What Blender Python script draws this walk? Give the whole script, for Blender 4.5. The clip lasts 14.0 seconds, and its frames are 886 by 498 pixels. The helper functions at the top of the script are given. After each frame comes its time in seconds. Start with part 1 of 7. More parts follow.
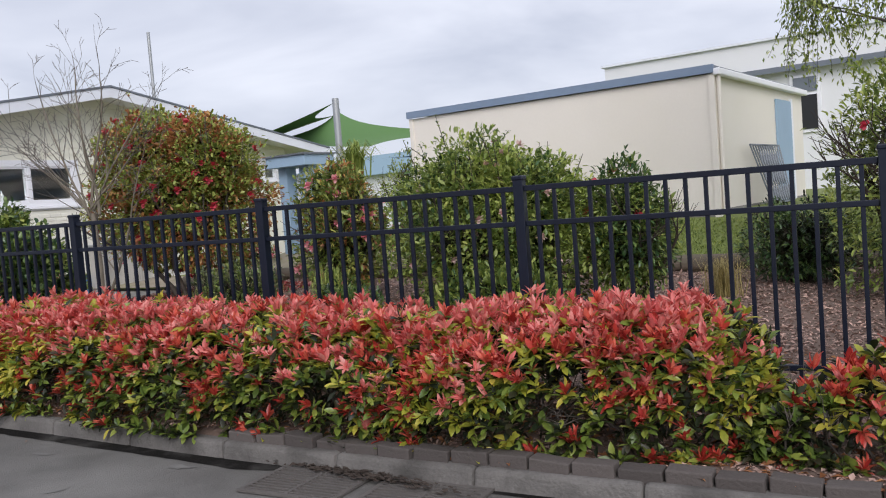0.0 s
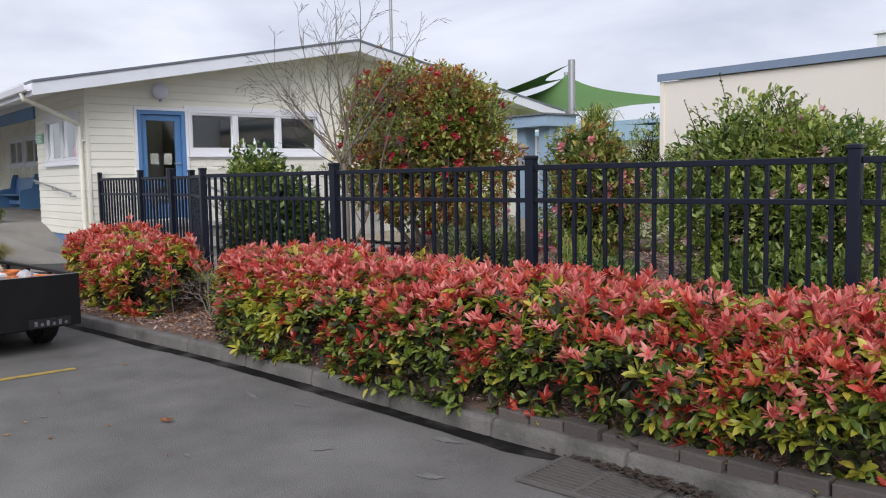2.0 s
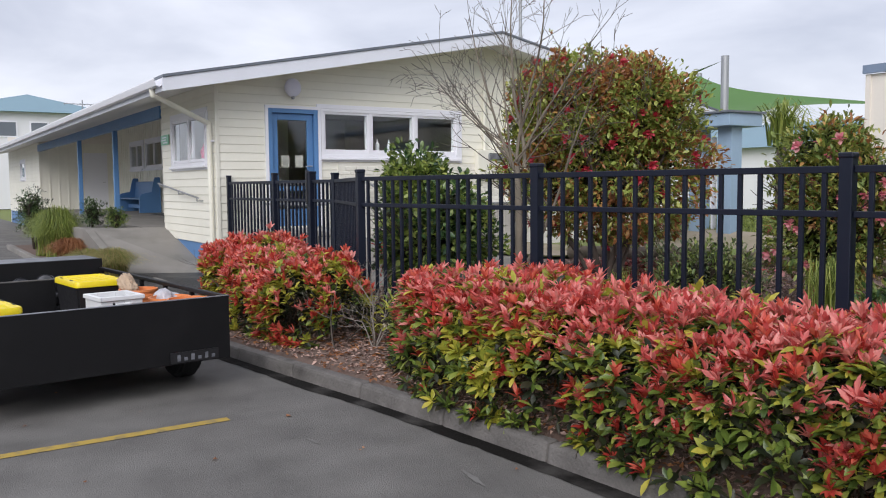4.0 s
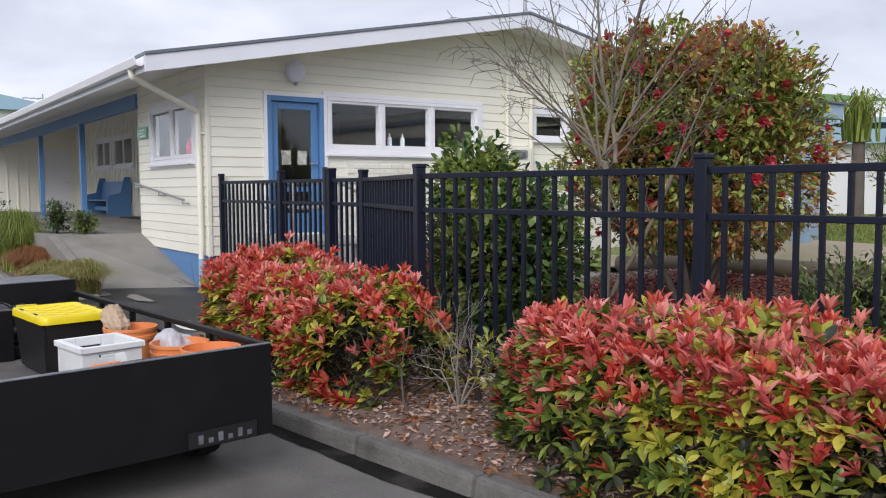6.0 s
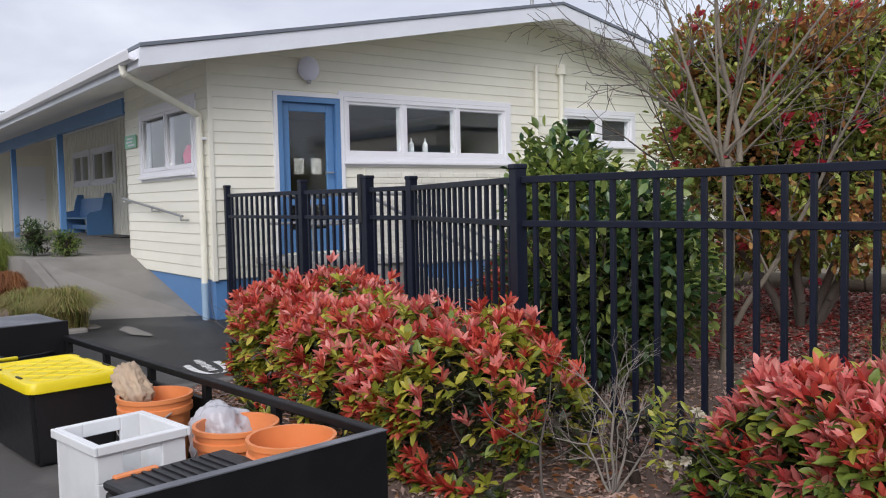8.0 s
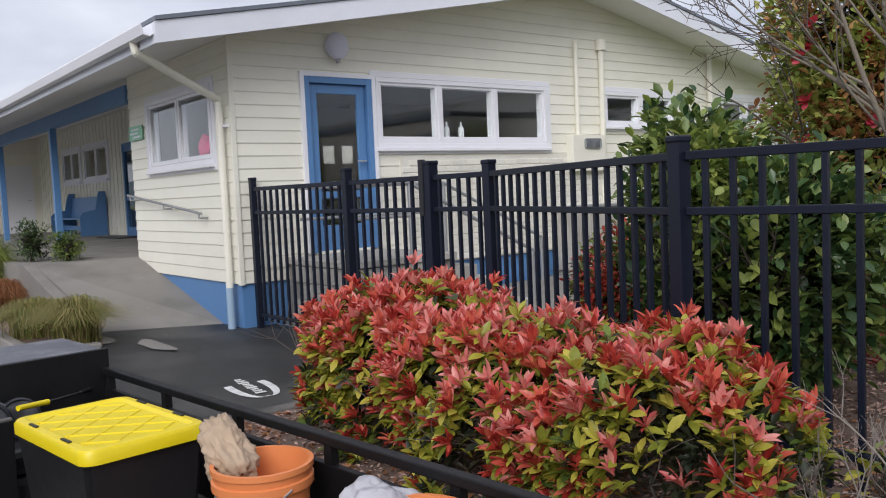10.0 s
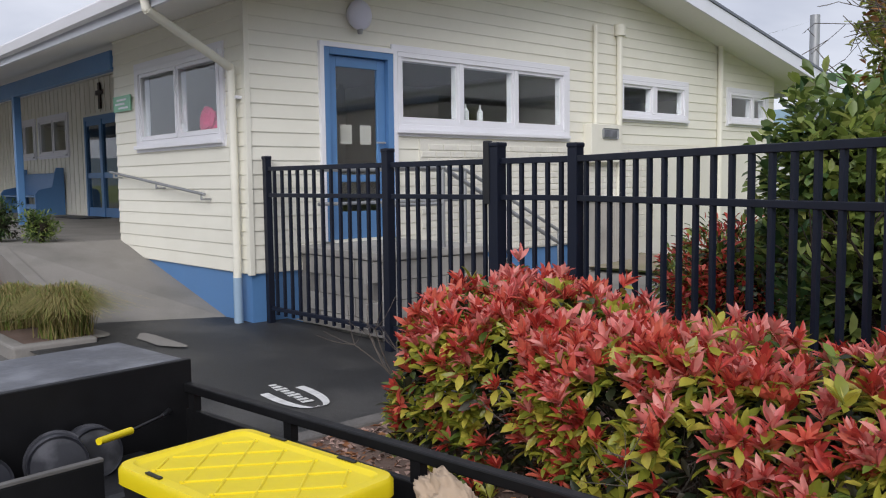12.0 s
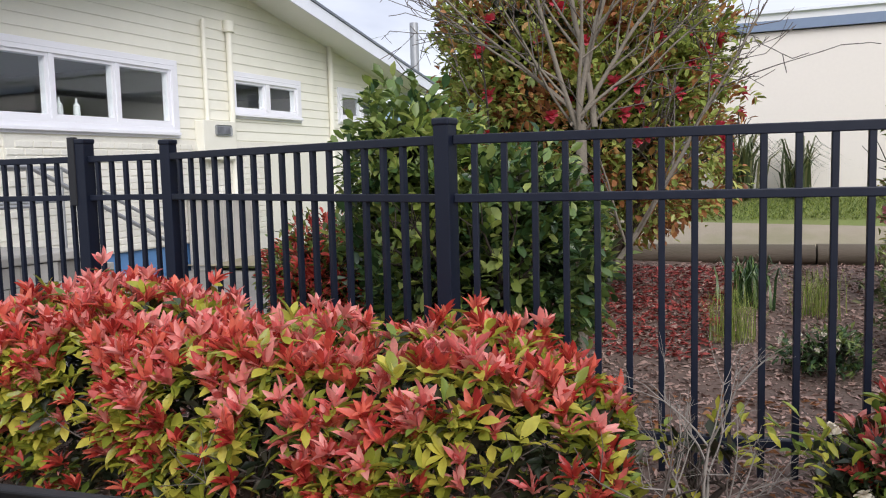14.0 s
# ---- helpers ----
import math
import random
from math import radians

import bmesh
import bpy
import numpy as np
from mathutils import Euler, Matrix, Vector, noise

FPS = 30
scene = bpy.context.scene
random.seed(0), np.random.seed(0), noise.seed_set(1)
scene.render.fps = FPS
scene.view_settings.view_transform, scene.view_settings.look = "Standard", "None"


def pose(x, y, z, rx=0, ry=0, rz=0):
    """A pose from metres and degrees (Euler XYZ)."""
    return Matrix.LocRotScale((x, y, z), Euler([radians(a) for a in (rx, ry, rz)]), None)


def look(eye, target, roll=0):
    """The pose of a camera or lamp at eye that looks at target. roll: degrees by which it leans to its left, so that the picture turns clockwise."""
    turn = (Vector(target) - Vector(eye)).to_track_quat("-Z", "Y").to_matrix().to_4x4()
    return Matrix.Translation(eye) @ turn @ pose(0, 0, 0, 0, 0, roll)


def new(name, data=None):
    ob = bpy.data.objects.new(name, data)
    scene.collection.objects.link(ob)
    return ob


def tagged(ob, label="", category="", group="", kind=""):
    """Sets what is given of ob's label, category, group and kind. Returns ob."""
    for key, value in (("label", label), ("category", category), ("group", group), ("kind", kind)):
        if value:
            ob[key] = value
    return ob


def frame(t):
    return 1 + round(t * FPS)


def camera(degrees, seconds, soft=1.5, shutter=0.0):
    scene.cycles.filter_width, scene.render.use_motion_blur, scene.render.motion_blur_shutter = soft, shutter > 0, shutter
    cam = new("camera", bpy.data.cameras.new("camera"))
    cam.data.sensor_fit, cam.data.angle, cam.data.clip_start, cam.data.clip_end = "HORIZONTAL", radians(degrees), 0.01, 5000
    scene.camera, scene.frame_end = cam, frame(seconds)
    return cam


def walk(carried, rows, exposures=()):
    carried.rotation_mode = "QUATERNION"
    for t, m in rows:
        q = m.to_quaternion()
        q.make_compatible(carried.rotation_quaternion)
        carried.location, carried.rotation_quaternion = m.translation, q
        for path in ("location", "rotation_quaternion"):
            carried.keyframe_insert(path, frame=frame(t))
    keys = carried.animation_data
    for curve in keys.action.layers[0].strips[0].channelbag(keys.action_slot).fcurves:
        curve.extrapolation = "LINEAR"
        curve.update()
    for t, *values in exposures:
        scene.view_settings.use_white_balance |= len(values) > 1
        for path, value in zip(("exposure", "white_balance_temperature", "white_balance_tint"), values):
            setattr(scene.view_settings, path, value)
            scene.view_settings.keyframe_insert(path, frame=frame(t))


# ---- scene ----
cam = camera(56.2, 14.0, soft=1.1)
PATH = [
    (0, (0.917, 0.39, 1.569), (-0.261, 2.002, 1.452), -4.4),
    (0.5, (0.737, 0.437, 1.575), (-0.707, 1.818, 1.481), -2.8),
    (1, (0.559, 0.476, 1.563), (-1.018, 1.699, 1.441), -0.1),
    (1.5, (0.331, 0.484, 1.565), (-1.265, 1.681, 1.429), 0.3),
    (2, (0.077, 0.502, 1.549), (-1.456, 1.774, 1.376), -1.0),
    (2.5, (-0.395, 0.569, 1.531), (-1.944, 1.826, 1.375), -1.4),
    (3, (-0.924, 0.611, 1.502), (-2.486, 1.85, 1.345), -1.4),
    (3.5, (-1.369, 0.652, 1.503), (-2.96, 1.849, 1.316), -2.9),
    (4, (-1.864, 0.723, 1.535), (-3.532, 1.816, 1.383), -0.5),
    (6.5, (-4.487, 1.094, 1.52), (-6.085, 2.289, 1.383), -1.1),
    (7, (-4.913, 1.139, 1.525), (-6.485, 2.37, 1.407), -2.1),
    (7.5, (-5.287, 1.192, 1.506), (-6.868, 2.412, 1.402), -1.6),
    (8, (-5.656, 1.265, 1.501), (-7.246, 2.471, 1.383), -1.2),
    (10.5, (-7.298, 1.317, 1.492), (-8.864, 2.553, 1.352), -2.7),
    (11, (-7.661, 1.317, 1.487), (-9.279, 2.49, 1.416), -3.3),
    (11.5, (-7.955, 1.218, 1.481), (-9.523, 2.454, 1.373), -0.7),
    (12, (-8.122, 1.102, 1.481), (-9.601, 2.437, 1.315), -0.7),
    (12.5, (-8.137, 1.082, 1.475), (-9.569, 2.467, 1.295), -0.1),
    (13, (-8.085, 1.053, 1.472), (-9.444, 2.51, 1.296), 0.1),
    (13.5, (-7.996, 1.1, 1.472), (-9.019, 2.807, 1.275), 0.4),
    (14, (-7.9, 1.201, 1.48), (-8.683, 3.031, 1.289), -1.5),
]
walk(cam, [(t, look(eye, target, roll)) for t, eye, target, roll in PATH],
     exposures=[(t, stops, 6350, 12) for t, stops in ((0, -0.08), (1, -0.20), (2, -0.05), (2.5, -0.06), (3.5, 0.06), (4, -0.04), (6.5, 0.0), (7.2, -0.06), (8.2, -0.10), (10.5, -0.20), (11, -0.40), (11.5, -0.36), (12.5, -0.10), (13.5, -0.02), (14, 0.20))])

# ---- sky and sun: a bright overcast ----
world = bpy.data.worlds.new("overcast_sky")
scene.world = world
world.use_nodes = True
wn, wl = world.node_tree.nodes, world.node_tree.links
wn.clear()
w_out = wn.new("ShaderNodeOutputWorld")
w_bg = wn.new("ShaderNodeBackground")
w_sky = wn.new("ShaderNodeTexSky")
w_sky.sky_type = "NISHITA"
w_sky.sun_disc = False
w_sky.sun_elevation, w_sky.sun_rotation = radians(36), radians(140)
w_co = wn.new("ShaderNodeTexCoord")
w_map = wn.new("ShaderNodeMapping")
w_map.inputs["Scale"].default_value = (1.0, 1.0, 3.2)
w_noise = wn.new("ShaderNodeTexNoise")
w_noise.inputs["Scale"].default_value, w_noise.inputs["Detail"].default_value = 2.6, 5.0
w_noise.inputs["Distortion"].default_value = 0.4
w_ramp = wn.new("ShaderNodeValToRGB")
w_ramp.color_ramp.elements[0].position, w_ramp.color_ramp.elements[0].color = 0.34, (4.75, 4.98, 5.75, 1)
w_ramp.color_ramp.elements[1].position, w_ramp.color_ramp.elements[1].color = 0.66, (7.5, 7.65, 8.25, 1)
w_mix = wn.new("ShaderNodeMix")
w_mix.data_type = "RGBA"
w_mix.inputs["Factor"].default_value = 0.9
w_bg.inputs["Strength"].default_value = 0.135
wl.new(w_co.outputs["Generated"], w_map.inputs["Vector"])
wl.new(w_map.outputs["Vector"], w_noise.inputs["Vector"])
wl.new(w_noise.outputs["Fac"], w_ramp.inputs["Fac"])
wl.new(w_sky.outputs["Color"], w_mix.inputs["A"])
wl.new(w_ramp.outputs["Color"], w_mix.inputs["B"])
wl.new(w_mix.outputs["Result"], w_bg.inputs["Color"])
wl.new(w_bg.outputs["Background"], w_out.inputs["Surface"])
sun = new("sun", bpy.data.lights.new("sun", "SUN"))
sun.data.energy, sun.data.angle, sun.data.color = 2.4, radians(40), (1.0, 0.97, 0.94)
sun.matrix_world = look((14, -18, 20), (-6, 5, 0))


# ---- materials ----
def material(name, base, rough=0.6, metal=0.0, var=0.12, scale=1.2, fine=24.0, bump=0.15, bump_scale=60.0,
             per_object=0.0, island=0.0, tint=None, tint_amount=0.0, tint_scale=0.6, spec=0.5, stretch=(1, 1, 1)):
    """A painted or mineral surface: broad and fine variation, relief, and stains of a second colour."""
    m = bpy.data.materials.new(name)
    m.use_nodes = True
    n, l = m.node_tree.nodes, m.node_tree.links
    b = n["Principled BSDF"]
    b.inputs["Roughness"].default_value, b.inputs["Metallic"].default_value = rough, metal
    b.inputs["Specular IOR Level"].default_value = spec
    geo = n.new("ShaderNodeNewGeometry")
    mp = n.new("ShaderNodeMapping")
    mp.inputs["Scale"].default_value = stretch
    l.new(geo.outputs["Position"], mp.inputs["Vector"])

    def noise_node(s, detail=3.0):
        t = n.new("ShaderNodeTexNoise")
        t.inputs["Scale"].default_value, t.inputs["Detail"].default_value = s, detail
        l.new(mp.outputs["Vector"], t.inputs["Vector"])
        return t

    def math_node(op, a, c):
        k = n.new("ShaderNodeMath")
        k.operation = op
        for i, v in enumerate((a, c)):
            if hasattr(v, "links"):
                l.new(v, k.inputs[i])
            else:
                k.inputs[i].default_value = v
        return k.outputs[0]
    big, small = noise_node(scale), noise_node(fine)
    value = math_node("ADD", math_node("MULTIPLY", big.outputs["Fac"], var * 1.6), math_node("MULTIPLY", small.outputs["Fac"], var))
    value = math_node("ADD", value, 1.0 - 1.3 * var)
    if per_object:
        info = n.new("ShaderNodeObjectInfo")
        value = math_node("MULTIPLY", value, math_node("ADD", math_node("MULTIPLY", info.outputs["Random"], per_object), 1 - per_object / 2))
    if island:
        value = math_node("MULTIPLY", value, math_node("ADD", math_node("MULTIPLY", geo.outputs["Random Per Island"], island), 1 - island / 2))
    hsv = n.new("ShaderNodeHueSaturation")
    hsv.inputs["Color"].default_value = (*base, 1)
    l.new(value, hsv.inputs["Value"])
    colour = hsv.outputs["Color"]
    if tint:
        stain = noise_node(tint_scale, 6.0)
        ramp = n.new("ShaderNodeValToRGB")
        ramp.color_ramp.elements[0].position, ramp.color_ramp.elements[1].position = 0.48, 0.66
        l.new(stain.outputs["Fac"], ramp.inputs["Fac"])
        mx = n.new("ShaderNodeMix")
        mx.data_type = "RGBA"
        mx.inputs["B"].default_value = (*tint, 1)
        l.new(math_node("MULTIPLY", ramp.outputs["Color"], tint_amount), mx.inputs["Factor"])
        l.new(colour, mx.inputs["A"])
        colour = mx.outputs["Result"]
    l.new(colour, b.inputs["Base Color"])
    l.new(math_node("ADD", math_node("MULTIPLY", small.outputs["Fac"], 0.24), rough - 0.12), b.inputs["Roughness"])
    if bump:
        bt, bn = noise_node(bump_scale, 4.0), n.new("ShaderNodeBump")
        bn.inputs["Strength"].default_value, bn.inputs["Distance"].default_value = bump, 0.01
        l.new(bt.outputs["Fac"], bn.inputs["Height"])
        l.new(bn.outputs["Normal"], b.inputs["Normal"])
    return m


def leaf_material(name, dark, mid, light, rough=0.38, through_light=0.25):
    """Leaves, each its own shade between dark and light, letting some light through."""
    m = bpy.data.materials.new(name)
    m.use_nodes = True
    n, l = m.node_tree.nodes, m.node_tree.links
    b, out = n["Principled BSDF"], n["Material Output"]
    b.inputs["Roughness"].default_value = rough
    geo, ramp = n.new("ShaderNodeNewGeometry"), n.new("ShaderNodeValToRGB")
    ramp.color_ramp.elements[0].color, ramp.color_ramp.elements[1].color = (*dark, 1), (*light, 1)
    ramp.color_ramp.elements.new(0.5).color = (*mid, 1)
    l.new(geo.outputs["Random Per Island"], ramp.inputs["Fac"])
    spot = n.new("ShaderNodeTexNoise")
    spot.inputs["Scale"].default_value = 35.0
    l.new(geo.outputs["Position"], spot.inputs["Vector"])
    hsv, mul = n.new("ShaderNodeHueSaturation"), n.new("ShaderNodeMath")
    mul.operation = "MULTIPLY_ADD"
    mul.inputs[1].default_value, mul.inputs[2].default_value = 0.5, 0.75
    l.new(spot.outputs["Fac"], mul.inputs[0])
    l.new(mul.outputs[0], hsv.inputs["Value"])
    l.new(ramp.outputs["Color"], hsv.inputs["Color"])
    l.new(hsv.outputs["Color"], b.inputs["Base Color"])
    tr, mx = n.new("ShaderNodeBsdfTranslucent"), n.new("ShaderNodeMixShader")
    l.new(hsv.outputs["Color"], tr.inputs["Color"])
    mx.inputs["Fac"].default_value = through_light
    l.new(b.outputs["BSDF"], mx.inputs[1])
    l.new(tr.outputs["BSDF"], mx.inputs[2])
    l.new(mx.outputs["Shader"], out.inputs["Surface"])
    return m


def glass_material(name, tint=(0.9, 0.95, 0.95), rough=0.01):
    m = bpy.data.materials.new(name)
    m.use_nodes = True
    b = m.node_tree.nodes["Principled BSDF"]
    b.inputs["Base Color"].default_value = (*tint, 1)
    b.inputs["Roughness"].default_value, b.inputs["Transmission Weight"].default_value = rough, 1.0
    b.inputs["IOR"].default_value = 1.5
    return m


CREAM = material("cream_weatherboard_paint", (0.82, 0.80, 0.695), 0.5, var=0.05, scale=0.8, fine=9, bump=0.08, per_object=0.05, tint=(0.64, 0.62, 0.52), tint_amount=0.2, tint_scale=1.1)
CREAM_FLAT = material("cream_wall_paint", (0.78, 0.73, 0.66), 0.6, var=0.06, scale=0.5, bump=0.06, tint=(0.68, 0.63, 0.54), tint_amount=0.25, tint_scale=0.4)
WHITE = material("white_trim_paint", (0.82, 0.82, 0.86), 0.45, var=0.05, bump=0.05, tint=(0.6, 0.6, 0.6), tint_amount=0.18)
FASCIA = material("pale_grey_fascia_paint", (0.74, 0.76, 0.82), 0.5, var=0.06, bump=0.05, tint=(0.5, 0.5, 0.52), tint_amount=0.2, tint_scale=1.5)
SOFFIT = material("soffit_paint", (0.82, 0.81, 0.79), 0.6, var=0.08, bump=0.05)
BLUE = material("blue_joinery_paint", (0.10, 0.23, 0.46), 0.4, var=0.1, bump=0.05, tint=(0.07, 0.15, 0.3), tint_amount=0.3)
PALE_BLUE = material("faded_blue_paint", (0.30, 0.42, 0.55), 0.55, var=0.1, bump=0.08, tint=(0.2, 0.3, 0.42), tint_amount=0.4)
FENCE = material("navy_black_powder_coat", (0.0065, 0.0095, 0.021), 0.42, var=0.2, bump=0.04, per_object=0.15, spec=0.36)
ROOF = material("grey_roof_steel", (0.16, 0.18, 0.21), 0.45, 0.2, var=0.12, bump=0.05)
ASPHALT = material("worn_grey_asphalt", (0.134, 0.128, 0.119), 0.88, var=0.55, scale=2.4, fine=48, bump=0.7, bump_scale=120, tint=(0.205, 0.198, 0.184), tint_amount=0.6, tint_scale=1.1)
DARK_ASPHALT = material("damp_dark_asphalt", (0.026, 0.026, 0.027), 0.55, var=0.5, scale=1.6, fine=70, bump=0.5, bump_scale=130, tint=(0.085, 0.082, 0.077), tint_amount=0.65, tint_scale=1.0)
CONCRETE = material("weathered_concrete", (0.25, 0.235, 0.215), 0.85, var=0.32, scale=1.0, fine=50, bump=0.3, bump_scale=90, tint=(0.14, 0.135, 0.12), tint_amount=0.5, tint_scale=1.2)
SPLASH = material("pale_dried_splash", (0.172, 0.167, 0.157), 0.9, var=0.3, scale=9, fine=60, bump=0.2, tint=(0.15, 0.145, 0.14), tint_amount=0.8, tint_scale=14)
KERB = material("stained_kerb_concrete", (0.145, 0.135, 0.126), 0.88, var=0.55, scale=5.0, fine=70, bump=0.9, bump_scale=45, per_object=0.08, tint=(0.05, 0.046, 0.042), tint_amount=0.85, tint_scale=2.6)
GUTTER_DARK = material("dark_gutter_strip", (0.011, 0.010, 0.009), 0.9, spec=0.12, var=0.4, scale=4, fine=60, bump=0.5, tint=(0.085, 0.08, 0.075), tint_amount=0.6, tint_scale=3.5)
MULCH = material("bark_mulch_soil", (0.155, 0.105, 0.084), 0.95, var=0.4, scale=2.0, fine=45, bump=0.9, bump_scale=35, tint=(0.15, 0.11, 0.09), tint_amount=0.5, tint_scale=2.5)
BARK_CHIP = material("bark_chips", (0.38, 0.255, 0.21), 0.9, var=0.3, bump=0.3, island=0.9)
RED_LITTER = material("fallen_red_petals", (0.26, 0.042, 0.034), 0.7, var=0.2, bump=0.1, island=0.8)
LAWN = material("mown_lawn", (0.16, 0.20, 0.05), 0.95, var=0.45, scale=1.2, fine=60, bump=0.6, bump_scale=120, tint=(0.2, 0.2, 0.08), tint_amount=0.5, tint_scale=0.8)
BRICK_PAINT = material("white_painted_brick", (0.74, 0.72, 0.64), 0.65, var=0.12, bump=0.35, bump_scale=45, per_object=0.14)
EDGE_BRICK = material("grey_brown_edging_brick", (0.092, 0.078, 0.072), 0.9, var=0.25, fine=60, bump=0.6, bump_scale=60, per_object=0.45)
TRAILER = material("black_trailer_paint", (0.006, 0.006, 0.007), 0.5, var=0.3, bump=0.06, spec=0.3, tint=(0.012, 0.012, 0.013), tint_amount=0.4, tint_scale=3)
LOCKER = material("worn_grey_locker_lid", (0.11, 0.115, 0.13), 0.38, var=0.3, scale=3, bump=0.08, tint=(0.26, 0.27, 0.30), tint_amount=0.6, tint_scale=5)
TRAY = material("dusty_trailer_deck", (0.10, 0.095, 0.09), 0.8, var=0.25, bump=0.25, tint=(0.2, 0.19, 0.18), tint_amount=0.4, tint_scale=3)
ALLOY = material("scuffed_bare_metal", (0.55, 0.55, 0.56), 0.4, 0.9, var=0.15, bump=0.05)
GALV = material("galvanised_pipe", (0.38, 0.39, 0.40), 0.45, 0.6, var=0.12, bump=0.05)
YELLOW = material("yellow_plastic_lid", (0.80, 0.63, 0.008), 0.38, var=0.07, bump=0.04)
DUSTY_PLASTIC = material("dusty_black_plastic", (0.022, 0.023, 0.03), 0.4, var=0.3, scale=6, bump=0.06, tint=(0.16, 0.16, 0.18), tint_amount=0.55, tint_scale=9)
BLACK_PLASTIC = material("black_plastic", (0.014, 0.014, 0.016), 0.45, var=0.2, bump=0.05)
WHITE_PLASTIC = material("white_plastic", (0.74, 0.75, 0.76), 0.45, var=0.06, bump=0.04, tint=(0.5, 0.5, 0.5), tint_amount=0.25, tint_scale=5)
ORANGE = material("orange_plastic", (0.76, 0.25, 0.085), 0.42, var=0.08, bump=0.04)
PAPER = material("crumpled_brown_paper", (0.44, 0.33, 0.23), 0.85, var=0.25, scale=8, bump=0.4, bump_scale=18)
BAG = material("milky_plastic_bag", (0.46, 0.45, 0.48), 0.3, var=0.25, scale=10, bump=0.5, bump_scale=22)
# black of the tyres, also painting the darkness under the drain bars
RUBBER_AND_PIT = material("tyre_rubber_and_pit_dark", (0.018, 0.018, 0.018), 0.8, var=0.2, bump=0.2)
LINE_YELLOW = material("worn_yellow_road_paint", (0.42, 0.29, 0.06), 0.7, var=0.2, fine=70, bump=0.2, tint=(0.2, 0.17, 0.1), tint_amount=0.7, tint_scale=12)
LINE_WHITE = material("white_road_paint", (0.72, 0.72, 0.70), 0.7, var=0.15, fine=70, bump=0.2, tint=(0.4, 0.4, 0.4), tint_amount=0.5, tint_scale=14)
BARK = material("grey_brown_bark", (0.12, 0.10, 0.085), 0.9, var=0.3, scale=5, fine=40, bump=0.6, bump_scale=50)
LICHEN_BARK = material("pale_lichen_bark", (0.21, 0.18, 0.14), 0.9, var=0.3, scale=6, fine=50, bump=0.6, bump_scale=50)
DARK_BARK = material("dark_twigs", (0.05, 0.036, 0.028), 0.9, var=0.3, bump=0.4)
DEAD_TWIG = material("dead_grey_twigs", (0.27, 0.24, 0.21), 0.9, var=0.25, bump=0.4)
LOG = material("weathered_log", (0.15, 0.12, 0.09), 0.9, var=0.25, scale=3, fine=40, bump=0.6, stretch=(0.3, 2, 2), tint=(0.1, 0.09, 0.06), tint_amount=0.5, tint_scale=2)
SAIL = material("green_shade_cloth", (0.085, 0.19, 0.045), 0.8, var=0.06, scale=0.3, bump=0.05)
SAIL_BLUE = material("blue_shade_cloth", (0.02, 0.10, 0.42), 0.8, var=0.1, bump=0.05)
DARK_ROOM = material("dim_room_paint", (0.30, 0.29, 0.27), 0.8, var=0.1, bump=0.0)
SIGN_GREEN = material("green_sign_vinyl", (0.25, 0.52, 0.36), 0.5, var=0.1, bump=0.0)
LAMP_WHITE = material("frosted_lamp_cover", (0.70, 0.70, 0.82), 0.35, var=0.04, bump=0.0)
WINE = material("dark_red_brown_wood", (0.035, 0.02, 0.016), 0.5, var=0.2, bump=0.1)
PINK = material("pink_fabric", (0.72, 0.05, 0.18), 0.8, var=0.2, bump=0.2)
LANDING = material("pale_block_concrete", (0.44, 0.42, 0.385), 0.85, var=0.2, scale=1.4, fine=40, bump=0.4, bump_scale=60, tint=(0.22, 0.21, 0.19), tint_amount=0.5, tint_scale=1.6)
SHED_TRIM = material("grey_blue_roof_trim", (0.19, 0.25, 0.35), 0.5, var=0.1, bump=0.04)
SANDY = material("sandy_worn_path", (0.33, 0.28, 0.21), 0.9, var=0.25, scale=1.5, fine=40, bump=0.3, tint=(0.2, 0.2, 0.09), tint_amount=0.5, tint_scale=1.3)
RUSTY = material("rusted_grate_steel", (0.17, 0.155, 0.145), 0.6, 0.4, var=0.35, fine=70, bump=0.3)
HILL = material("far_hill", (0.16, 0.20, 0.22), 1.0, var=0.2, scale=0.02, bump=0.0)
FAR_WALL = material("far_white_wall", (0.72, 0.72, 0.74), 0.7, var=0.05, scale=0.3, bump=0.03)
FAR_ROOF = material("far_teal_roof", (0.20, 0.31, 0.37), 0.6, var=0.1, scale=0.3, bump=0.0)
GLASS = glass_material("window_glass")
SMOKED = glass_material("smoked_glass", (0.55, 0.6, 0.62))

L_RED = leaf_material("young_red_photinia_leaf", (0.30, 0.022, 0.020), (0.60, 0.075, 0.055), (0.74, 0.19, 0.12), 0.36, 0.32)
# coral leaf colour, paled to include the sky's sheen on hedge tops
L_PINK = leaf_material("coral_leaf_with_sky_sheen", (0.58, 0.085, 0.082), (0.72, 0.19, 0.17), (0.82, 0.35, 0.30), 0.36, 0.32)
L_YELLOW = leaf_material("yellow_green_photinia_leaf", (0.21, 0.24, 0.03), (0.42, 0.42, 0.055), (0.62, 0.53, 0.09), 0.36, 0.34)
L_GREEN = leaf_material("green_photinia_leaf", (0.06, 0.10, 0.022), (0.16, 0.23, 0.04), (0.31, 0.35, 0.07), 0.34, 0.28)
# old leaves, darkened further so inner gaps carry painted shade
L_OLD_SHADE = leaf_material("old_leaf_inner_shade", (0.010, 0.017, 0.006), (0.022, 0.030, 0.011), (0.042, 0.034, 0.018), 0.5, 0.1)
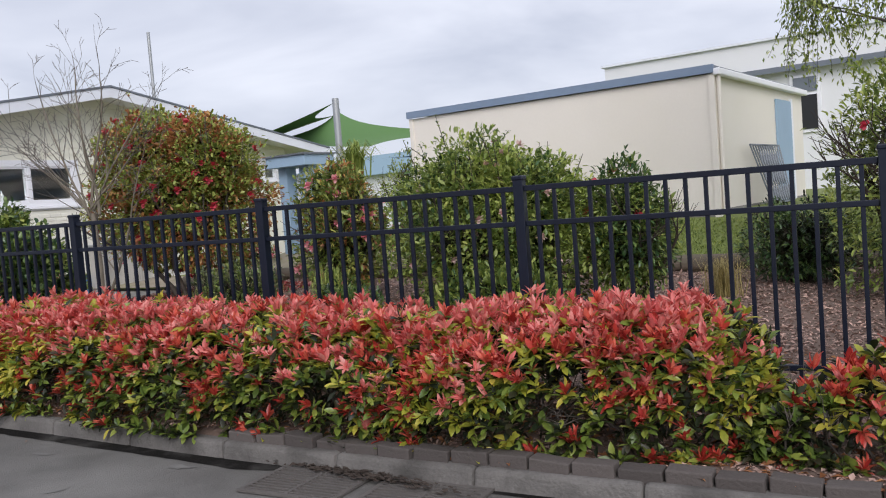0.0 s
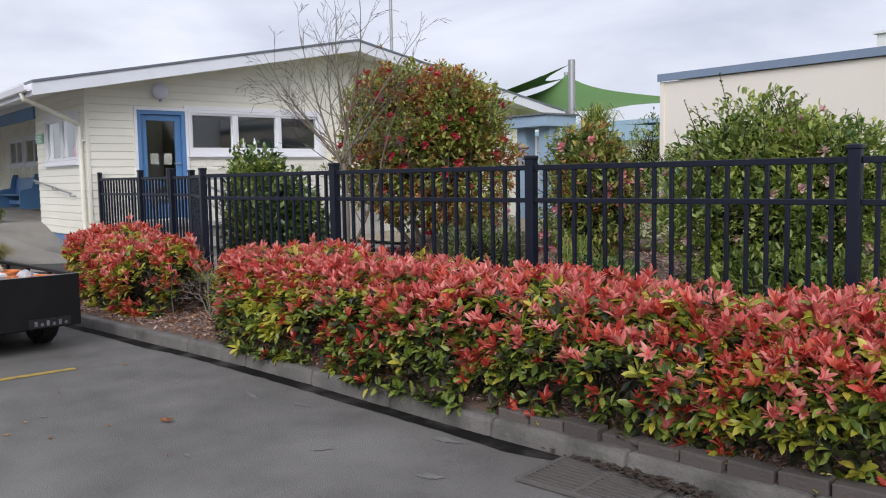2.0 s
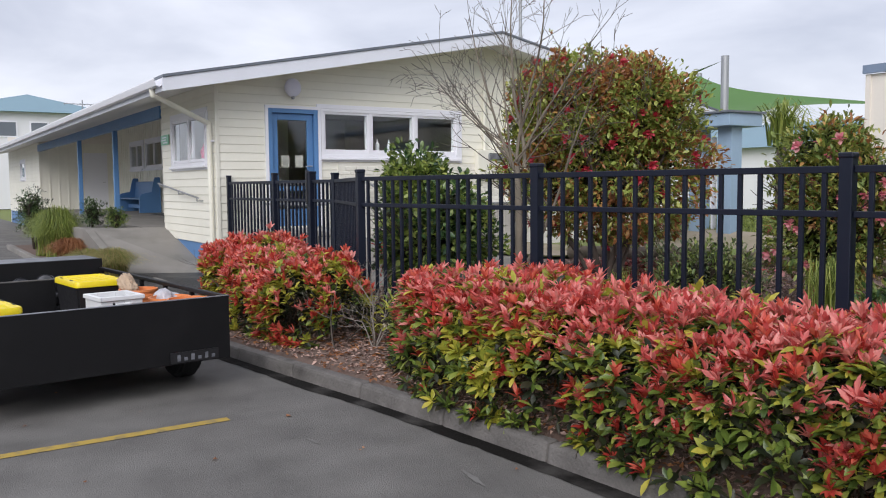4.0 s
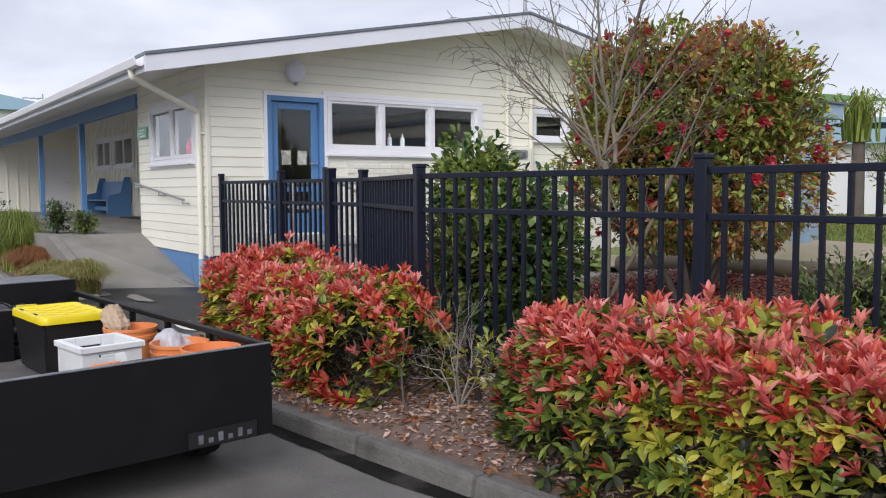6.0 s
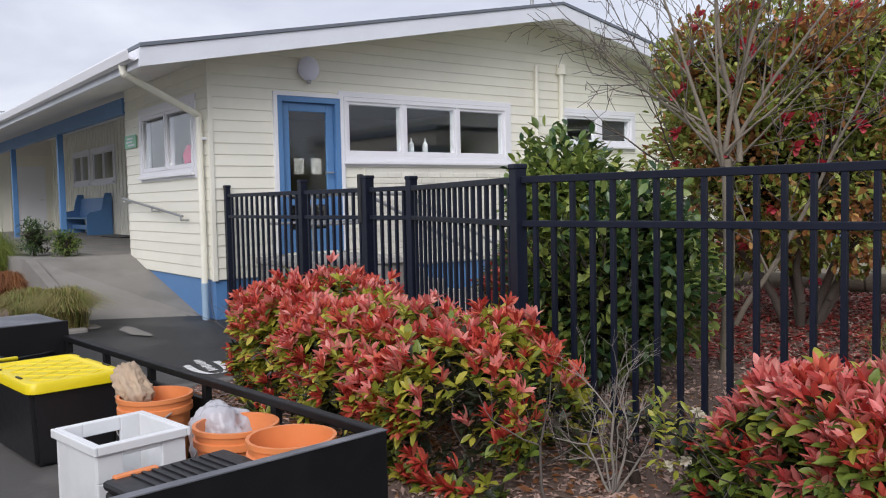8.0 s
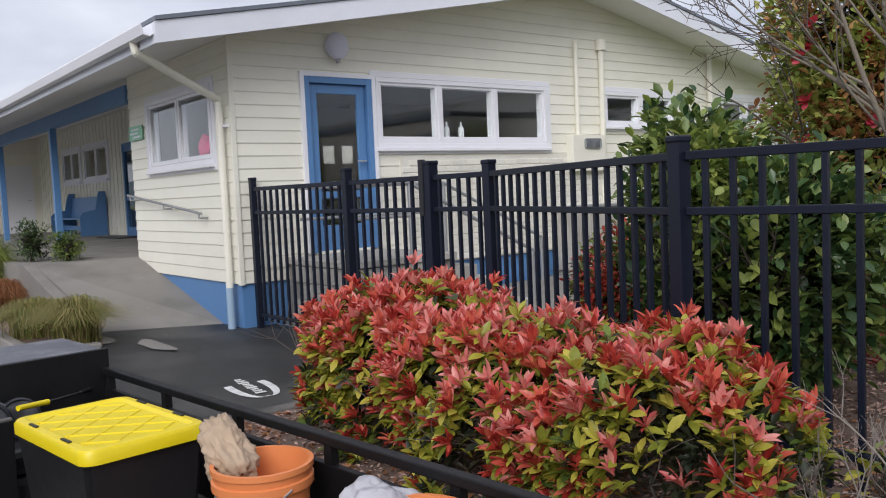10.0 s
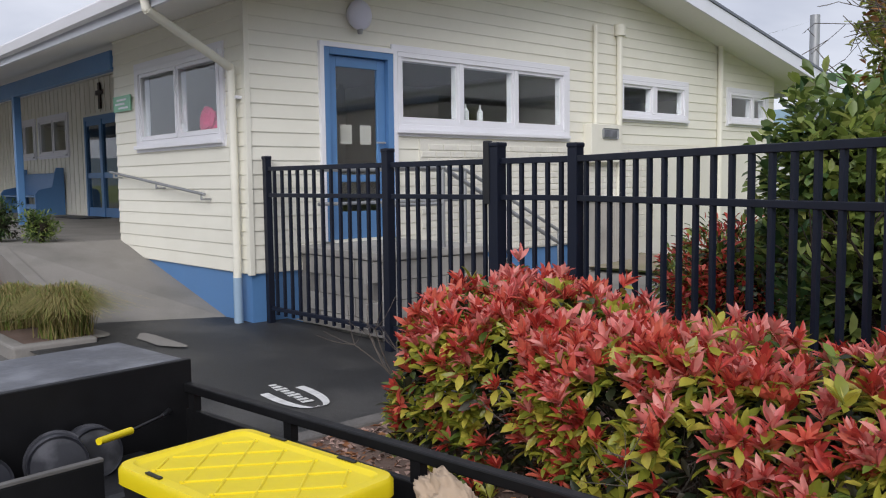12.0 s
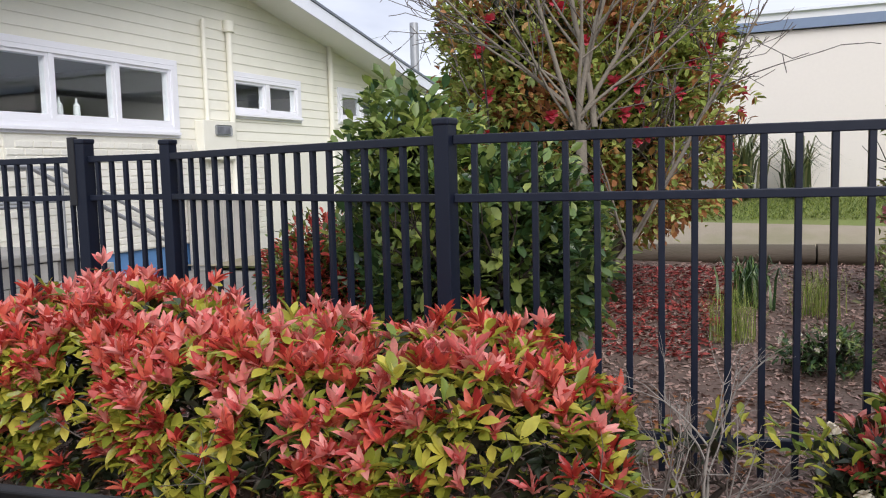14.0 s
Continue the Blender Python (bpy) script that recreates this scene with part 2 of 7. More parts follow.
L_CAM = leaf_material("camellia_leaf", (0.09, 0.135, 0.03), (0.25, 0.29, 0.06), (0.48, 0.45, 0.12), 0.32, 0.3)
L_CAM_RUST = leaf_material("rusty_camellia_leaf", (0.20, 0.075, 0.035), (0.40, 0.17, 0.065), (0.58, 0.33, 0.11), 0.45, 0.3)
L_DEEP = leaf_material("deep_green_leaf", (0.022, 0.055, 0.02), (0.06, 0.12, 0.038), (0.16, 0.23, 0.065), 0.28, 0.2)
L_LIME = leaf_material("lime_leaf", (0.19, 0.26, 0.05), (0.34, 0.42, 0.09), (0.54, 0.57, 0.17), 0.4, 0.36)
L_MID = leaf_material("mid_green_leaf", (0.08, 0.13, 0.03), (0.18, 0.25, 0.06), (0.35, 0.40, 0.12), 0.4, 0.32)
L_FLAX = leaf_material("flax_blade", (0.05, 0.07, 0.03), (0.10, 0.13, 0.05), (0.2, 0.19, 0.08), 0.45, 0.15)
L_TUSSOCK = leaf_material("straw_tussock_blade", (0.22, 0.18, 0.07), (0.38, 0.31, 0.12), (0.54, 0.45, 0.20), 0.6, 0.3)
L_RUST = leaf_material("rust_tussock_blade", (0.18, 0.07, 0.03), (0.34, 0.14, 0.055), (0.45, 0.22, 0.09), 0.6, 0.3)
L_GRASS = leaf_material("green_tussock_blade", (0.09, 0.13, 0.025), (0.19, 0.25, 0.05), (0.32, 0.37, 0.09), 0.55, 0.3)
P_RED = leaf_material("red_petal", (0.34, 0.012, 0.030), (0.50, 0.03, 0.06), (0.62, 0.09, 0.12), 0.55, 0.25)
P_PINK = leaf_material("pink_petal", (0.6, 0.09, 0.17), (0.72, 0.2, 0.27), (0.78, 0.42, 0.42), 0.5, 0.3)
P_PALE = leaf_material("faded_pink_petal", (0.5, 0.28, 0.24), (0.6, 0.38, 0.34), (0.7, 0.52, 0.48), 0.6, 0.3)
P_CREAM = leaf_material("cream_blossom", (0.5, 0.42, 0.30), (0.62, 0.55, 0.42), (0.75, 0.70, 0.60), 0.7, 0.2)


# ---- building helpers ----
def add_box(bm, x0, x1, y0, y1, z0, z1, bevel=0.0, m=None):
    made = bmesh.ops.create_cube(bm, size=1.0, matrix=Matrix.LocRotScale(((x0 + x1) / 2, (y0 + y1) / 2, (z0 + z1) / 2), None, (abs(x1 - x0), abs(y1 - y0), abs(z1 - z0))))
    verts = made["verts"]
    if bevel:
        edges = list({e for v in verts for e in v.link_edges})
        verts = bmesh.ops.bevel(bm, geom=edges, offset=bevel, segments=2, affect="EDGES", profile=0.5)["verts"]
    if m is not None:
        bmesh.ops.transform(bm, matrix=m, verts=verts)
    return verts


def add_cyl(bm, p0, p1, r0, r1=None, sides=12):
    p0, p1 = Vector(p0), Vector(p1)
    turn = (p1 - p0).to_track_quat("Z", "Y").to_matrix().to_4x4()
    return bmesh.ops.create_cone(bm, cap_ends=True, segments=sides, radius1=r0, radius2=r0 if r1 is None else r1, depth=(p1 - p0).length,
                                 matrix=Matrix.Translation((p0 + p1) / 2) @ turn)["verts"]


def mesh_of(name, bm, mats, smooth=False):
    bmesh.ops.recalc_face_normals(bm, faces=bm.faces)
    me = bpy.data.meshes.new(name)
    bm.to_mesh(me)
    bm.free()
    for m in mats if isinstance(mats, (list, tuple)) else (mats,):
        me.materials.append(m)
    if smooth:
        me.shade_smooth()
        me.set_sharp_from_angle(angle=radians(38))
    return me


def thing(name, label, category, group="", kind="", at=(0, 0, 0)):
    ob = new(name)
    ob.location = at
    ob.empty_display_size = 0.1
    return tagged(ob, label, category, group, kind)


def part(name, bm, mat, parent=None, label="", smooth=False):
    """One mesh object from a bmesh built in the parent's own coordinates."""
    ob = new(name, mesh_of(name, bm, mat, smooth))
    ob.parent = parent
    return tagged(ob, label)


def box_part(name, dims, mat, parent=None, label="", bevel=0.0):
    bm = bmesh.new()
    add_box(bm, *dims, bevel=bevel)
    return part(name, bm, mat, parent, label)


def tube_part(name, points, radius, mat, parent=None, label="", sides=10):
    bm = bmesh.new()
    for a, b in zip(points, points[1:]):
        add_cyl(bm, a, b, radius, sides=sides)
    for q in points[1:-1]:
        bmesh.ops.create_icosphere(bm, subdivisions=1, radius=radius * 1.02, matrix=Matrix.Translation(q))
    return part(name, bm, mat, parent, label, smooth=True)


def structure(name, bm, mat, label, category="structure", smooth=False):
    return tagged(part(name, bm, mat, None, "", smooth), label, category, "", "structure")


def raw_mesh(name, verts, faces, mats, index=None, smooth=False):
    """A mesh from arrays: verts (n, 3), faces (m, 3 or 4)."""
    verts, faces = np.asarray(verts, np.float32), np.asarray(faces, np.int32)
    me = bpy.data.meshes.new(name)
    k = faces.shape[1]
    me.vertices.add(len(verts))
    me.vertices.foreach_set("co", verts.ravel())
    me.loops.add(faces.size)
    me.loops.foreach_set("vertex_index", faces.ravel())
    me.polygons.add(len(faces))
    me.polygons.foreach_set("loop_start", np.arange(0, faces.size, k, dtype=np.int32))
    for m in mats:
        me.materials.append(m)
    if index is not None:
        me.polygons.foreach_set("material_index", np.asarray(index, np.int32))
    me.update(calc_edges=True)
    me.validate()
    if smooth:
        me.shade_smooth()
    return me


def unit(v):
    return v / np.maximum(np.linalg.norm(v, axis=-1, keepdims=True), 1e-9)


# a pointed oval leaf, creased along its midrib: along, across, up
LEAF = np.array([(0, 0, 0), (0.28, -0.28, 0.06), (0.58, -0.40, 0.05), (0.84, -0.23, -0.02), (1.0, 0, -0.11), (0.84, 0.23, -0.02), (0.58, 0.40, 0.05), (0.28, 0.28, 0.06), (0.30, 0, -0.015), (0.65, 0, -0.02)])
LEAF_FACES = np.array([(0, 8, 1), (1, 8, 9), (1, 9, 2), (2, 9, 3), (3, 9, 4), (4, 9, 5), (5, 9, 6), (6, 9, 7), (7, 9, 8), (7, 8, 0)])
# the same with fewer faces, for shrubs
BUSH_LEAF = np.array([(0, 0, 0), (0.34, -0.34, 0.08), (0.72, -0.36, 0.04), (1.0, 0, -0.10), (0.72, 0.36, 0.04), (0.34, 0.34, 0.08), (0.55, 0, -0.01)])
BUSH_FACES = np.array([(0, 6, 1), (1, 6, 2), (2, 6, 3), (3, 6, 4), (4, 6, 5), (5, 6, 0)])
# a coarser leaf for crowns further off
SMALL_LEAF = np.array([(0, 0, 0), (0.5, -0.42, 0.1), (1.0, 0, -0.08), (0.5, 0.42, 0.1)])
SMALL_FACES = np.array([(0, 2, 1), (0, 3, 2)])


def leaves_mesh(name, base, along, length, width, mats, index, shape=LEAF, shape_faces=LEAF_FACES, rng=None):
    """Leaves at base points, each growing the way of along; its upper side turned roughly to the sky."""
    count = len(base)
    along = unit(along)
    up = np.tile((0, 0, 1.0), (count, 1)) + rng.normal(0, 0.35, (count, 3))
    across = unit(np.cross(along, up))
    up = np.cross(across, along)
    s = shape[None]
    v = base[:, None] + along[:, None] * (s[..., 0:1] * length[:, None, None]) + across[:, None] * (s[..., 1:2] * width[:, None, None]) + up[:, None] * (s[..., 2:3] * length[:, None, None])
    f = shape_faces[None] + (np.arange(count) * len(shape))[:, None, None]
    return raw_mesh(name, v.reshape(-1, 3), f.reshape(-1, 3), mats, np.repeat(index, len(shape_faces)), smooth=True)


def link_part(name, me, parent, label="", kind=""):
    ob = new(name, me)
    ob.parent = parent
    return tagged(ob, label, "", "", kind)


def branch_tubes(name, segments, mat, parent, sides=6, label=""):
    """Tapered limbs, (start, end, radius, radius) each, in one mesh."""
    seg = [(np.array(a, float), np.array(b, float), r, q) for a, b, r, q in segments]
    a, b = np.array([s[0] for s in seg]), np.array([s[1] for s in seg])
    r, q = np.array([s[2] for s in seg]), np.array([s[3] for s in seg])
    d = unit(b - a)
    helper = np.where(np.abs(d[:, 2:3]) > 0.9, (1.0, 0, 0), (0, 0, 1.0))
    u = unit(np.cross(d, helper))
    w = np.cross(d, u)
    ang = np.arange(sides) * 2 * np.pi / sides
    ring = u[:, None] * np.cos(ang)[None, :, None] + w[:, None] * np.sin(ang)[None, :, None]
    v = np.concatenate([a[:, None] + ring * r[:, None, None], b[:, None] + ring * q[:, None, None]], axis=1)
    i = np.arange(sides)
    quads = np.stack([i, (i + 1) % sides, (i + 1) % sides + sides, i + sides], axis=1)
    f = quads[None] + (np.arange(len(seg)) * 2 * sides)[:, None, None]
    return link_part(name, raw_mesh(name, v.reshape(-1, 3), f.reshape(-1, 4), [mat], smooth=True), parent, label, "" if name == "trunk" else "stuff")


def grow(rng, start, way, length, radius, depth, out, spread=0.5, lift=0.15, forks=(2, 3), shrink=0.72, bends=3):
    """A limb that bends, tapers and forks; its pieces are added to out."""
    p, d, r = np.array(start, float), unit(np.array(way, float)), radius
    for k in range(bends):
        d = unit(d + rng.normal(0, 0.10, 3) + (0, 0, lift * 0.3))
        q = p + d * length / bends
        r2 = r * 0.86
        out.append((p, q, r, r2))
        p, r = q, r2
        if depth > 0 and k > 0 and rng.random() < 0.45:
            side = unit(d + rng.normal(0, spread, 3))
            grow(rng, p, side, length * 0.55, r * 0.55, depth - 1, out, spread, lift, forks, shrink, bends)
    if depth > 0:
        for _ in range(rng.integers(forks[0], forks[1] + 1)):
            side = unit(d + rng.normal(0, spread, 3) + (0, 0, lift))
            grow(rng, p, side, length * shrink * rng.uniform(0.75, 1.15), r * 0.75, depth - 1, out, spread, lift, forks, shrink, bends)


# ---- ground ----
def fence_y(x):
    return 4.633 + 0.1465 * (x + 9.345)


def kerb_y(x):
    return 3.10 + 0.092 * (x + 9.6) + 0.0022 * max(x + 9.6, 0) ** 2 + 0.12 * math.exp(-((x + 6.2) / 2.2) ** 2)


def log_y(x):
    return 10.5 + 0.095 * (x + 9.6)


def garden_z(x, y):
    d = y - fence_y(x)
    k = min(max(d / 5.6, 0), 1)
    east = 0.13 + 0.26 * k * k * (3 - 2 * k)
    if y > log_y(x) - 0.05:
        east = 0.43 + min((y - log_y(x)) * 0.235, 0.62)
    west = 0.07 + min(max(y - 5.0, 0) * 0.035, 0.45)
    s = min(max((x + 13.2) / 2.2, 0), 1)
    return west + (east - west) * s * s * (3 - 2 * s)


def sheet(name, x0, x1, y0, y1, step, height, mat, label, category, lower=None):
    nx, ny = max(int((x1 - x0) / step), 1), max(int((y1 - y0) / step), 1)
    verts, faces = [], []
    for j in range(ny + 1):
        for i in range(nx + 1):
            x = x0 + (x1 - x0) * i / nx
            lo = lower(x) if lower else y0
            y = lo + (y1 - lo) * j / ny
            verts.append((x, y, height(x, y)))
    for j in range(ny):
        for i in range(nx):
            a = j * (nx + 1) + i
            faces.append((a, a + 1, a + nx + 2, a + nx + 1))
    ob = new(name, raw_mesh(name, verts, faces, [mat], smooth=True))
    return tagged(ob, label, category, "", "structure")


def plane(name, x0, x1, y0, y1, z, mat, label, category):
    bm = bmesh.new()
    bmesh.ops.create_grid(bm, x_segments=1, y_segments=1, size=0.5, matrix=Matrix.LocRotScale(((x0 + x1) / 2, (y0 + y1) / 2, z), None, (x1 - x0, y1 - y0, 1)))
    return structure(name, bm, mat, label, category)


plane("ground", -1500, 1500, -1500, 1500, -0.06, LAWN, "level grassy ground reaching the horizon", "ground")
plane("road", -75, 40, -40, 5.2, 0.0, ASPHALT, "worn grey asphalt car park with pale scuffs", "car park")
sheet("drive_apron", -17.0, -11.75, 3.15, 5.6, 0.3, lambda x, y: 0.012 + 0.06 * min(max((-11.75 - x) / 3.7, 0), 1), DARK_ASPHALT, "damp dark asphalt apron before the gate", "driveway")
sheet("gate_path", -15.4, -11.75, 5.6, 11.0, 0.4, lambda x, y: 0.078 + 0.03 * (y - 5.6), CONCRETE, "grey concrete path inside the gate", "path")
garden = sheet("garden_bed", -11.8, 6.0, 3.2, 11.6, 0.22, lambda x, y: garden_z(x, y) + 0.03 * noise.noise((x * 1.7, y * 1.7, 0.3)) - (0.05 if y > log_y(x) else 0.0) if y > kerb_y(x) + 0.09 else 0.06, MULCH, "bark mulch garden bed strewn with leaves", "garden bed", lower=lambda x: kerb_y(x) + 0.085)
sheet("lawn", -15.0, 16.0, 10.4, 40.0, 0.6, lambda x, y: garden_z(x, y) + 0.012, LAWN, "short mown green lawn sloping up to the shed", "lawn", lower=lambda x: log_y(x) + 0.1)
sheet("garden_path", -16.0, -6.2, 10.4, 11.8, 0.4, lambda x, y: garden_z(x, y) + 0.03, SANDY, "sandy concrete path behind the log edging", "path", lower=lambda x: log_y(x) + 0.12)
sheet("bed_by_ramp", -26.0, -15.78, 3.14, 3.78, 0.4, lambda x, y: 0.085, MULCH, "mulched planting bed beside the ramp", "garden bed")

# pale patch on the apron, and its painted mark
bm = bmesh.new()
ring = [bm.verts.new((-15.3 + 0.42 * math.cos(a) * (1 + 0.25 * math.sin(3 * a)), 4.12 + 0.13 * math.sin(a) * (1 + 0.3 * math.cos(2 * a)), 0.078)) for a in np.linspace(0, 6.2, 22)]
bm.faces.new(ring)
structure("pavement_patch", bm, CONCRETE, "pale worn patch in the asphalt", "patch")
bm = bmesh.new()
ring = [bm.verts.new((-16.3 + 0.5 * math.cos(a), 3.72 + 0.2 * math.sin(a) + 0.1 * math.cos(a), 0.082)) for a in np.linspace(0, 6.2, 22)]
bm.faces.new(ring)
structure("pavement_patch", bm, CONCRETE, "pale worn concrete strip at the apron's edge", "patch")


def road_line(name, x0, y0, x1, y1, width, mat, label):
    bm = bmesh.new()
    d = Vector((x1 - x0, y1 - y0, 0)).normalized()
    n = Vector((-d.y, d.x, 0)) * width / 2
    steps, rows = 24, []
    for i in range(steps + 1):
        p = Vector((x0, y0, 0.004)).lerp(Vector((x1, y1, 0.004)), i / steps)
        w = 1 + 0.18 * noise.noise((i * 0.9, x0, 1.0))
        rows.append((bm.verts.new(p + n * w), bm.verts.new(p - n * w)))
    for a, b in zip(rows, rows[1:]):
        bm.faces.new((a[0], b[0], b[1], a[1]))
    return structure(name, bm, mat, label, "road marking")


road_line("bay_line", -7.15, -2.5, -7.18, 2.49, 0.09, LINE_YELLOW, "worn yellow painted parking bay line")

# the painted oval mark on the apron: two white crescents round a row of unreadable letters
mark = thing("painted_mark", "white painted oval mark with worn lettering on asphalt", "road marking", kind="structure", at=(-12.98, 4.06, 0.034))
mark.scale = (1.12, 1.12, 1)
mark.rotation_euler = (0, 0, radians(-6))
for name, sign in (("upper_arc", 1), ("lower_arc", -1)):
    bm = bmesh.new()
    rows = []
    for i in range(19):
        f = i / 18
        a = radians(200 - 215 * f)
        w = 0.012 + 0.035 * math.sin(math.pi * f)
        c = Vector((0.37 * math.cos(a) * sign, (0.095 * math.sin(a) + 0.018) * sign, 0))
        rows.append((bm.verts.new(c + Vector((0, w * sign, 0))), bm.verts.new(c - Vector((0, w * 0.3 * sign, 0)))))
    for a, b in zip(rows, rows[1:]):
        bm.faces.new((a[0], b[0], b[1], a[1]))
    part(name, bm, LINE_WHITE, mark)
for i in range(9):
    bm = bmesh.new()
    h = 0.05 + 0.012 * ((i * 7) % 3)
    add_box(bm, -0.27 + i * 0.06, -0.235 + i * 0.06, -h / 2, h / 2, 0, 0.003)
    part("letter_bar", bm, LINE_WHITE, mark)

# pale dried splashes on the asphalt
rng = np.random.default_rng(91)
for sx, sy, w, d, turn in ((-4.85, 3.32, 0.16, 0.035, 12), (-5.35, 3.18, 0.20, 0.03, -8), (-3.95, 2.92, 0.10, 0.025, 60), (-6.4, 2.75, 0.13, 0.02, 5), (-3.2, 3.1, 0.12, 0.05, 30), (-4.4, 2.3, 0.05, 0.03, 0), (-5.8, 1.9, 0.05, 0.02, 40), (-3.6, 3.55, 0.2, 0.06, 10)):
    bm = bmesh.new()
    ring = []
    for i in range(18):
        a = i * math.tau / 18
        r = rng.uniform(0.45, 1.0)
        ring.append(bm.verts.new((0.8 * w * r * math.cos(a), 0.8 * d * r * math.sin(a), 0)))
    bm.faces.new(ring)
    ob = structure("dried_splash", bm, SPLASH, "pale dried splash on the grey asphalt", "stain")
    ob.matrix_basis = pose(sx, sy, 0.005, 0, 0, turn)

# kerbs: cast lengths with a rounded top, and the near-black strip in the channel below
kerb = thing("kerb", "stained grey concrete kerb along the planted bed", "kerb", kind="structure")
stations = [-11.75 + i * 0.92 for i in range(21)]
for a, b in zip(stations, stations[1:]):
    p, q = Vector((a, kerb_y(a), 0)), Vector((b, kerb_y(b), 0))
    d = (q - p).normalized()
    bm = bmesh.new()
    add_box(bm, 0.0012, (q - p).length - 0.0012, 0.0, 0.135, -0.05, 0.112, bevel=0.026)
    for v in bm.verts:
        if v.co.z > 0.075 and v.co.y < 0.06:
            v.co.y += 0.02
    bmesh.ops.transform(bm, matrix=Matrix.Translation(p) @ Matrix.Rotation(math.atan2(d.y, d.x), 4, "Z"), verts=bm.verts)
    part("kerb_length", bm, KERB, kerb)
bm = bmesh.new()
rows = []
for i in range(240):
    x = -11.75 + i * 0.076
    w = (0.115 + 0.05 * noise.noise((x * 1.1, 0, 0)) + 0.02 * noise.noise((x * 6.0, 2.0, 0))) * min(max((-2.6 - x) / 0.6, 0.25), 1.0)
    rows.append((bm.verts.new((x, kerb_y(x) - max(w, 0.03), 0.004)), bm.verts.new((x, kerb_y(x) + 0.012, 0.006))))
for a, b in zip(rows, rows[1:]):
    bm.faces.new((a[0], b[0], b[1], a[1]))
structure("gutter_silt", bm, GUTTER_DARK, "near-black uneven strip along the kerb channel", "gutter")
bm = bmesh.new()
add_box(bm, -11.9, -11.76, 3.0, 5.4, -0.05, 0.14, bevel=0.02)
structure("kerb_return", bm, KERB, "concrete kerb end beside the apron", "kerb")
far_kerb = thing("far_kerb", "grey concrete kerb round the ramp bed", "kerb", kind="structure")
for i in range(10):
    box_part("kerb_length", (-26.0 + i * 1.025, -24.99 + i * 1.025, 3.02, 3.15, -0.05, 0.12), CONCRETE, far_kerb, bevel=0.02)
box_part("kerb_length", (-15.78, -15.65, 3.02, 3.72, -0.05, 0.12), CONCRETE, far_kerb, bevel=0.02)

# edging bricks on the kerb
rng = np.random.default_rng(4)
edging = thing("brick_edging", "row of weathered grey-brown edging bricks on the kerb", "edging", kind="structure")
bm = bmesh.new()
add_box(bm, -0.112, 0.112, -0.055, 0.055, -0.04, 0.04, bevel=0.008)
brick_me = mesh_of("edging_brick", bm, EDGE_BRICK)
for i in range(22):
    x = -3.35 + i * 0.236
    ob = link_part("brick", brick_me, edging)
    ob.matrix_basis = pose(x, kerb_y(x) + 0.125 + rng.normal(0, 0.008), 0.135 + rng.normal(0, 0.006), rng.normal(0, 2), rng.normal(0, 2), 6.5 + rng.normal(0, 1.6))


# slotted drain grates in the channel
def drain_grate(x, y, turn):
    g = thing("drain_grate", "rusted steel kerbside drain grate clogged with leaves", "drain grate", "kerbside drain grates", at=(x, y, 0.006))
    g.rotation_euler = (0, 0, radians(turn))
    bm = bmesh.new()
    for a, b, c, d in ((-0.33, 0.33, -0.21, -0.18), (-0.33, 0.33, 0.18, 0.21), (-0.33, -0.30, -0.18, 0.18), (0.30, 0.33, -0.18, 0.18), (-0.012, 0.012, -0.18, 0.18)):
        add_box(bm, a, b, c, d, 0, 0.014)
    part("frame", bm, RUSTY, g)
    # black sheet at road level stands in for the unlit pit
    box_part("sump", (-0.30, 0.30, -0.18, 0.18, -0.004, -0.001), RUBBER_AND_PIT, g)
    bar = bmesh.new()
    add_box(bar, -0.144, 0.144, -0.007, 0.007, 0, 0.012)
    me = mesh_of("bar", bar, RUSTY)
    for i in range(9):
        for s in (-0.156, 0.156):
            ob = link_part("bar", me, g)
            ob.location = (s, -0.155 + i * 0.039, 0)
    return g


drain_grate(-2.56, 3.64, 8)
drain_grate(-1.80, 3.75, 8)


# ---- the gabled building ----
GX, SY, FY = -15.51, 5.20, 16.02
RIDGE_Y, RIDGE_Z, EAVE_Y, EAVE_Z = 10.57, 4.44, 4.18, 3.21
SLOPE = (RIDGE_Z - EAVE_Z) / (RIDGE_Y - EAVE_Y)
BACK = -46.0


def roof_under(y):
    return RIDGE_Z - abs(y - RIDGE_Y) * SLOPE - 0.13


def spans(lo, hi, holes):
    """The stretches of lo..hi that the holes leave over."""
    out, at = [], lo
    for a, b in sorted(holes):
        if a > at:
            out.append((at, min(a, hi)))
        at = max(at, b)
    if at < hi:
        out.append((at, hi))
    return [(a, b) for a, b in out if b - a > 0.01]


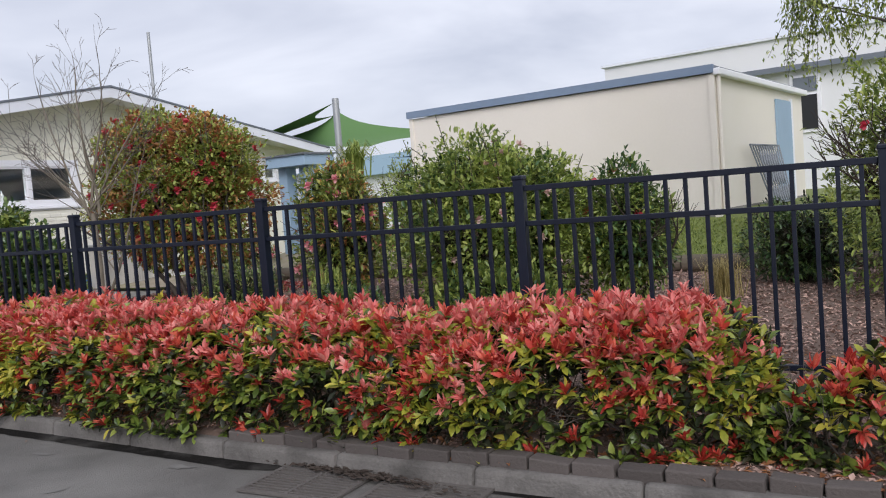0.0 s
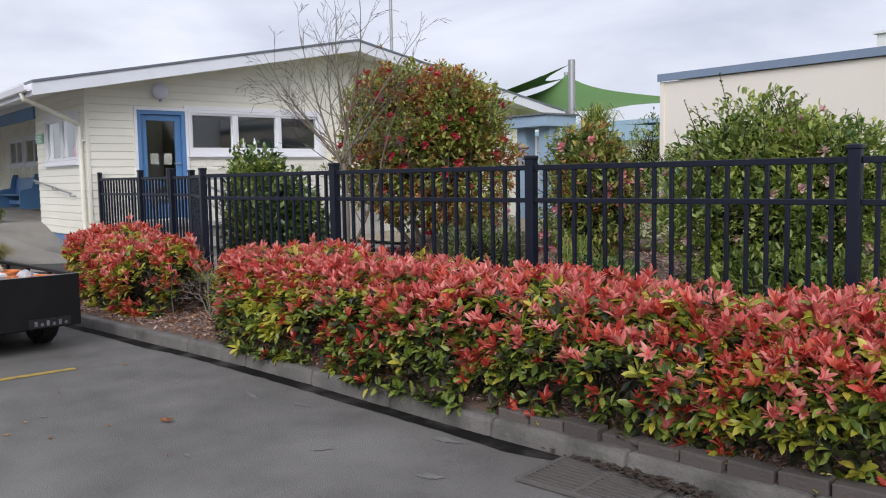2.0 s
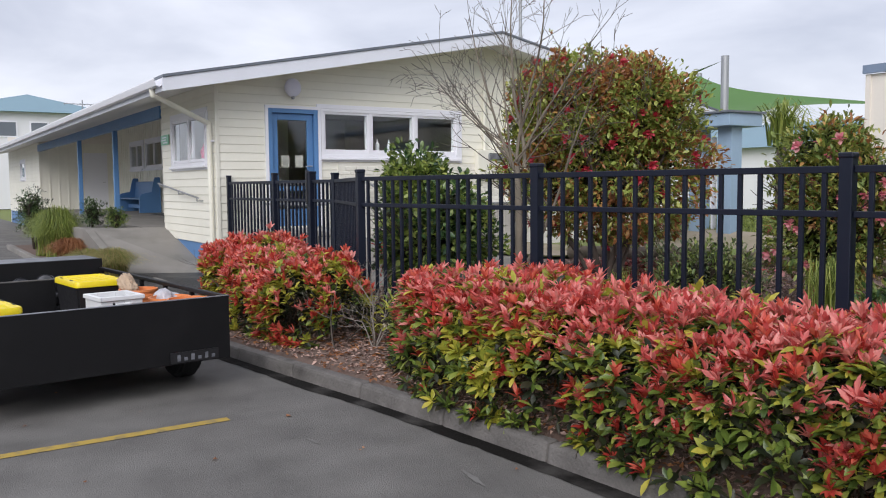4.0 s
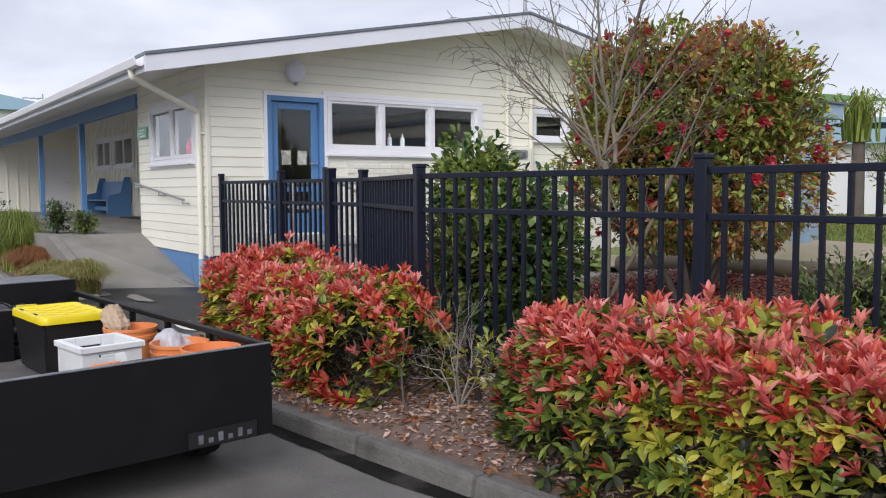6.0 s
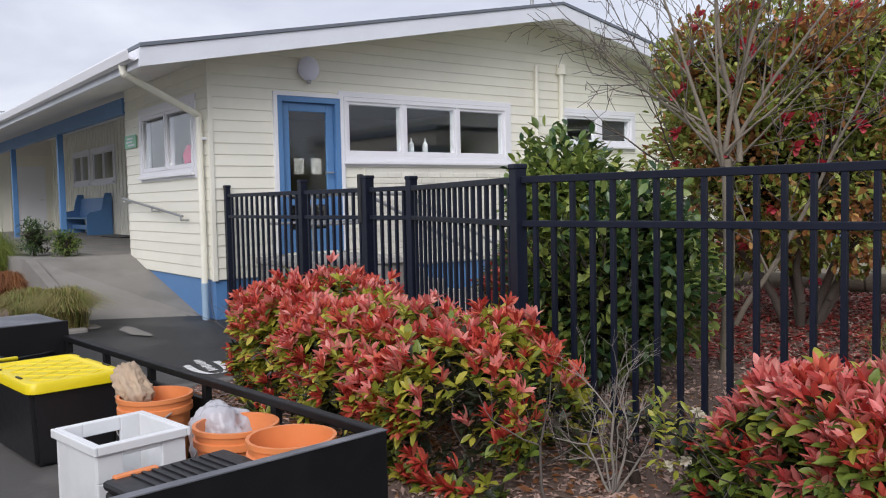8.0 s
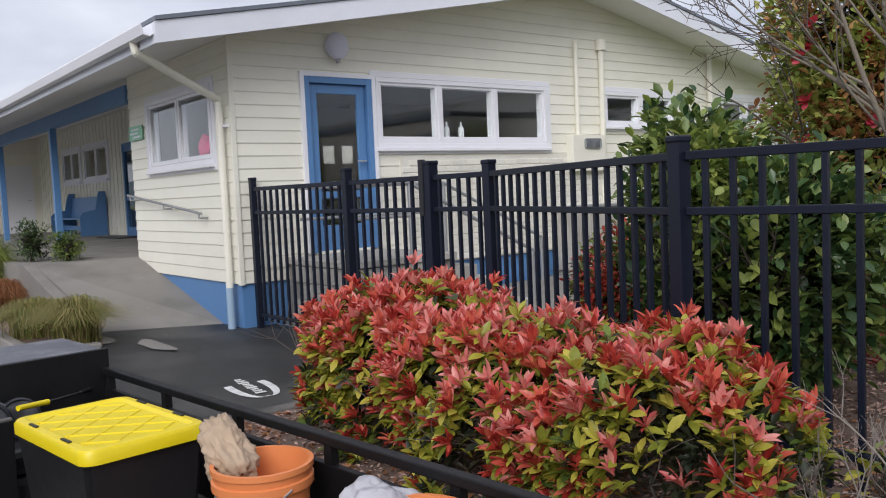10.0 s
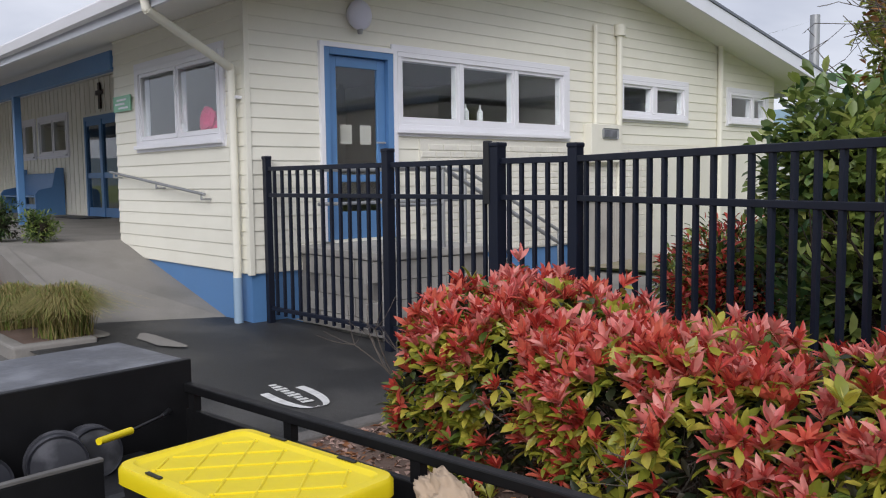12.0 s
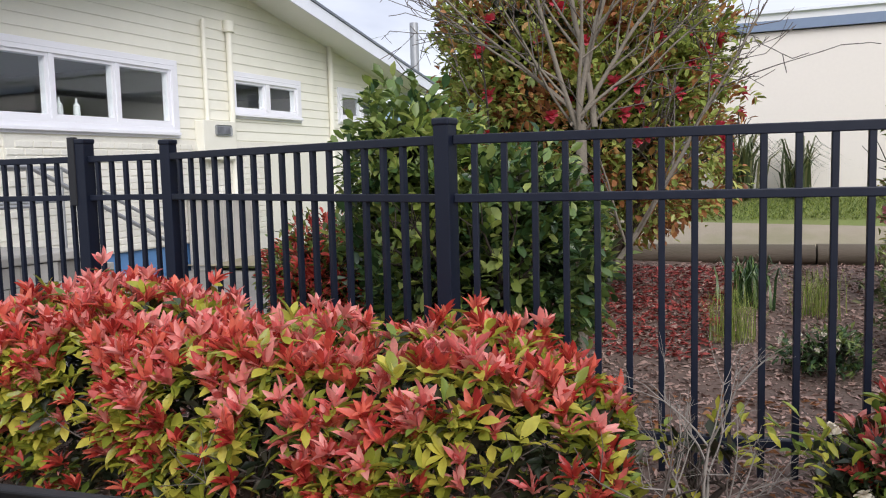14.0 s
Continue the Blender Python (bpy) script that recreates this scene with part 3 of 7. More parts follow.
def board_wall(name, label, axis, place, out_sign, lo, hi, z0, top_at, holes, mat=CREAM, course=0.141, peak=None):
    """A weatherboard wall: a solid wall, course by course round its openings, and lapped boards on it, each a part."""
    wall_bm = bmesh.new()
    wall = thing(name, label, "wall", kind="structure")
    z = z0
    while z < 6:
        mid = z + course / 2
        a, b = lo, hi
        if peak is not None:
            reach = (RIDGE_Z - 0.10 - z - 0.02) / SLOPE
            a, b = max(lo, peak - reach), min(hi, peak + reach)
        if z >= top_at or b - a < 0.05:
            break
        cuts = [(h0, h1) for h0, h1, c0, c1 in holes if c0 < mid < c1]
        for s, e in spans(a, b, cuts):
            t = min(z + course, top_at)
            bm = bmesh.new()
            prof = [(0.0, z - 0.004), (0.019, z - 0.004), (0.023, z + 0.004), (0.011, t), (0.0, t)]
            verts = []
            for u in (s, e):
                verts.append([bm.verts.new((place + out_sign * p, u, q) if axis == "x" else (u, place + out_sign * p, q)) for p, q in prof])
            for i in range(5):
                bm.faces.new((verts[0][i], verts[0][(i + 1) % 5], verts[1][(i + 1) % 5], verts[1][i]))
            bm.faces.new(verts[0])
            bm.faces.new(verts[1])
            part("weatherboard", bm, mat, wall)
            if axis == "x":
                add_box(wall_bm, place - out_sign * 0.13, place, s, e, z, t)
            else:
                add_box(wall_bm, s, e, place - out_sign * 0.13, place, z, t)
        z += course
    part("wall_core", wall_bm, DARK_ROOM, wall)
    return wall


DOOR = (6.08, 7.01, 0.84, 2.89)
WIN = (7.07, 10.03, 2.06, 2.92)
SW1 = (11.27, 13.02, 2.38, 2.91)
SW2 = (14.38, 15.70, 2.42, 2.92)
SIDE_WIN = (-18.08, -15.98, 1.93, 2.83)
board_wall("wall_gable", "cream painted weatherboard gable wall", "x", GX, 1, SY + 0.02, FY, 0.57, 4.5, [DOOR, WIN, SW1, SW2], peak=RIDGE_Y)
board_wall("wall_side", "cream painted weatherboard side wall", "y", SY, -1, -18.86, GX - 0.02, 0.57, 3.285, [SIDE_WIN])
bm = bmesh.new()
add_box(bm, GX - 0.022, GX + 0.036, SY - 0.036, SY + 0.022, 0.555, 3.29, bevel=0.004)
structure("corner_board", bm, CREAM, "cream painted corner trim", "trim")

# blue painted plinth at the corner
bm = bmesh.new()
add_box(bm, -18.86, GX - 0.01, SY + 0.005, SY + 0.12, -0.02, 0.572)
structure("plinth_side", bm, BLUE, "blue painted plinth under the weatherboards", "plinth")
bm = bmesh.new()
add_box(bm, GX - 0.13, GX - 0.012, SY + 0.005, FY, -0.02, 0.572)
structure("plinth_gable", bm, BLUE, "blue painted plinth under the gable wall", "plinth")

# rooms behind the windows
bm = bmesh.new()
for d in ((-18.74, GX - 0.14, SY + 0.14, FY, 0.70, 0.80), (-36.0, -18.74, 8.0, FY, 0.66, 0.76), (-21.2, -21.0, 8.0, FY, 0.8, 3.2), (-21, GX - 0.14, 10.3, 10.4, 0.8, 3.2), (-36, -21.2, 10.3, 10.4, 0.8, 3.4)):
    add_box(bm, *d)
structure("room_shell", bm, DARK_ROOM, "plain dim inner walls and floor", "wall")
bm = bmesh.new()
add_box(bm, -18.74, GX - 0.14, SY + 0.14, FY, 3.02, 3.08)
add_box(bm, -36.0, -18.745, 8.0, FY, 3.3, 3.36)
structure("ceiling", bm, DARK_ROOM, "plain dim ceiling", "ceiling")
bm = bmesh.new()
add_box(bm, BACK, -21.2, FY - 0.12, FY, 0, 3.1)
add_box(bm, -21.2, GX - 0.14, FY - 0.12, FY, 0, 3.1)
add_box(bm, BACK - 0.15, BACK, SY, FY, 0, 4.0)
structure("wall_back", bm, CREAM_FLAT, "cream back walls of the building", "wall")

# roof: two slopes, barge boards, soffits, gutter
roof = thing("roof", "low-pitched grey steel gable roof", "roof", kind="structure")
OVER = -14.76
for name, side in (("roof_slope", -1), ("roof_slope", 1)):
    bm = bmesh.new()
    y1 = RIDGE_Y + side * (RIDGE_Y - EAVE_Y + 0.03)
    v = [bm.verts.new((x, y, RIDGE_Z - abs(y - RIDGE_Y) * SLOPE + dz)) for x in (OVER + 0.02, BACK - 0.4) for y, dz in ((RIDGE_Y, 0.045), (y1, 0.045), (y1, 0.005), (RIDGE_Y, 0.005))]
    for f in ((0, 1, 2, 3), (4, 5, 6, 7), (0, 1, 5, 4), (1, 2, 6, 5), (2, 3, 7, 6), (3, 0, 4, 7)):
        bm.faces.new([v[i] for i in f])
    part(name, bm, ROOF, roof)
    bm = bmesh.new()
    v = [bm.verts.new((x, y, RIDGE_Z - abs(y - RIDGE_Y) * SLOPE + dz)) for x in (OVER, OVER - 0.03) for y, dz in ((RIDGE_Y, 0.0), (y1, 0.0), (y1, -0.205), (RIDGE_Y, -0.205))]
    for f in ((0, 1, 2, 3), (4, 5, 6, 7), (0, 1, 5, 4), (1, 2, 6, 5), (2, 3, 7, 6), (3, 0, 4, 7)):
        bm.faces.new([v[i] for i in f])
    part("barge_board", bm, FASCIA, roof)
    bm = bmesh.new()
    v = [bm.verts.new((x, y, RIDGE_Z - abs(y - RIDGE_Y) * SLOPE + dz)) for x in (OVER - 0.03, BACK) for y, dz in ((RIDGE_Y, -0.11), (y1 - side * 0.04, -0.11), (y1 - side * 0.04, -0.13), (RIDGE_Y, -0.13))]
    for f in ((0, 1, 2, 3), (4, 5, 6, 7), (0, 1, 5, 4), (1, 2, 6, 5), (2, 3, 7, 6), (3, 0, 4, 7)):
        bm.faces.new([v[i] for i in f])
    part("soffit", bm, SOFFIT, roof)
    box_part("fascia", (BACK, OVER - 0.03, min(y1, y1 - side * 0.03), max(y1, y1 - side * 0.03), EAVE_Z - 0.21, EAVE_Z - 0.01), FASCIA, roof)
    bm = bmesh.new()
    prof = [(0.0, 0.0), (0.0, -0.10), (0.04, -0.125), (0.10, -0.11), (0.125, -0.02), (0.12, 0.0), (0.112, -0.02), (0.09, -0.098), (0.04, -0.112), (0.01, -0.09), (0.008, 0.0)]
    ends = [[bm.verts.new((x, y1 + side * p, EAVE_Z - 0.02 + q)) for p, q in prof] for x in (OVER - 0.05, BACK)]
    for i in range(len(prof)):
        k = (i + 1) % len(prof)
        bm.faces.new((ends[0][i], ends[0][k], ends[1][k], ends[1][i]))
    bm.faces.new(ends[0])
    part("gutter", bm, WHITE, roof)

# downpipe from the gutter to the ground at the corner
pipe = thing("downpipe", "white painted downpipe with a blue foot", "downpipe")
tube_part("pipe", [(-15.25, 4.10, 3.09), (-15.25, 4.12, 2.98), (-15.64, 5.11, 2.60), (-15.64, 5.11, 0.52)], 0.042, CREAM, pipe)
tube_part("foot", [(-15.64, 5.11, 0.53), (-15.64, 5.11, 0.06)], 0.046, PALE_BLUE, pipe, "blue painted pipe foot")
box_part("bracket", (-15.71, -15.57, 5.12, 5.195, 2.30, 2.33), WHITE, pipe)


def rect_frame(bm, axis, a0, a1, z0, z1, d0, d1, w):
    for p, q, r, s in ((a0, a1, z0, z0 + w), (a0, a1, z1 - w, z1), (a0, a0 + w, z0 + w, z1 - w), (a1 - w, a1, z0 + w, z1 - w)):
        if axis == "x":
            add_box(bm, d0, d1, p, q, r, s, bevel=0.004)
        else:
            add_box(bm, p, q, d0, d1, r, s, bevel=0.004)


def window(name, label, axis, face, out, a0, a1, z0, z1, panes, trim=0.09):
    """A casement window: outer trim, sill, and for each pane a sash with its glass."""
    w = thing(name, label, "window", kind="structure")
    bm = bmesh.new()
    lo, hi = sorted((face - out * 0.10, face + out * 0.055))
    rect_frame(bm, axis, a0, a1, z0, z1, lo, hi, trim * 0.6)
    part("window_frame", bm, WHITE, w)
    bm = bmesh.new()
    lo, hi = sorted((face - out * 0.01, face + out * 0.042))
    rect_frame(bm, axis, a0 - 0.075, a1 + 0.075, z0 - 0.078, z1 + 0.078, lo, hi, 0.074)
    part("architrave", bm, WHITE, w)
    lo, hi = sorted((face - out * 0.02, face + out * 0.10))
    dims = (lo, hi, a0 - 0.03, a1 + 0.03, z0 - 0.045, z0 - 0.002) if axis == "x" else (a0 - 0.03, a1 + 0.03, lo, hi, z0 - 0.045, z0 - 0.002)
    box_part("window_sill", dims, WHITE, w, bevel=0.006)
    for p0, p1, q0, q1 in panes:
        bm = bmesh.new()
        lo, hi = sorted((face - out * 0.075, face + out * 0.03))
        rect_frame(bm, axis, p0 - 0.05, p1 + 0.05, q0 - 0.05, q1 + 0.05, lo, hi, 0.052)
        sash = part("sash", bm, WHITE, w)
        lo, hi = sorted((face + out * 0.004, face + out * 0.010))
        g = box_part("pane", (lo, hi, p0, p1, q0, q1) if axis == "x" else (p0, p1, lo, hi, q0, q1), GLASS, sash)
        g.visible_shadow = False
    return w


def fill_between(win, axis, face, out, lo_a, hi_a, z0, z1):
    lo, hi = sorted((face - out * 0.08, face + out * 0.045))
    return box_part("mullion", (lo, hi, lo_a, hi_a, z0, z1) if axis == "x" else (lo_a, hi_a, lo, hi, z0, z1), WHITE, win)


w = window("window_1", "white timber window with three panes", "x", GX, 1, *WIN, [(7.16, 8.00, 2.20, 2.83), (8.12, 8.97, 2.20, 2.83), (9.09, 9.93, 2.20, 2.83)])
for a, b in ((8.034, 8.086), (9.004, 9.056)):
    fill_between(w, "x", GX, 1, a, b, 2.153, 2.865)
fill_between(w, "x", GX, 1, 7.125, 9.975, 2.112, 2.152)
w = window("window_2", "small white timber window with two panes", "x", GX, 1, *SW1, [(11.37, 12.06, 2.47, 2.82), (12.23, 12.92, 2.47, 2.82)])
fill_between(w, "x", GX, 1, 12.094, 12.196, 2.44, 2.86)
w = window("window_3", "small white timber window with a narrow second pane", "x", GX, 1, *SW2, [(14.48, 15.14, 2.51, 2.83), (15.27, 15.60, 2.51, 2.83)])
fill_between(w, "x", GX, 1, 15.174, 15.236, 2.47, 2.87)
w = window("window_4", "white timber side window with two panes", "y", SY, -1, *SIDE_WIN, [(-17.99, -17.08, 2.04, 2.74), (-16.97, -16.07, 2.04, 2.74)])
fill_between(w, "y", SY, -1, -17.046, -17.004, 2.01, 2.76)

# blue glazed door in the gable
door = thing("door_1", "blue painted glazed door with steel handle", "door", kind="structure")
bm = bmesh.new()
add_box(bm, GX - 0.10, GX + 0.06, DOOR[0] - 0.05, DOOR[0], DOOR[2], DOOR[3] + 0.05)
add_box(bm, GX - 0.10, GX + 0.06, DOOR[1], DOOR[1] + 0.05, DOOR[2], DOOR[3] + 0.05)
add_box(bm, GX - 0.10, GX + 0.06, DOOR[0], DOOR[1], DOOR[3], DOOR[3] + 0.05)
part("architrave", bm, WHITE, door)
bm = bmesh.new()
add_box(bm, GX - 0.09, GX + 0.05, DOOR[0], DOOR[0] + 0.075, DOOR[2], DOOR[3], bevel=0.004)
add_box(bm, GX - 0.09, GX + 0.05, DOOR[1] - 0.075, DOOR[1], DOOR[2], DOOR[3], bevel=0.004)
add_box(bm, GX - 0.09, GX + 0.05, DOOR[0] + 0.075, DOOR[1] - 0.075, DOOR[3] - 0.075, DOOR[3], bevel=0.004)
part("door_frame", bm, BLUE, door)
bm = bmesh.new()
y0, y1, z0, z1 = DOOR[0] + 0.08, DOOR[1] - 0.08, DOOR[2] + 0.01, DOOR[3] - 0.08
for d in ((y0, y0 + 0.11, z0, z1), (y1 - 0.11, y1, z0, z1), (y0 + 0.11, y1 - 0.11, z1 - 0.11, z1), (y0 + 0.11, y1 - 0.11, z0, z0 + 0.30), (y0 + 0.11, y1 - 0.11, z0 + 0.62, z0 + 0.70)):
    add_box(bm, GX - 0.05, GX - 0.005, *d, bevel=0.005)
leaf = part("door_leaf", bm, BLUE, door)
for a, b in ((z0 + 0.30, z0 + 0.62), (z0 + 0.70, z1 - 0.11)):
    g = box_part("pane", (GX - 0.032, GX - 0.026, y0 + 0.11, y1 - 0.11, a, b), GLASS, leaf)
    g.visible_shadow = False
tube_part("door_handle", [(GX - 0.01, y1 - 0.05, 1.90), (GX + 0.05, y1 - 0.05, 1.90), (GX + 0.05, y1 - 0.17, 1.90)], 0.011, ALLOY, door, "steel lever handle")

# round wall lamp over the door
lamp = thing("wall_lamp", "round frosted white wall lamp", "lamp")
bm = bmesh.new()
bmesh.ops.create_uvsphere(bm, u_segments=20, v_segments=12, radius=0.15, matrix=Matrix.Translation((GX + 0.09, 6.53, 3.25)) @ Matrix.Diagonal((0.62, 1, 1.08, 1)))
part("cover", bm, LAMP_WHITE, lamp, smooth=True)
bm = bmesh.new()
add_cyl(bm, (GX + 0.02, 6.53, 3.25), (GX + 0.05, 6.53, 3.25), 0.13, sides=20)
part("back_plate", bm, WHITE, lamp, smooth=True)
bm = bmesh.new()
add_cyl(bm, (GX + 0.09, 6.53, 3.05), (GX + 0.09, 6.53, 3.10), 0.025, 0.035)
part("finial", bm, GALV, lamp, smooth=True)

# meter box and conduits
meter = thing("meter_box", "cream electric meter box with a small glazed port", "meter box")
box_part("body", (GX + 0.02, GX + 0.17, 10.42, 11.12, 1.70, 2.24), CREAM, meter, bevel=0.012)
box_part("port", (GX + 0.165, GX + 0.185, 10.66, 11.02, 2.03, 2.18), GALV, meter, bevel=0.03)
box_part("port_glass", (GX + 0.183, GX + 0.19, 10.70, 10.98, 2.055, 2.155), LOCKER, meter)
for name, y, r, top, label in (("conduit", 10.64, 0.035, 3.62, "cream painted square conduit"), ("vent_pipe", 11.20, 0.045, 3.52, "cream painted vent pipe with a cap"), ("vent_pipe", 14.02, 0.05, 3.72, "cream painted vent pipe to the eave")):
    c = thing(name, label, "pipe")
    tube_part("pipe", [(GX + 0.07, y, 2.24 if y < 11 else 0.6), (GX + 0.07, y, top)], r, CREAM, c)
    if 11 < y < 12:
        bm = bmesh.new()
        add_cyl(bm, (GX + 0.07, y, top), (GX + 0.07, y, top + 0.16), 0.085, sides=14)
        part("cap", bm, CREAM, c, smooth=True)

# handrail on the side wall and the small green sign
hr = thing("wall_handrail", "thin grey steel handrail on the side wall", "handrail")
tube_part("rail", [(-18.80, 5.07, 1.63), (-16.22, 5.07, 1.36)], 0.017, GALV, hr)
for x, z in ((-18.7, 1.62), (-17.42, 1.486), (-16.29, 1.368)):
    tube_part("bracket", [(x, 5.19, z - 0.06), (x, 5.07, z - 0.06), (x, 5.07, z)], 0.011, GALV, hr)
sign = thing("green_sign", "small green and white sign on the side wall", "sign")
box_part("board", (-18.82, -18.28, SY - 0.05, SY - 0.035, 2.38, 2.57), SIGN_GREEN, sign)
for i, (a, b, z) in enumerate(((-18.7, -18.4, 2.52), (-18.75, -18.45, 2.47), (-18.65, -18.35, 2.42))):
    box_part("text_bar", (a, b, SY - 0.054, SY - 0.050, z - 0.012, z + 0.012), WHITE, sign)

def block_bm(w, d, h):
    bm = bmesh.new()
    add_box(bm, -w / 2, w / 2, -d / 2, d / 2, -h / 2, h / 2)
    return bm


# landing, steps and handrails before the blue door
bm = bmesh.new()
add_box(bm, GX, -14.13, 5.78, 7.12, -0.02, 0.74)
landing = structure("landing", bm, CONCRETE, "grey concrete block landing before the blue door", "landing")
box_part("slab", (GX + 0.004, -14.08, 5.73, 7.12, 0.742, 0.82), LANDING, landing, bevel=0.012)
block_a = mesh_of("block", block_bm(0.03, 0.386, 0.176), LANDING)
block_b = mesh_of("block", block_bm(0.386, 0.03, 0.176), LANDING)
for c in range(4):
    for k in range(4):
        y = 5.95 + k * 0.4 - (0.2 if c % 2 else 0.0)
        if y < 6.95:
            ob = link_part("block", block_a, landing)
            ob.matrix_basis = pose(-14.115, y, c * 0.185 + 0.09)
        x = -14.33 - k * 0.4 - (0.0 if c % 2 else 0.2)
        if x > GX + 0.2:
            ob = link_part("block", block_b, landing)
            ob.matrix_basis = pose(x, 5.765, c * 0.185 + 0.09)
steps = thing("steps", "grey concrete steps down from the landing", "steps", kind="structure")
for i in range(4):
    box_part("step", (GX + 0.02, -14.1, 7.12 + i * 0.30, 7.42 + i * 0.30, 0.0, 0.82 - (i + 1) * 0.165), LANDING, steps, bevel=0.008)
for x, y0, y1, drop in ((-14.15, 6.55, 8.35, 0.86), (-15.2, 7.85, 9.55, 0.80)):
    h = thing("step_handrail", "grey galvanised pipe handrail beside the steps", "handrail", "handrails by the steps")
    tube_part("rail", [(x, 5.8, 1.60), (x, y0, 1.60), (x, y1, 1.60 - drop)], 0.022, GALV, h)
    tube_part("rail", [(x, 5.8, 1.25), (x, y0, 1.25)], 0.018, GALV, h)
    for y, z0, z1 in ((5.85, 0.82, 1.60), (y0, 0.82 if y0 < 7 else 0.16, 1.60), (y1, 0.14, 1.60 - drop)):
        tube_part("post", [(x, y, z0), (x, y, z1)], 0.022, GALV, h)
cabinet = thing("utility_cabinet", "weathered grey steel utility cabinet against the gable wall", "cabinet")
box_part("body", (GX + 0.075, GX + 0.36, 10.12, 11.30, 0.05, 1.16), LANDING, cabinet, bevel=0.01)
box_part("lid", (GX + 0.07, GX + 0.39, 10.09, 11.33, 1.162, 1.20), GALV, cabinet, bevel=0.008)
for i in range(5):
    box_part("rib", (GX + 0.36, GX + 0.375, 10.28 + i * 0.21, 10.31 + i * 0.21, 0.10, 1.12), LANDING, cabinet, bevel=0.004)

# ---- the verandah ----
VY, VZ, V0, V1 = 7.8, 0.76, -18.86, -36.0
bm = bmesh.new()
add_box(bm, V1, V0, 4.75, VY, -0.02, VZ)
structure("verandah_floor", bm, CONCRETE, "grey concrete verandah floor", "floor")


def batten_wall(name, label, axis, place, out, a0, a1, z0, z1, holes=()):
    w = thing(name, label, "wall", kind="structure")
    core = bmesh.new()
    cols = sorted({a0, a1, *[h for hole in holes for h in hole[:2]]})
    for p, q in zip(cols, cols[1:]):
        cut = [(c, d) for a, b, c, d in holes if a <= p and b >= q]
        for s, e in spans(z0, z1, cut):
            lo, hi = sorted((place, place - out * 0.12))
            add_box(core, *((lo, hi, p, q) if axis == "x" else (p, q, lo, hi)), s, e)
    part("boarding", core, CREAM, w)
    n = int((a1 - a0) / 0.3)
    for i in range(n + 1):
        a = a0 + 0.02 + i * (a1 - a0 - 0.04) / n
        for s, e in spans(z0, z1, [(c - 0.06, d + 0.06) for p, q, c, d in holes if p - 0.08 < a < q + 0.08]):
            lo, hi = sorted((place, place + out * 0.018))
            box_part("batten", (lo, hi, a - 0.022, a + 0.022, s, e) if axis == "x" else (a - 0.022, a + 0.022, lo, hi, s, e), CREAM, w)
    return w


BDOOR = (-27.6, -25.6, VZ, 2.98)
VW = [(-33.0, -31.2, 2.20, 3.10), (-30.8, -28.7, 2.20, 3.10)]
batten_wall("wall_verandah", "cream board-and-batten wall under the verandah", "y", VY, -1, V1, V0 - 0.13, VZ, 3.77, [BDOOR, *VW])
WDOOR = (6.72, 7.58, VZ, 2.90)
batten_wall("wall_verandah_end", "cream board-and-batten end wall of the verandah", "x", V1, 1, SY - 0.02, VY, VZ, 3.25, [WDOOR])
bm = bmesh.new()
v = [bm.verts.new((x, y, z)) for x in (V1, V1 - 0.12) for y, z in ((SY, 3.25), (VY, 3.25), (VY, 3.775), (SY, 3.275))]
for f in ((0, 1, 2, 3), (4, 5, 6, 7), (0, 1, 5, 4), (1, 2, 6, 5), (2, 3, 7, 6), (3, 0, 4, 7)):
    bm.faces.new([v[i] for i in f])
structure("wall_verandah_end_top", bm, CREAM_FLAT, "cream wall under the sloping soffit", "wall")
bm = bmesh.new()
add_box(bm, V0 - 0.13, V0 - 0.01, SY + 0.135, VY, VZ, 3.5)
structure("wall_return", bm, CREAM_FLAT, "cream return wall at the verandah's near end", "wall")
board_wall("wall_side_far", "cream weatherboard wall past the verandah", "y", SY, -1, BACK, V1 - 0.12, 0.57, 3.285, [(-41.5, -40.0, 1.95, 2.7)])
window("window_5", "white timber window past the verandah", "y", SY, -1, -41.5, -40.0, 1.95, 2.7, [(-41.38, -40.12, 2.06, 2.6)])
bm = bmesh.new()
add_box(bm, BACK, V1 - 0.12, SY + 0.005, SY + 0.12, 0, 0.572)
structure("plinth_far", bm, BLUE, "blue painted plinth past the verandah", "plinth")
bm = bmesh.new()
add_box(bm, V1, V0 - 0.002, SY - 0.055, SY + 0.055, 2.93, 3.17, bevel=0.006)
structure("verandah_beam", bm, BLUE, "blue painted verandah beam", "beam")
for x in (-23.2, -27.9):
    p = thing("verandah_post", "blue painted timber verandah post", "post", "verandah posts", at=(x, SY, VZ))
    box_part("shaft", (-0.055, 0.055, -0.055, 0.055, 0, 2.17), BLUE, p, bevel=0.006)
    box_part("shoe", (-0.065, 0.065, -0.065, 0.065, 0, 0.06), GALV, p)
for i, (a, b, c, d) in enumerate(VW):
    m = (a + b) / 2
    window(f"window_{6 + i}", "white framed verandah window with two dark panes", "y", VY, -1, a, b, c, d, [(a + 0.12, m - 0.08, c + 0.1, d - 0.1), (m + 0.08, b - 0.12, c + 0.1, d - 0.1)])
wd = thing("door_2", "white flush door in the verandah's end wall", "door", kind="structure")
box_part("door_leaf", (V1 - 0.06, V1 - 0.015, WDOOR[0], WDOOR[1], WDOOR[2], WDOOR[3]), WHITE, wd)
tube_part("door_handle", [(V1 - 0.02, 7.48, 1.78), (V1 + 0.05, 7.48, 1.78), (V1 + 0.05, 7.38, 1.78)], 0.012, ALLOY, wd)
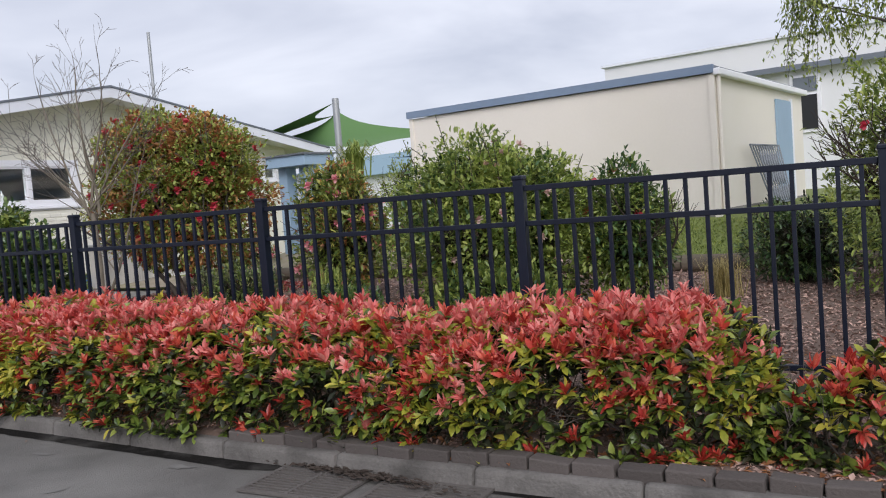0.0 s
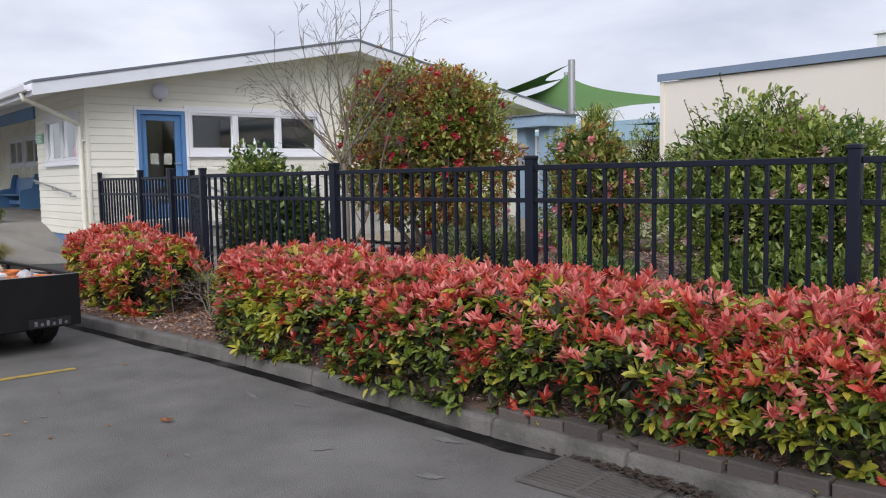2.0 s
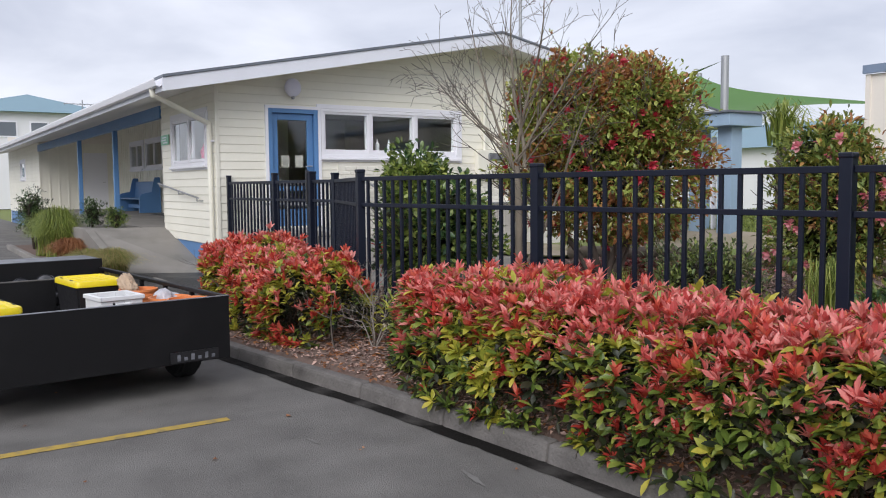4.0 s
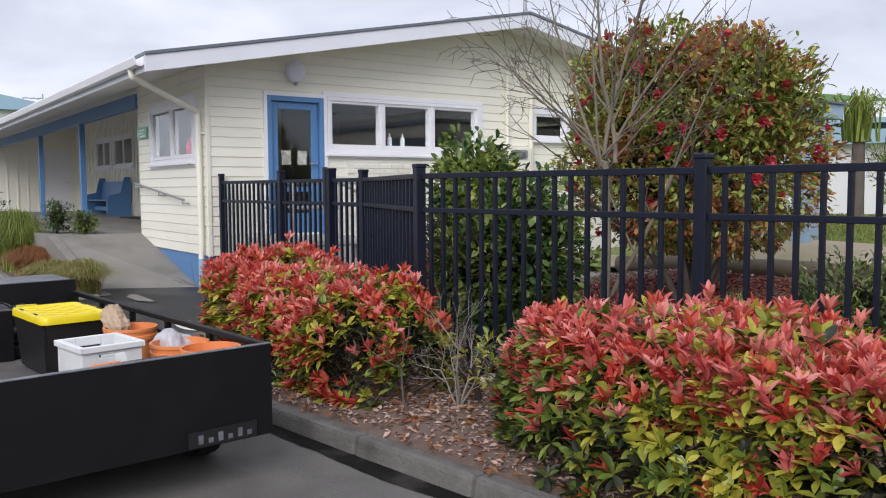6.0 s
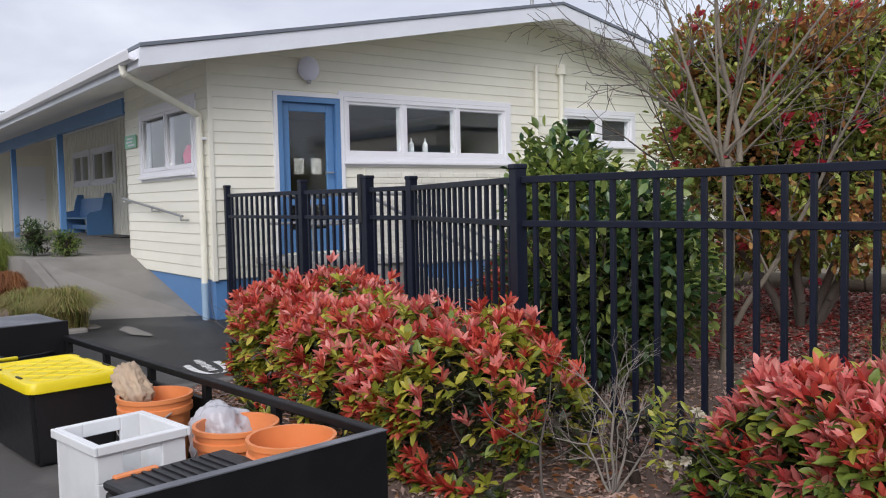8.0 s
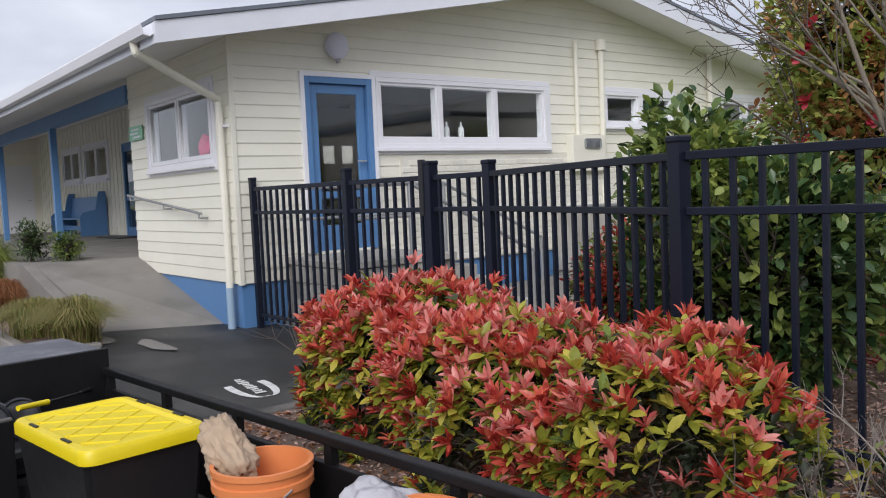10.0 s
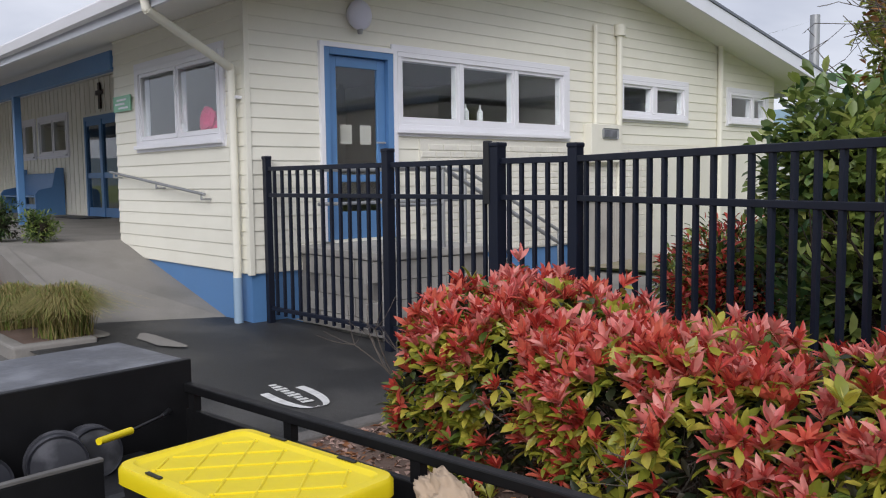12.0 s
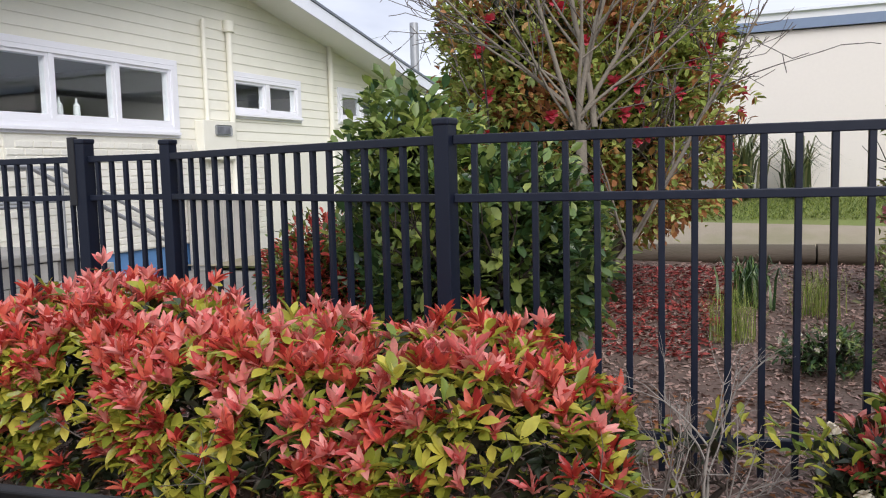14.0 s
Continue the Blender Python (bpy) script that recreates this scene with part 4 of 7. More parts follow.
bd = thing("door_3", "blue double door with glass panels", "door", kind="structure")
bm = bmesh.new()
a, b, c, d = BDOOR
mid = (a + b) / 2
for p, q, r, s in ((a, a + 0.09, c, d), (b - 0.09, b, c, d), (a + 0.09, b - 0.09, d - 0.09, d), (mid - 0.07, mid + 0.07, c, d - 0.09)):
    add_box(bm, p, q, VY - 0.02, VY + 0.08, r, s)
for p, q in ((a + 0.09, mid - 0.07), (mid + 0.07, b - 0.09)):
    for r, s in ((c, c + 0.2), (c + 0.85, c + 0.97), (d - 0.2, d - 0.09)):
        add_box(bm, p, q, VY, VY + 0.06, r, s)
frame_part = part("door_leaf", bm, BLUE, bd)
for p, q in ((a + 0.09, mid - 0.07), (mid + 0.07, b - 0.09)):
    for r, s in ((c + 0.2, c + 0.85), (c + 0.97, d - 0.2)):
        g = box_part("pane", (p, q, VY + 0.025, VY + 0.031, r, s), SMOKED, frame_part)
        g.visible_shadow = False
mat_thing = thing("door_mat", "dark bristle door mat on the verandah", "door mat")
box_part("pile", (-27.4, -25.8, 7.0, 7.65, VZ, VZ + 0.02), BLACK_PLASTIC, mat_thing, bevel=0.006)
bm = bmesh.new()
add_box(bm, -26.56, -26.44, VY - 0.05, VY - 0.02, 3.10, 3.66, bevel=0.005)
add_box(bm, -26.71, -26.29, VY - 0.049, VY - 0.021, 3.40, 3.50, bevel=0.005)
tagged(part("wall_cross", bm, WINE), "dark wooden cross above the blue doors", "cross")

# church pew on the verandah
pew = thing("pew", "blue painted wooden pew against the verandah wall", "bench", at=(-30.45, 7.44, VZ))
for x in (-1.45, 1.45):
    bm = bmesh.new()
    prof = [(-0.36, 0), (0.30, 0), (0.30, 1.12), (0.14, 1.12), (0.08, 0.95), (0.02, 0.66), (-0.28, 0.60), (-0.36, 0.50)]
    e = [[bm.verts.new((x + t, y, z)) for y, z in prof] for t in (-0.03, 0.03)]
    for i in range(len(prof)):
        k = (i + 1) % len(prof)
        bm.faces.new((e[0][i], e[0][k], e[1][k], e[1][i]))
    bm.faces.new(e[0])
    bm.faces.new(e[1])
    part("end_panel", bm, BLUE, pew)
box_part("seat", (-1.42, 1.42, -0.32, 0.12, 0.42, 0.46), BLUE, pew, bevel=0.008)
bm = bmesh.new()
add_box(bm, -1.42, 1.42, 0.10, 0.135, 0.44, 1.02, bevel=0.006)
bmesh.ops.transform(bm, matrix=Matrix.Rotation(radians(-7), 4, "X"), verts=bm.verts)
part("backrest", bm, BLUE, pew)
box_part("stretcher", (-1.42, 1.42, -0.05, -0.02, 0.12, 0.24), BLUE, pew)

# ramp up to the verandah
bm = bmesh.new()
v = [bm.verts.new(c) for c in ((V0 - 0.0, 3.80, VZ), (V0 - 0.0, SY + 0.004, VZ), (-16.05, SY + 0.004, 0.062), (-16.75, 3.95, 0.062), (V0, 3.80, -0.05), (V0, SY + 0.004, -0.05), (-16.05, SY + 0.004, -0.05), (-16.75, 3.95, -0.05))]
for f in ((0, 1, 2, 3), (4, 5, 6, 7), (0, 1, 5, 4), (1, 2, 6, 5), (2, 3, 7, 6), (3, 0, 4, 7)):
    bm.faces.new([v[i] for i in f])
structure("ramp", bm, CONCRETE, "smooth concrete ramp up to the verandah", "ramp")
bm = bmesh.new()
v = [bm.verts.new(c) for c in ((V0 - 1.6, 3.66, VZ + 0.01), (V0 + 0.1, 3.66, VZ + 0.01), (-16.9, 3.80, 0.20), (-16.9, 3.80, -0.05), (V0 - 1.6, 3.66, -0.05),
                               (V0 - 1.6, 3.80, VZ + 0.01), (V0 + 0.1, 3.80, VZ + 0.01), (-16.9, 3.94, 0.20), (-16.9, 3.94, -0.05), (V0 - 1.6, 3.80, -0.05))]
bm.faces.new(v[:5])
bm.faces.new(v[5:])
for i in range(5):
    k = (i + 1) % 5
    bm.faces.new((v[i], v[k], v[k + 5], v[i + 5]))
structure("ramp_kerb", bm, CONCRETE, "stained concrete upstand beside the ramp", "wall")
bm = bmesh.new()
add_box(bm, V0 - 5.5, V0, 3.80, 4.75, -0.02, VZ - 0.004)
structure("ramp_landing", bm, CONCRETE, "concrete landing at the ramp's head", "landing")

# ---- the fence ----
fence = thing("fence", "navy black tubular metal picket fence", "fence")
POSTS = [(-9.345, 4.633), (-6.97, 4.964), (-4.597, 5.311), (-2.232, 5.714), (0.13, 6.10), (2.48, 6.50)]
GATES = [(-15.42, 5.35), (-13.58, 5.42), (-12.35, 5.457), (-11.633, 5.464)]
TOP = 1.685


def picket_mesh(h0, h1, w):
    bm = bmesh.new()
    add_box(bm, -w / 2, w / 2, -w / 2, w / 2, h0, h1, bevel=0.003)
    return mesh_of("picket", bm, FENCE)


PICKET = picket_mesh(0.16, TOP - 0.07, 0.028)


def fence_post(parent, x, y, z0, top, turn, w=0.078):
    bm = bmesh.new()
    add_box(bm, -w / 2, w / 2, -w / 2, w / 2, z0, top - 0.012, bevel=0.005)
    ob = part("post", bm, FENCE, parent)
    ob.matrix_basis = pose(x, y, 0, 0, 0, turn)
    bm = bmesh.new()
    add_box(bm, -w / 2 - 0.006, w / 2 + 0.006, -w / 2 - 0.006, w / 2 + 0.006, top - 0.022, top + 0.012, bevel=0.009)
    part("cap", bm, FENCE, ob)


def fence_panel(parent, a, b, pickets, low=0.31, inset=0.04):
    p, q = Vector((*a, 0)), Vector((*b, 0))
    d = (q - p).normalized()
    length, turn = (q - p).length, math.degrees(math.atan2(d.y, d.x))
    m = pose(p.x, p.y, 0, 0, 0, turn)
    for z, h in ((TOP - 0.075, 0.042), (TOP - 0.335, 0.038), (low, 0.038)):
        bm = bmesh.new()
        add_box(bm, inset, length - inset, -0.019, 0.019, z - h / 2, z + h / 2, bevel=0.004)
        ob = part("rail", bm, FENCE, parent)
        ob.matrix_basis = m
    for i in range(1, pickets):
        ob = link_part("picket", PICKET, parent)
        ob.matrix_basis = m @ Matrix.Translation((length * i / pickets, 0, 0))
    return turn


for a, b in zip(POSTS, POSTS[1:]):
    t = fence_panel(fence, a, b, 18)
    fence_post(fence, *b, -0.1, TOP + 0.01, t)
t = fence_panel(fence, GATES[3], POSTS[0], 18)
fence_post(fence, *POSTS[0], -0.1, TOP + 0.01, t / 2)
fence_post(fence, *GATES[3], 0.0, TOP + 0.02, 0)
fence_post(fence, *GATES[0], 0.0, TOP + 0.04, 0, 0.065)
fence_post(fence, *GATES[1], 0.0, TOP + 0.05, 0)
fence_post(fence, *GATES[2], 0.0, TOP + 0.05, 0, 0.095)
fence_panel(fence, GATES[0], GATES[1], 14, low=0.22)
gate = thing("metal_gate", "navy black picket gate between two posts", "gate")
fence_panel(gate, GATES[1], GATES[2], 10, low=0.24, inset=0.055)
bm = bmesh.new()
add_box(bm, -12.44, -12.38, 5.40, 5.44, 1.30, 1.76, bevel=0.006)
part("latch", bm, BLACK_PLASTIC, gate, "black magnetic latch")
side_gate = thing("metal_gate", "narrow navy black picket gate leaf", "gate")
fence_panel(side_gate, GATES[2], GATES[3], 6, low=0.24, inset=0.05)


# ---- planting ----
def photinia(name, label, spine, seed, per_m2=235, red_top=0.85, redder=0.0, solo=0):
    """A clipped photinia hedge: red shoots on top, yellow-green and dark leaves below. spine: (x, y, half width, height) along it."""
    rng = np.random.default_rng(seed)
    hedge = thing(name, label, "hedge")
    sp = np.array(spine, float)
    seg = np.linalg.norm(np.diff(sp[:, :2], axis=0), axis=1)
    run = np.concatenate([[0], np.cumsum(seg)])
    total = run[-1]
    area = total * 2.5
    count = int(area * per_m2)
    s = rng.uniform(-0.0, 1.0, count) * total
    x, y, hw, h = (np.interp(s, run, sp[:, k]) for k in range(4))
    end = np.minimum(s, total - s)
    taper = np.sqrt(np.clip(1 - (1 - np.clip(end / 0.45, 0, 1)) ** 2, 0.05, 1))
    d = np.stack([np.gradient(np.interp(np.linspace(0, total, 200), run, sp[:, k])) for k in (0, 1)], 1)
    d = unit(d)
    di = d[np.clip((s / total * 199).astype(int), 0, 199)]
    nx, ny = -di[:, 1], di[:, 0]
    a = rng.uniform(-0.15, math.pi + 0.1, count)
    a = np.where(a > 2.2, np.where(rng.random(count) < 0.5, rng.uniform(-0.15, 1.6, count), a), a)
    ca, sa = np.cos(a), np.sin(a)
    sup = 0.55
    cx = -np.sign(ca) * np.abs(ca) ** sup * hw * (0.55 + 0.45 * taper)
    cz = np.sign(sa) * np.abs(sa) ** sup
    lump = np.array([noise.noise((px * 2.1, ca_ * 1.3 + seed, sa_ * 2.0)) for px, ca_, sa_ in zip(s, ca, sa)])
    inward = rng.uniform(0, 1, count) ** 2 * 0.10
    k = 1 + lump * 0.20 - inward
    base_z = 0.20
    px, py = x + nx * cx * k, y + ny * cx * k
    pz = base_z + np.maximum(cz, -0.06) * (h * (0.62 + 0.38 * taper) - base_z) * (1 + lump * 0.13) - inward * 0.6 + np.where((sa > 0.8) & (rng.random(count) < 0.12), rng.uniform(0.02, 0.09, count), 0)
    normal = unit(np.stack([-nx * ca * 1.0, -ny * ca * 1.0, np.maximum(sa, 0.0) + 0.15], 1))
    pos = np.stack([px, py, np.maximum(pz, 0.16)], 1)
    axis = unit(normal * 0.75 + np.array((0, 0, 0.75)) + rng.normal(0, 0.28, (count, 3)))
    clump = np.array([noise.noise((p[0] * 1.6 + 7, p[1] * 1.6, p[2] * 2.2)) for p in pos])
    patch = np.array([noise.noise((p[0] * 0.55 + 3, 0.4, 1.0)) for p in pos])
    rel = (pos[:, 2] - 0.2) / 0.7
    p_red = np.clip(0.29 + redder + 0.85 * (rel - 0.30) * red_top + 0.60 * clump, 0.08, 0.96)
    red = rng.random(count) < p_red
    gap = np.array([noise.noise((p[0] * 3.4 + 11, p[1] * 3.4, p[2] * 3.0 + seed)) for p in pos])
    live = (gap > (-0.09 if redder > 0 else -0.24)) | (rel > 0.85) | (rng.random(count) < 0.12)
    alone = np.zeros(count, bool)
    alone[np.flatnonzero(red & live & (inward < 0.02) & (rel > 0.45))[:solo]] = True
    bases, ways, lens, wids, idx = [], [], [], [], []

    def ring(sel, leaves, lean0, lean1, l0, l1, ratio, choose, drop):
        m = sel.sum()
        if not m:
            return
        ax = np.repeat(axis[sel], leaves, 0)
        helper = unit(np.cross(ax, np.tile((0.3, 0.5, 0.8), (m * leaves, 1))))
        other = np.cross(ax, helper)
        ang = np.tile(np.arange(leaves) * 2.4, m) + np.repeat(rng.uniform(0, 6.3, m), leaves)
        lean = rng.uniform(lean0, lean1, m * leaves)
        way = ax * np.cos(lean)[:, None] + (helper * np.cos(ang)[:, None] + other * np.sin(ang)[:, None]) * np.sin(lean)[:, None]
        bases.append(np.repeat(pos[sel], leaves, 0) - ax * (drop * rng.uniform(0.2, 1.0, m * leaves))[:, None])
        ways.append(way)
        ln = rng.uniform(l0, l1, m * leaves)
        lens.append(ln)
        wids.append(ln * ratio * rng.uniform(0.85, 1.15, m * leaves))
        idx.append(choose(np.repeat(np.flatnonzero(sel), leaves)))
    # more pale leaves higher up: part young growth, part painted sky sheen
    coral = rng.random(count) < np.clip(0.10 + 0.75 * rel, 0.1, 0.9) * (0.62 if redder > 0 else 1.0)
    yellow = rng.random(count) < np.clip(0.26 - 1.6 * redder + 1.0 * patch + 0.55 * rel, 0.05, 0.85)
    ring(red & live & ~alone, 10, 0.18, 0.95, 0.056, 0.102, 0.36, lambda i: np.where(coral[i], 1, 0), 0.035)
    ring(red & live, 5, 1.05, 1.75, 0.062, 0.10, 0.50, lambda i: np.where(yellow[i], 2, 3), 0.10)
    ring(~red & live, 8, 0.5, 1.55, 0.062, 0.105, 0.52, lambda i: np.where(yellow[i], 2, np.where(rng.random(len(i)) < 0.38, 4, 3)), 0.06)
    b, wy, ln, wd, ix = (np.concatenate(v) for v in (bases, ways, lens, wids, idx))
    me = leaves_mesh("foliage", b, wy, ln, wd, [L_RED, L_PINK, L_YELLOW, L_GREEN, L_OLD_SHADE], ix, rng=rng)
    link_part("foliage", me, hedge, "red young shoots over green leaves", "stuff")
    # the outermost shoots, each its own piece
    if solo:
        shoots = []
        for k in range(6):
            n = 9
            ang, lean = np.arange(n) * 2.4 + k, rng.uniform(0.2, 0.95, n)
            wy_ = np.stack([np.cos(ang) * np.sin(lean), np.sin(ang) * np.sin(lean), np.cos(lean)], 1)
            ln_ = rng.uniform(0.07, 0.112, n)
            shoots.append(leaves_mesh("shoot", np.zeros((n, 3)) - wy_ * 0.01, wy_, ln_, ln_ * 0.36, [L_PINK if k % 2 else L_RED], np.zeros(n, int), rng=rng))
        for k, i in enumerate(np.flatnonzero(alone)):
            ob = link_part("shoot", shoots[k % 6], hedge)
            ob.matrix_basis = Matrix.Translation(Vector(pos[i])) @ Vector(axis[i]).to_track_quat("Z", "Y").to_matrix().to_4x4() @ Matrix.Rotation(k * 1.3, 4, "Z")
    # filler leaves deeper in, near-black to paint the hedge's inner shade
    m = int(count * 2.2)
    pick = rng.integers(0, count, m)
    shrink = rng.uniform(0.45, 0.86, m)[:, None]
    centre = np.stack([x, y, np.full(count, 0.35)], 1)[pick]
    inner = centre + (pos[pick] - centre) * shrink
    me = leaves_mesh("inner_foliage", inner, unit(pos[pick] - centre + (0, 0, -0.1)) + rng.normal(0, 0.7, (m, 3)), rng.uniform(0.06, 0.1, m), rng.uniform(0.03, 0.045, m), [L_OLD_SHADE], np.zeros(m, int), SMALL_LEAF, SMALL_FACES, rng)
    link_part("inner_foliage", me, hedge, "near-black filler leaves with inner shade in their colour", "stuff")
    segs = []
    for _ in range(int(total * 16)):
        t = rng.uniform(0.1, total - 0.1)
        bx, by, bw, bh = (float(np.interp(t, run, sp[:, k])) for k in range(4))
        root = (bx + rng.normal(0, 0.10), by + rng.normal(0, 0.12), 0.10)
        grow(rng, root, (rng.normal(0, 0.5), rng.normal(0, 0.6), 1.0), bh * 0.42, 0.009, 2, segs, 0.55, 0.2)
    branch_tubes("branchwork", segs, BARK, hedge, 5)
    return hedge


photinia("photinia_hedge", "clipped red-tipped photinia hedge by the gate", [(-11.5, 4.08, 0.42, 0.84), (-11.1, 4.12, 0.62, 0.97), (-10.65, 4.10, 0.64, 0.96), (-10.3, 4.04, 0.56, 0.82), (-9.6, 3.98, 0.54, 0.84), (-9.0, 3.98, 0.50, 0.82), (-8.42, 4.0, 0.38, 0.74)], 11, redder=0.13, solo=140)
photinia("photinia_hedge", "long clipped photinia hedge with coral shoots along the kerb", [(-7.75, 4.30, 0.22, 0.62), (-7.35, 4.26, 0.36, 0.82), (-6.9, 4.22, 0.54, 0.88), (-6.4, 4.20, 0.62, 0.90), (-5.2, 4.32, 0.66, 0.88), (-4.0, 4.45, 0.68, 0.86), (-2.8, 4.60, 0.70, 0.82), (-1.6, 4.80, 0.68, 0.85), (-0.8, 4.95, 0.62, 0.90), (-0.3, 5.05, 0.45, 0.78)], 12, redder=0.0, solo=160)
photinia("photinia_bush", "sparse young photinia bush at the hedge's end", [(-0.45, 4.70, 0.26, 0.36), (0.0, 4.85, 0.30, 0.55), (0.5, 5.0, 0.34, 0.72), (1.5, 5.15, 0.38, 0.72)], 13, per_m2=130, redder=0.12)


def shrub(name, label, category, at, radii, z0, seed, leaf, n, mats, weights, flowers=None, stems=4, bark=DARK_BARK, shaggy=0.28, fill=0.5, lift=0.2, ratio=0.46, cone=0.0, lobes=None, wands=0):
    """A bush: stems, and a crown of clumped leaves with an uneven outline. at: (x, y); z0: ground; radii with the crown's centre height last."""
    rng = np.random.default_rng(seed)
    rx, ry, rz, cz = radii
    bush = thing(name, label, category)
    centre = np.array((at[0], at[1], cz))
    clumps = n // 9
    d = unit(rng.normal(0, 1, (clumps, 3)))
    # each lobe: its offset, its radii and its share of the leaves
    lobe = np.array(lobes if lobes else [(0, 0, 0, rx, ry, rz, 1.0)], float)
    which = rng.choice(len(lobe), clumps, p=lobe[:, 6] / lobe[:, 6].sum())
    lump = np.array([noise.noise((q[0] * 2.2 + seed + w, q[1] * 2.2, q[2] * 2.2)) + 0.5 * noise.noise((q[0] * 5 + seed, q[1] * 5, q[2] * 5)) for q, w in zip(d, which)])
    rad = (1 - rng.uniform(0, 1, clumps) ** 2 * fill) * (1 + lump * shaggy)
    c = centre + lobe[which, :3] + d * lobe[which, 3:6] * rad[:, None]
    c[:, :2] = centre[:2] + (c[:, :2] - centre[:2]) * (1 - cone * d[:, 2:3])
    c[:, 2] = np.maximum(c[:, 2], z0 + 0.08)
    k = 9
    ax = np.repeat(unit(d * (1, 1, 0.8) + (0, 0, lift) + rng.normal(0, 0.3, (clumps, 3))), k, 0)
    way = unit(ax + rng.normal(0, 0.62, (clumps * k, 3)))
    base = np.repeat(c, k, 0) + rng.normal(0, leaf * 0.55, (clumps * k, 3))
    ln = leaf * rng.uniform(0.7, 1.2, clumps * k)
    tone = np.clip(np.array([noise.noise((q[0] * 1.9, q[1] * 1.9, q[2] * 1.9 + seed)) for q in c]) * 0.9 + rng.uniform(0, 1, clumps), 0, 0.999)
    cum = np.cumsum(weights) / np.sum(weights)
    ix = np.searchsorted(cum, np.repeat(tone, k) * 0.6 + rng.uniform(0, 0.4, clumps * k))
    me = leaves_mesh("crown", base, way, ln, ln * ratio * rng.uniform(0.87, 1.13, clumps * k), mats, np.clip(ix, 0, len(mats) - 1), BUSH_LEAF, BUSH_FACES, rng)
    link_part("crown", me, bush, "", "stuff")
    # filler leaves inside the crown, their dark colour standing in for shade
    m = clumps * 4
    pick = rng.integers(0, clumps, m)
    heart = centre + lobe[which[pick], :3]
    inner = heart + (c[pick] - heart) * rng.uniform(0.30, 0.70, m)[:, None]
    me = leaves_mesh("inner_crown", inner, rng.normal(0, 1, (m, 3)), leaf * rng.uniform(0.9, 1.4, m), leaf * rng.uniform(0.5, 0.8, m), [L_OLD_SHADE], np.zeros(m, int), SMALL_LEAF, SMALL_FACES, rng)
    link_part("inner_crown", me, bush, "near-black filler leaves with inner shade in their colour", "stuff")
    segs = []
    # long shoots that stand out over the crown, small-leaved
    if wands:
        top = np.argsort(-c[:, 2])[:max(clumps // 4, wands)]
        leaf_b, leaf_w = [], []
        for i in rng.choice(top, wands, replace=False):
            tip = c[i] + np.array((rng.normal(0, 0.10), rng.normal(0, 0.10), rng.uniform(0.14, 0.42)))
            segs.append((c[i], tip, 0.005, 0.003))
            for f in rng.uniform(0.1, 1.0, 12):
                leaf_b.append(c[i] + (tip - c[i]) * f)
                leaf_w.append((rng.normal(0, 0.8), rng.normal(0, 0.8), 0.5))
        k2 = len(leaf_b)
        ln2 = leaf * rng.uniform(0.45, 0.85, k2)
        link_part("shoot_leaves", leaves_mesh("shoot_leaves", np.array(leaf_b), np.array(leaf_w), ln2, ln2 * 0.5, mats, rng.integers(0, len(mats), k2), BUSH_LEAF, BUSH_FACES, rng), bush, "leaves on long shoots", "stuff")
    for i in range(stems):
        t = rng.uniform(0, 6.28)
        grow(rng, (at[0] + 0.12 * rx * math.cos(t), at[1] + 0.12 * ry * math.sin(t), z0 - 0.05), (0.5 * math.cos(t) * rx, 0.5 * math.sin(t) * ry, rz + 0.3), (cz + rz * 0.4 - z0) * 0.5, 0.03 + 0.012 * rz, 3, segs, 0.45, 0.2)
    branch_tubes("stem_mass", segs, bark, bush, 6)
    if flowers:
        many, size, petal, facing = flowers
        fd = unit(rng.normal(0, 1, (many * 3, 3)) + facing)[:many]
        fl = np.array([noise.noise((q[0] * 2.2 + seed, q[1] * 2.2, q[2] * 2.2)) for q in fd])
        fw = rng.choice(len(lobe), many, p=lobe[:, 6] / lobe[:, 6].sum())
        fc = centre + lobe[fw, :3] + fd * lobe[fw, 3:6] * (1.0 + fl * shaggy * 0.9)[:, None]
        fc[:, :2] = centre[:2] + (fc[:, :2] - centre[:2]) * (1 - cone * fd[:, 2:3])
        fc[:, 2] = np.maximum(fc[:, 2], z0 + 0.2)
        petals = 9
        for i in range(many):
            h = unit(np.cross(fd[i], (0.2, 0.3, 0.9)))
            o = np.cross(fd[i], h)
            ang = np.arange(petals) * 2.4
            lean = np.linspace(0.35, 1.35, petals)[:, None]
            wy = fd[i] * np.cos(lean) + (h * np.cos(ang)[:, None] + o * np.sin(ang)[:, None]) * np.sin(lean)
            me = leaves_mesh("flower", np.tile(fc[i], (petals, 1)), wy, np.full(petals, size) * rng.uniform(0.8, 1.15), np.full(petals, size * 0.85), [petal], np.zeros(petals, int), LEAF, LEAF_FACES, rng)
            link_part("flower", me, bush)
    return bush


shrub("camellia", "tall round camellia with red blooms and rusty leaves", "shrub", (-9.65, 8.30), (1.30, 1.30, 1.1, 1.95), 0.33, 21, 0.082, 36000, [L_CAM, L_LIME, L_CAM_RUST], (0.34, 0.28, 0.38), (80, 0.078, P_RED, (0.25, -0.8, 0.35)), 6, BARK, shaggy=0.24, wands=16, ratio=0.60,
      lobes=[(0, 0, -0.22, 1.34, 1.34, 0.92, 0.48), (-0.30, -0.25, 0.52, 0.82, 0.82, 0.72, 0.26), (0.50, 0.05, 0.42, 0.76, 0.76, 0.66, 0.24), (0.1, 0.3, 0.75, 0.5, 0.5, 0.48, 0.06)])
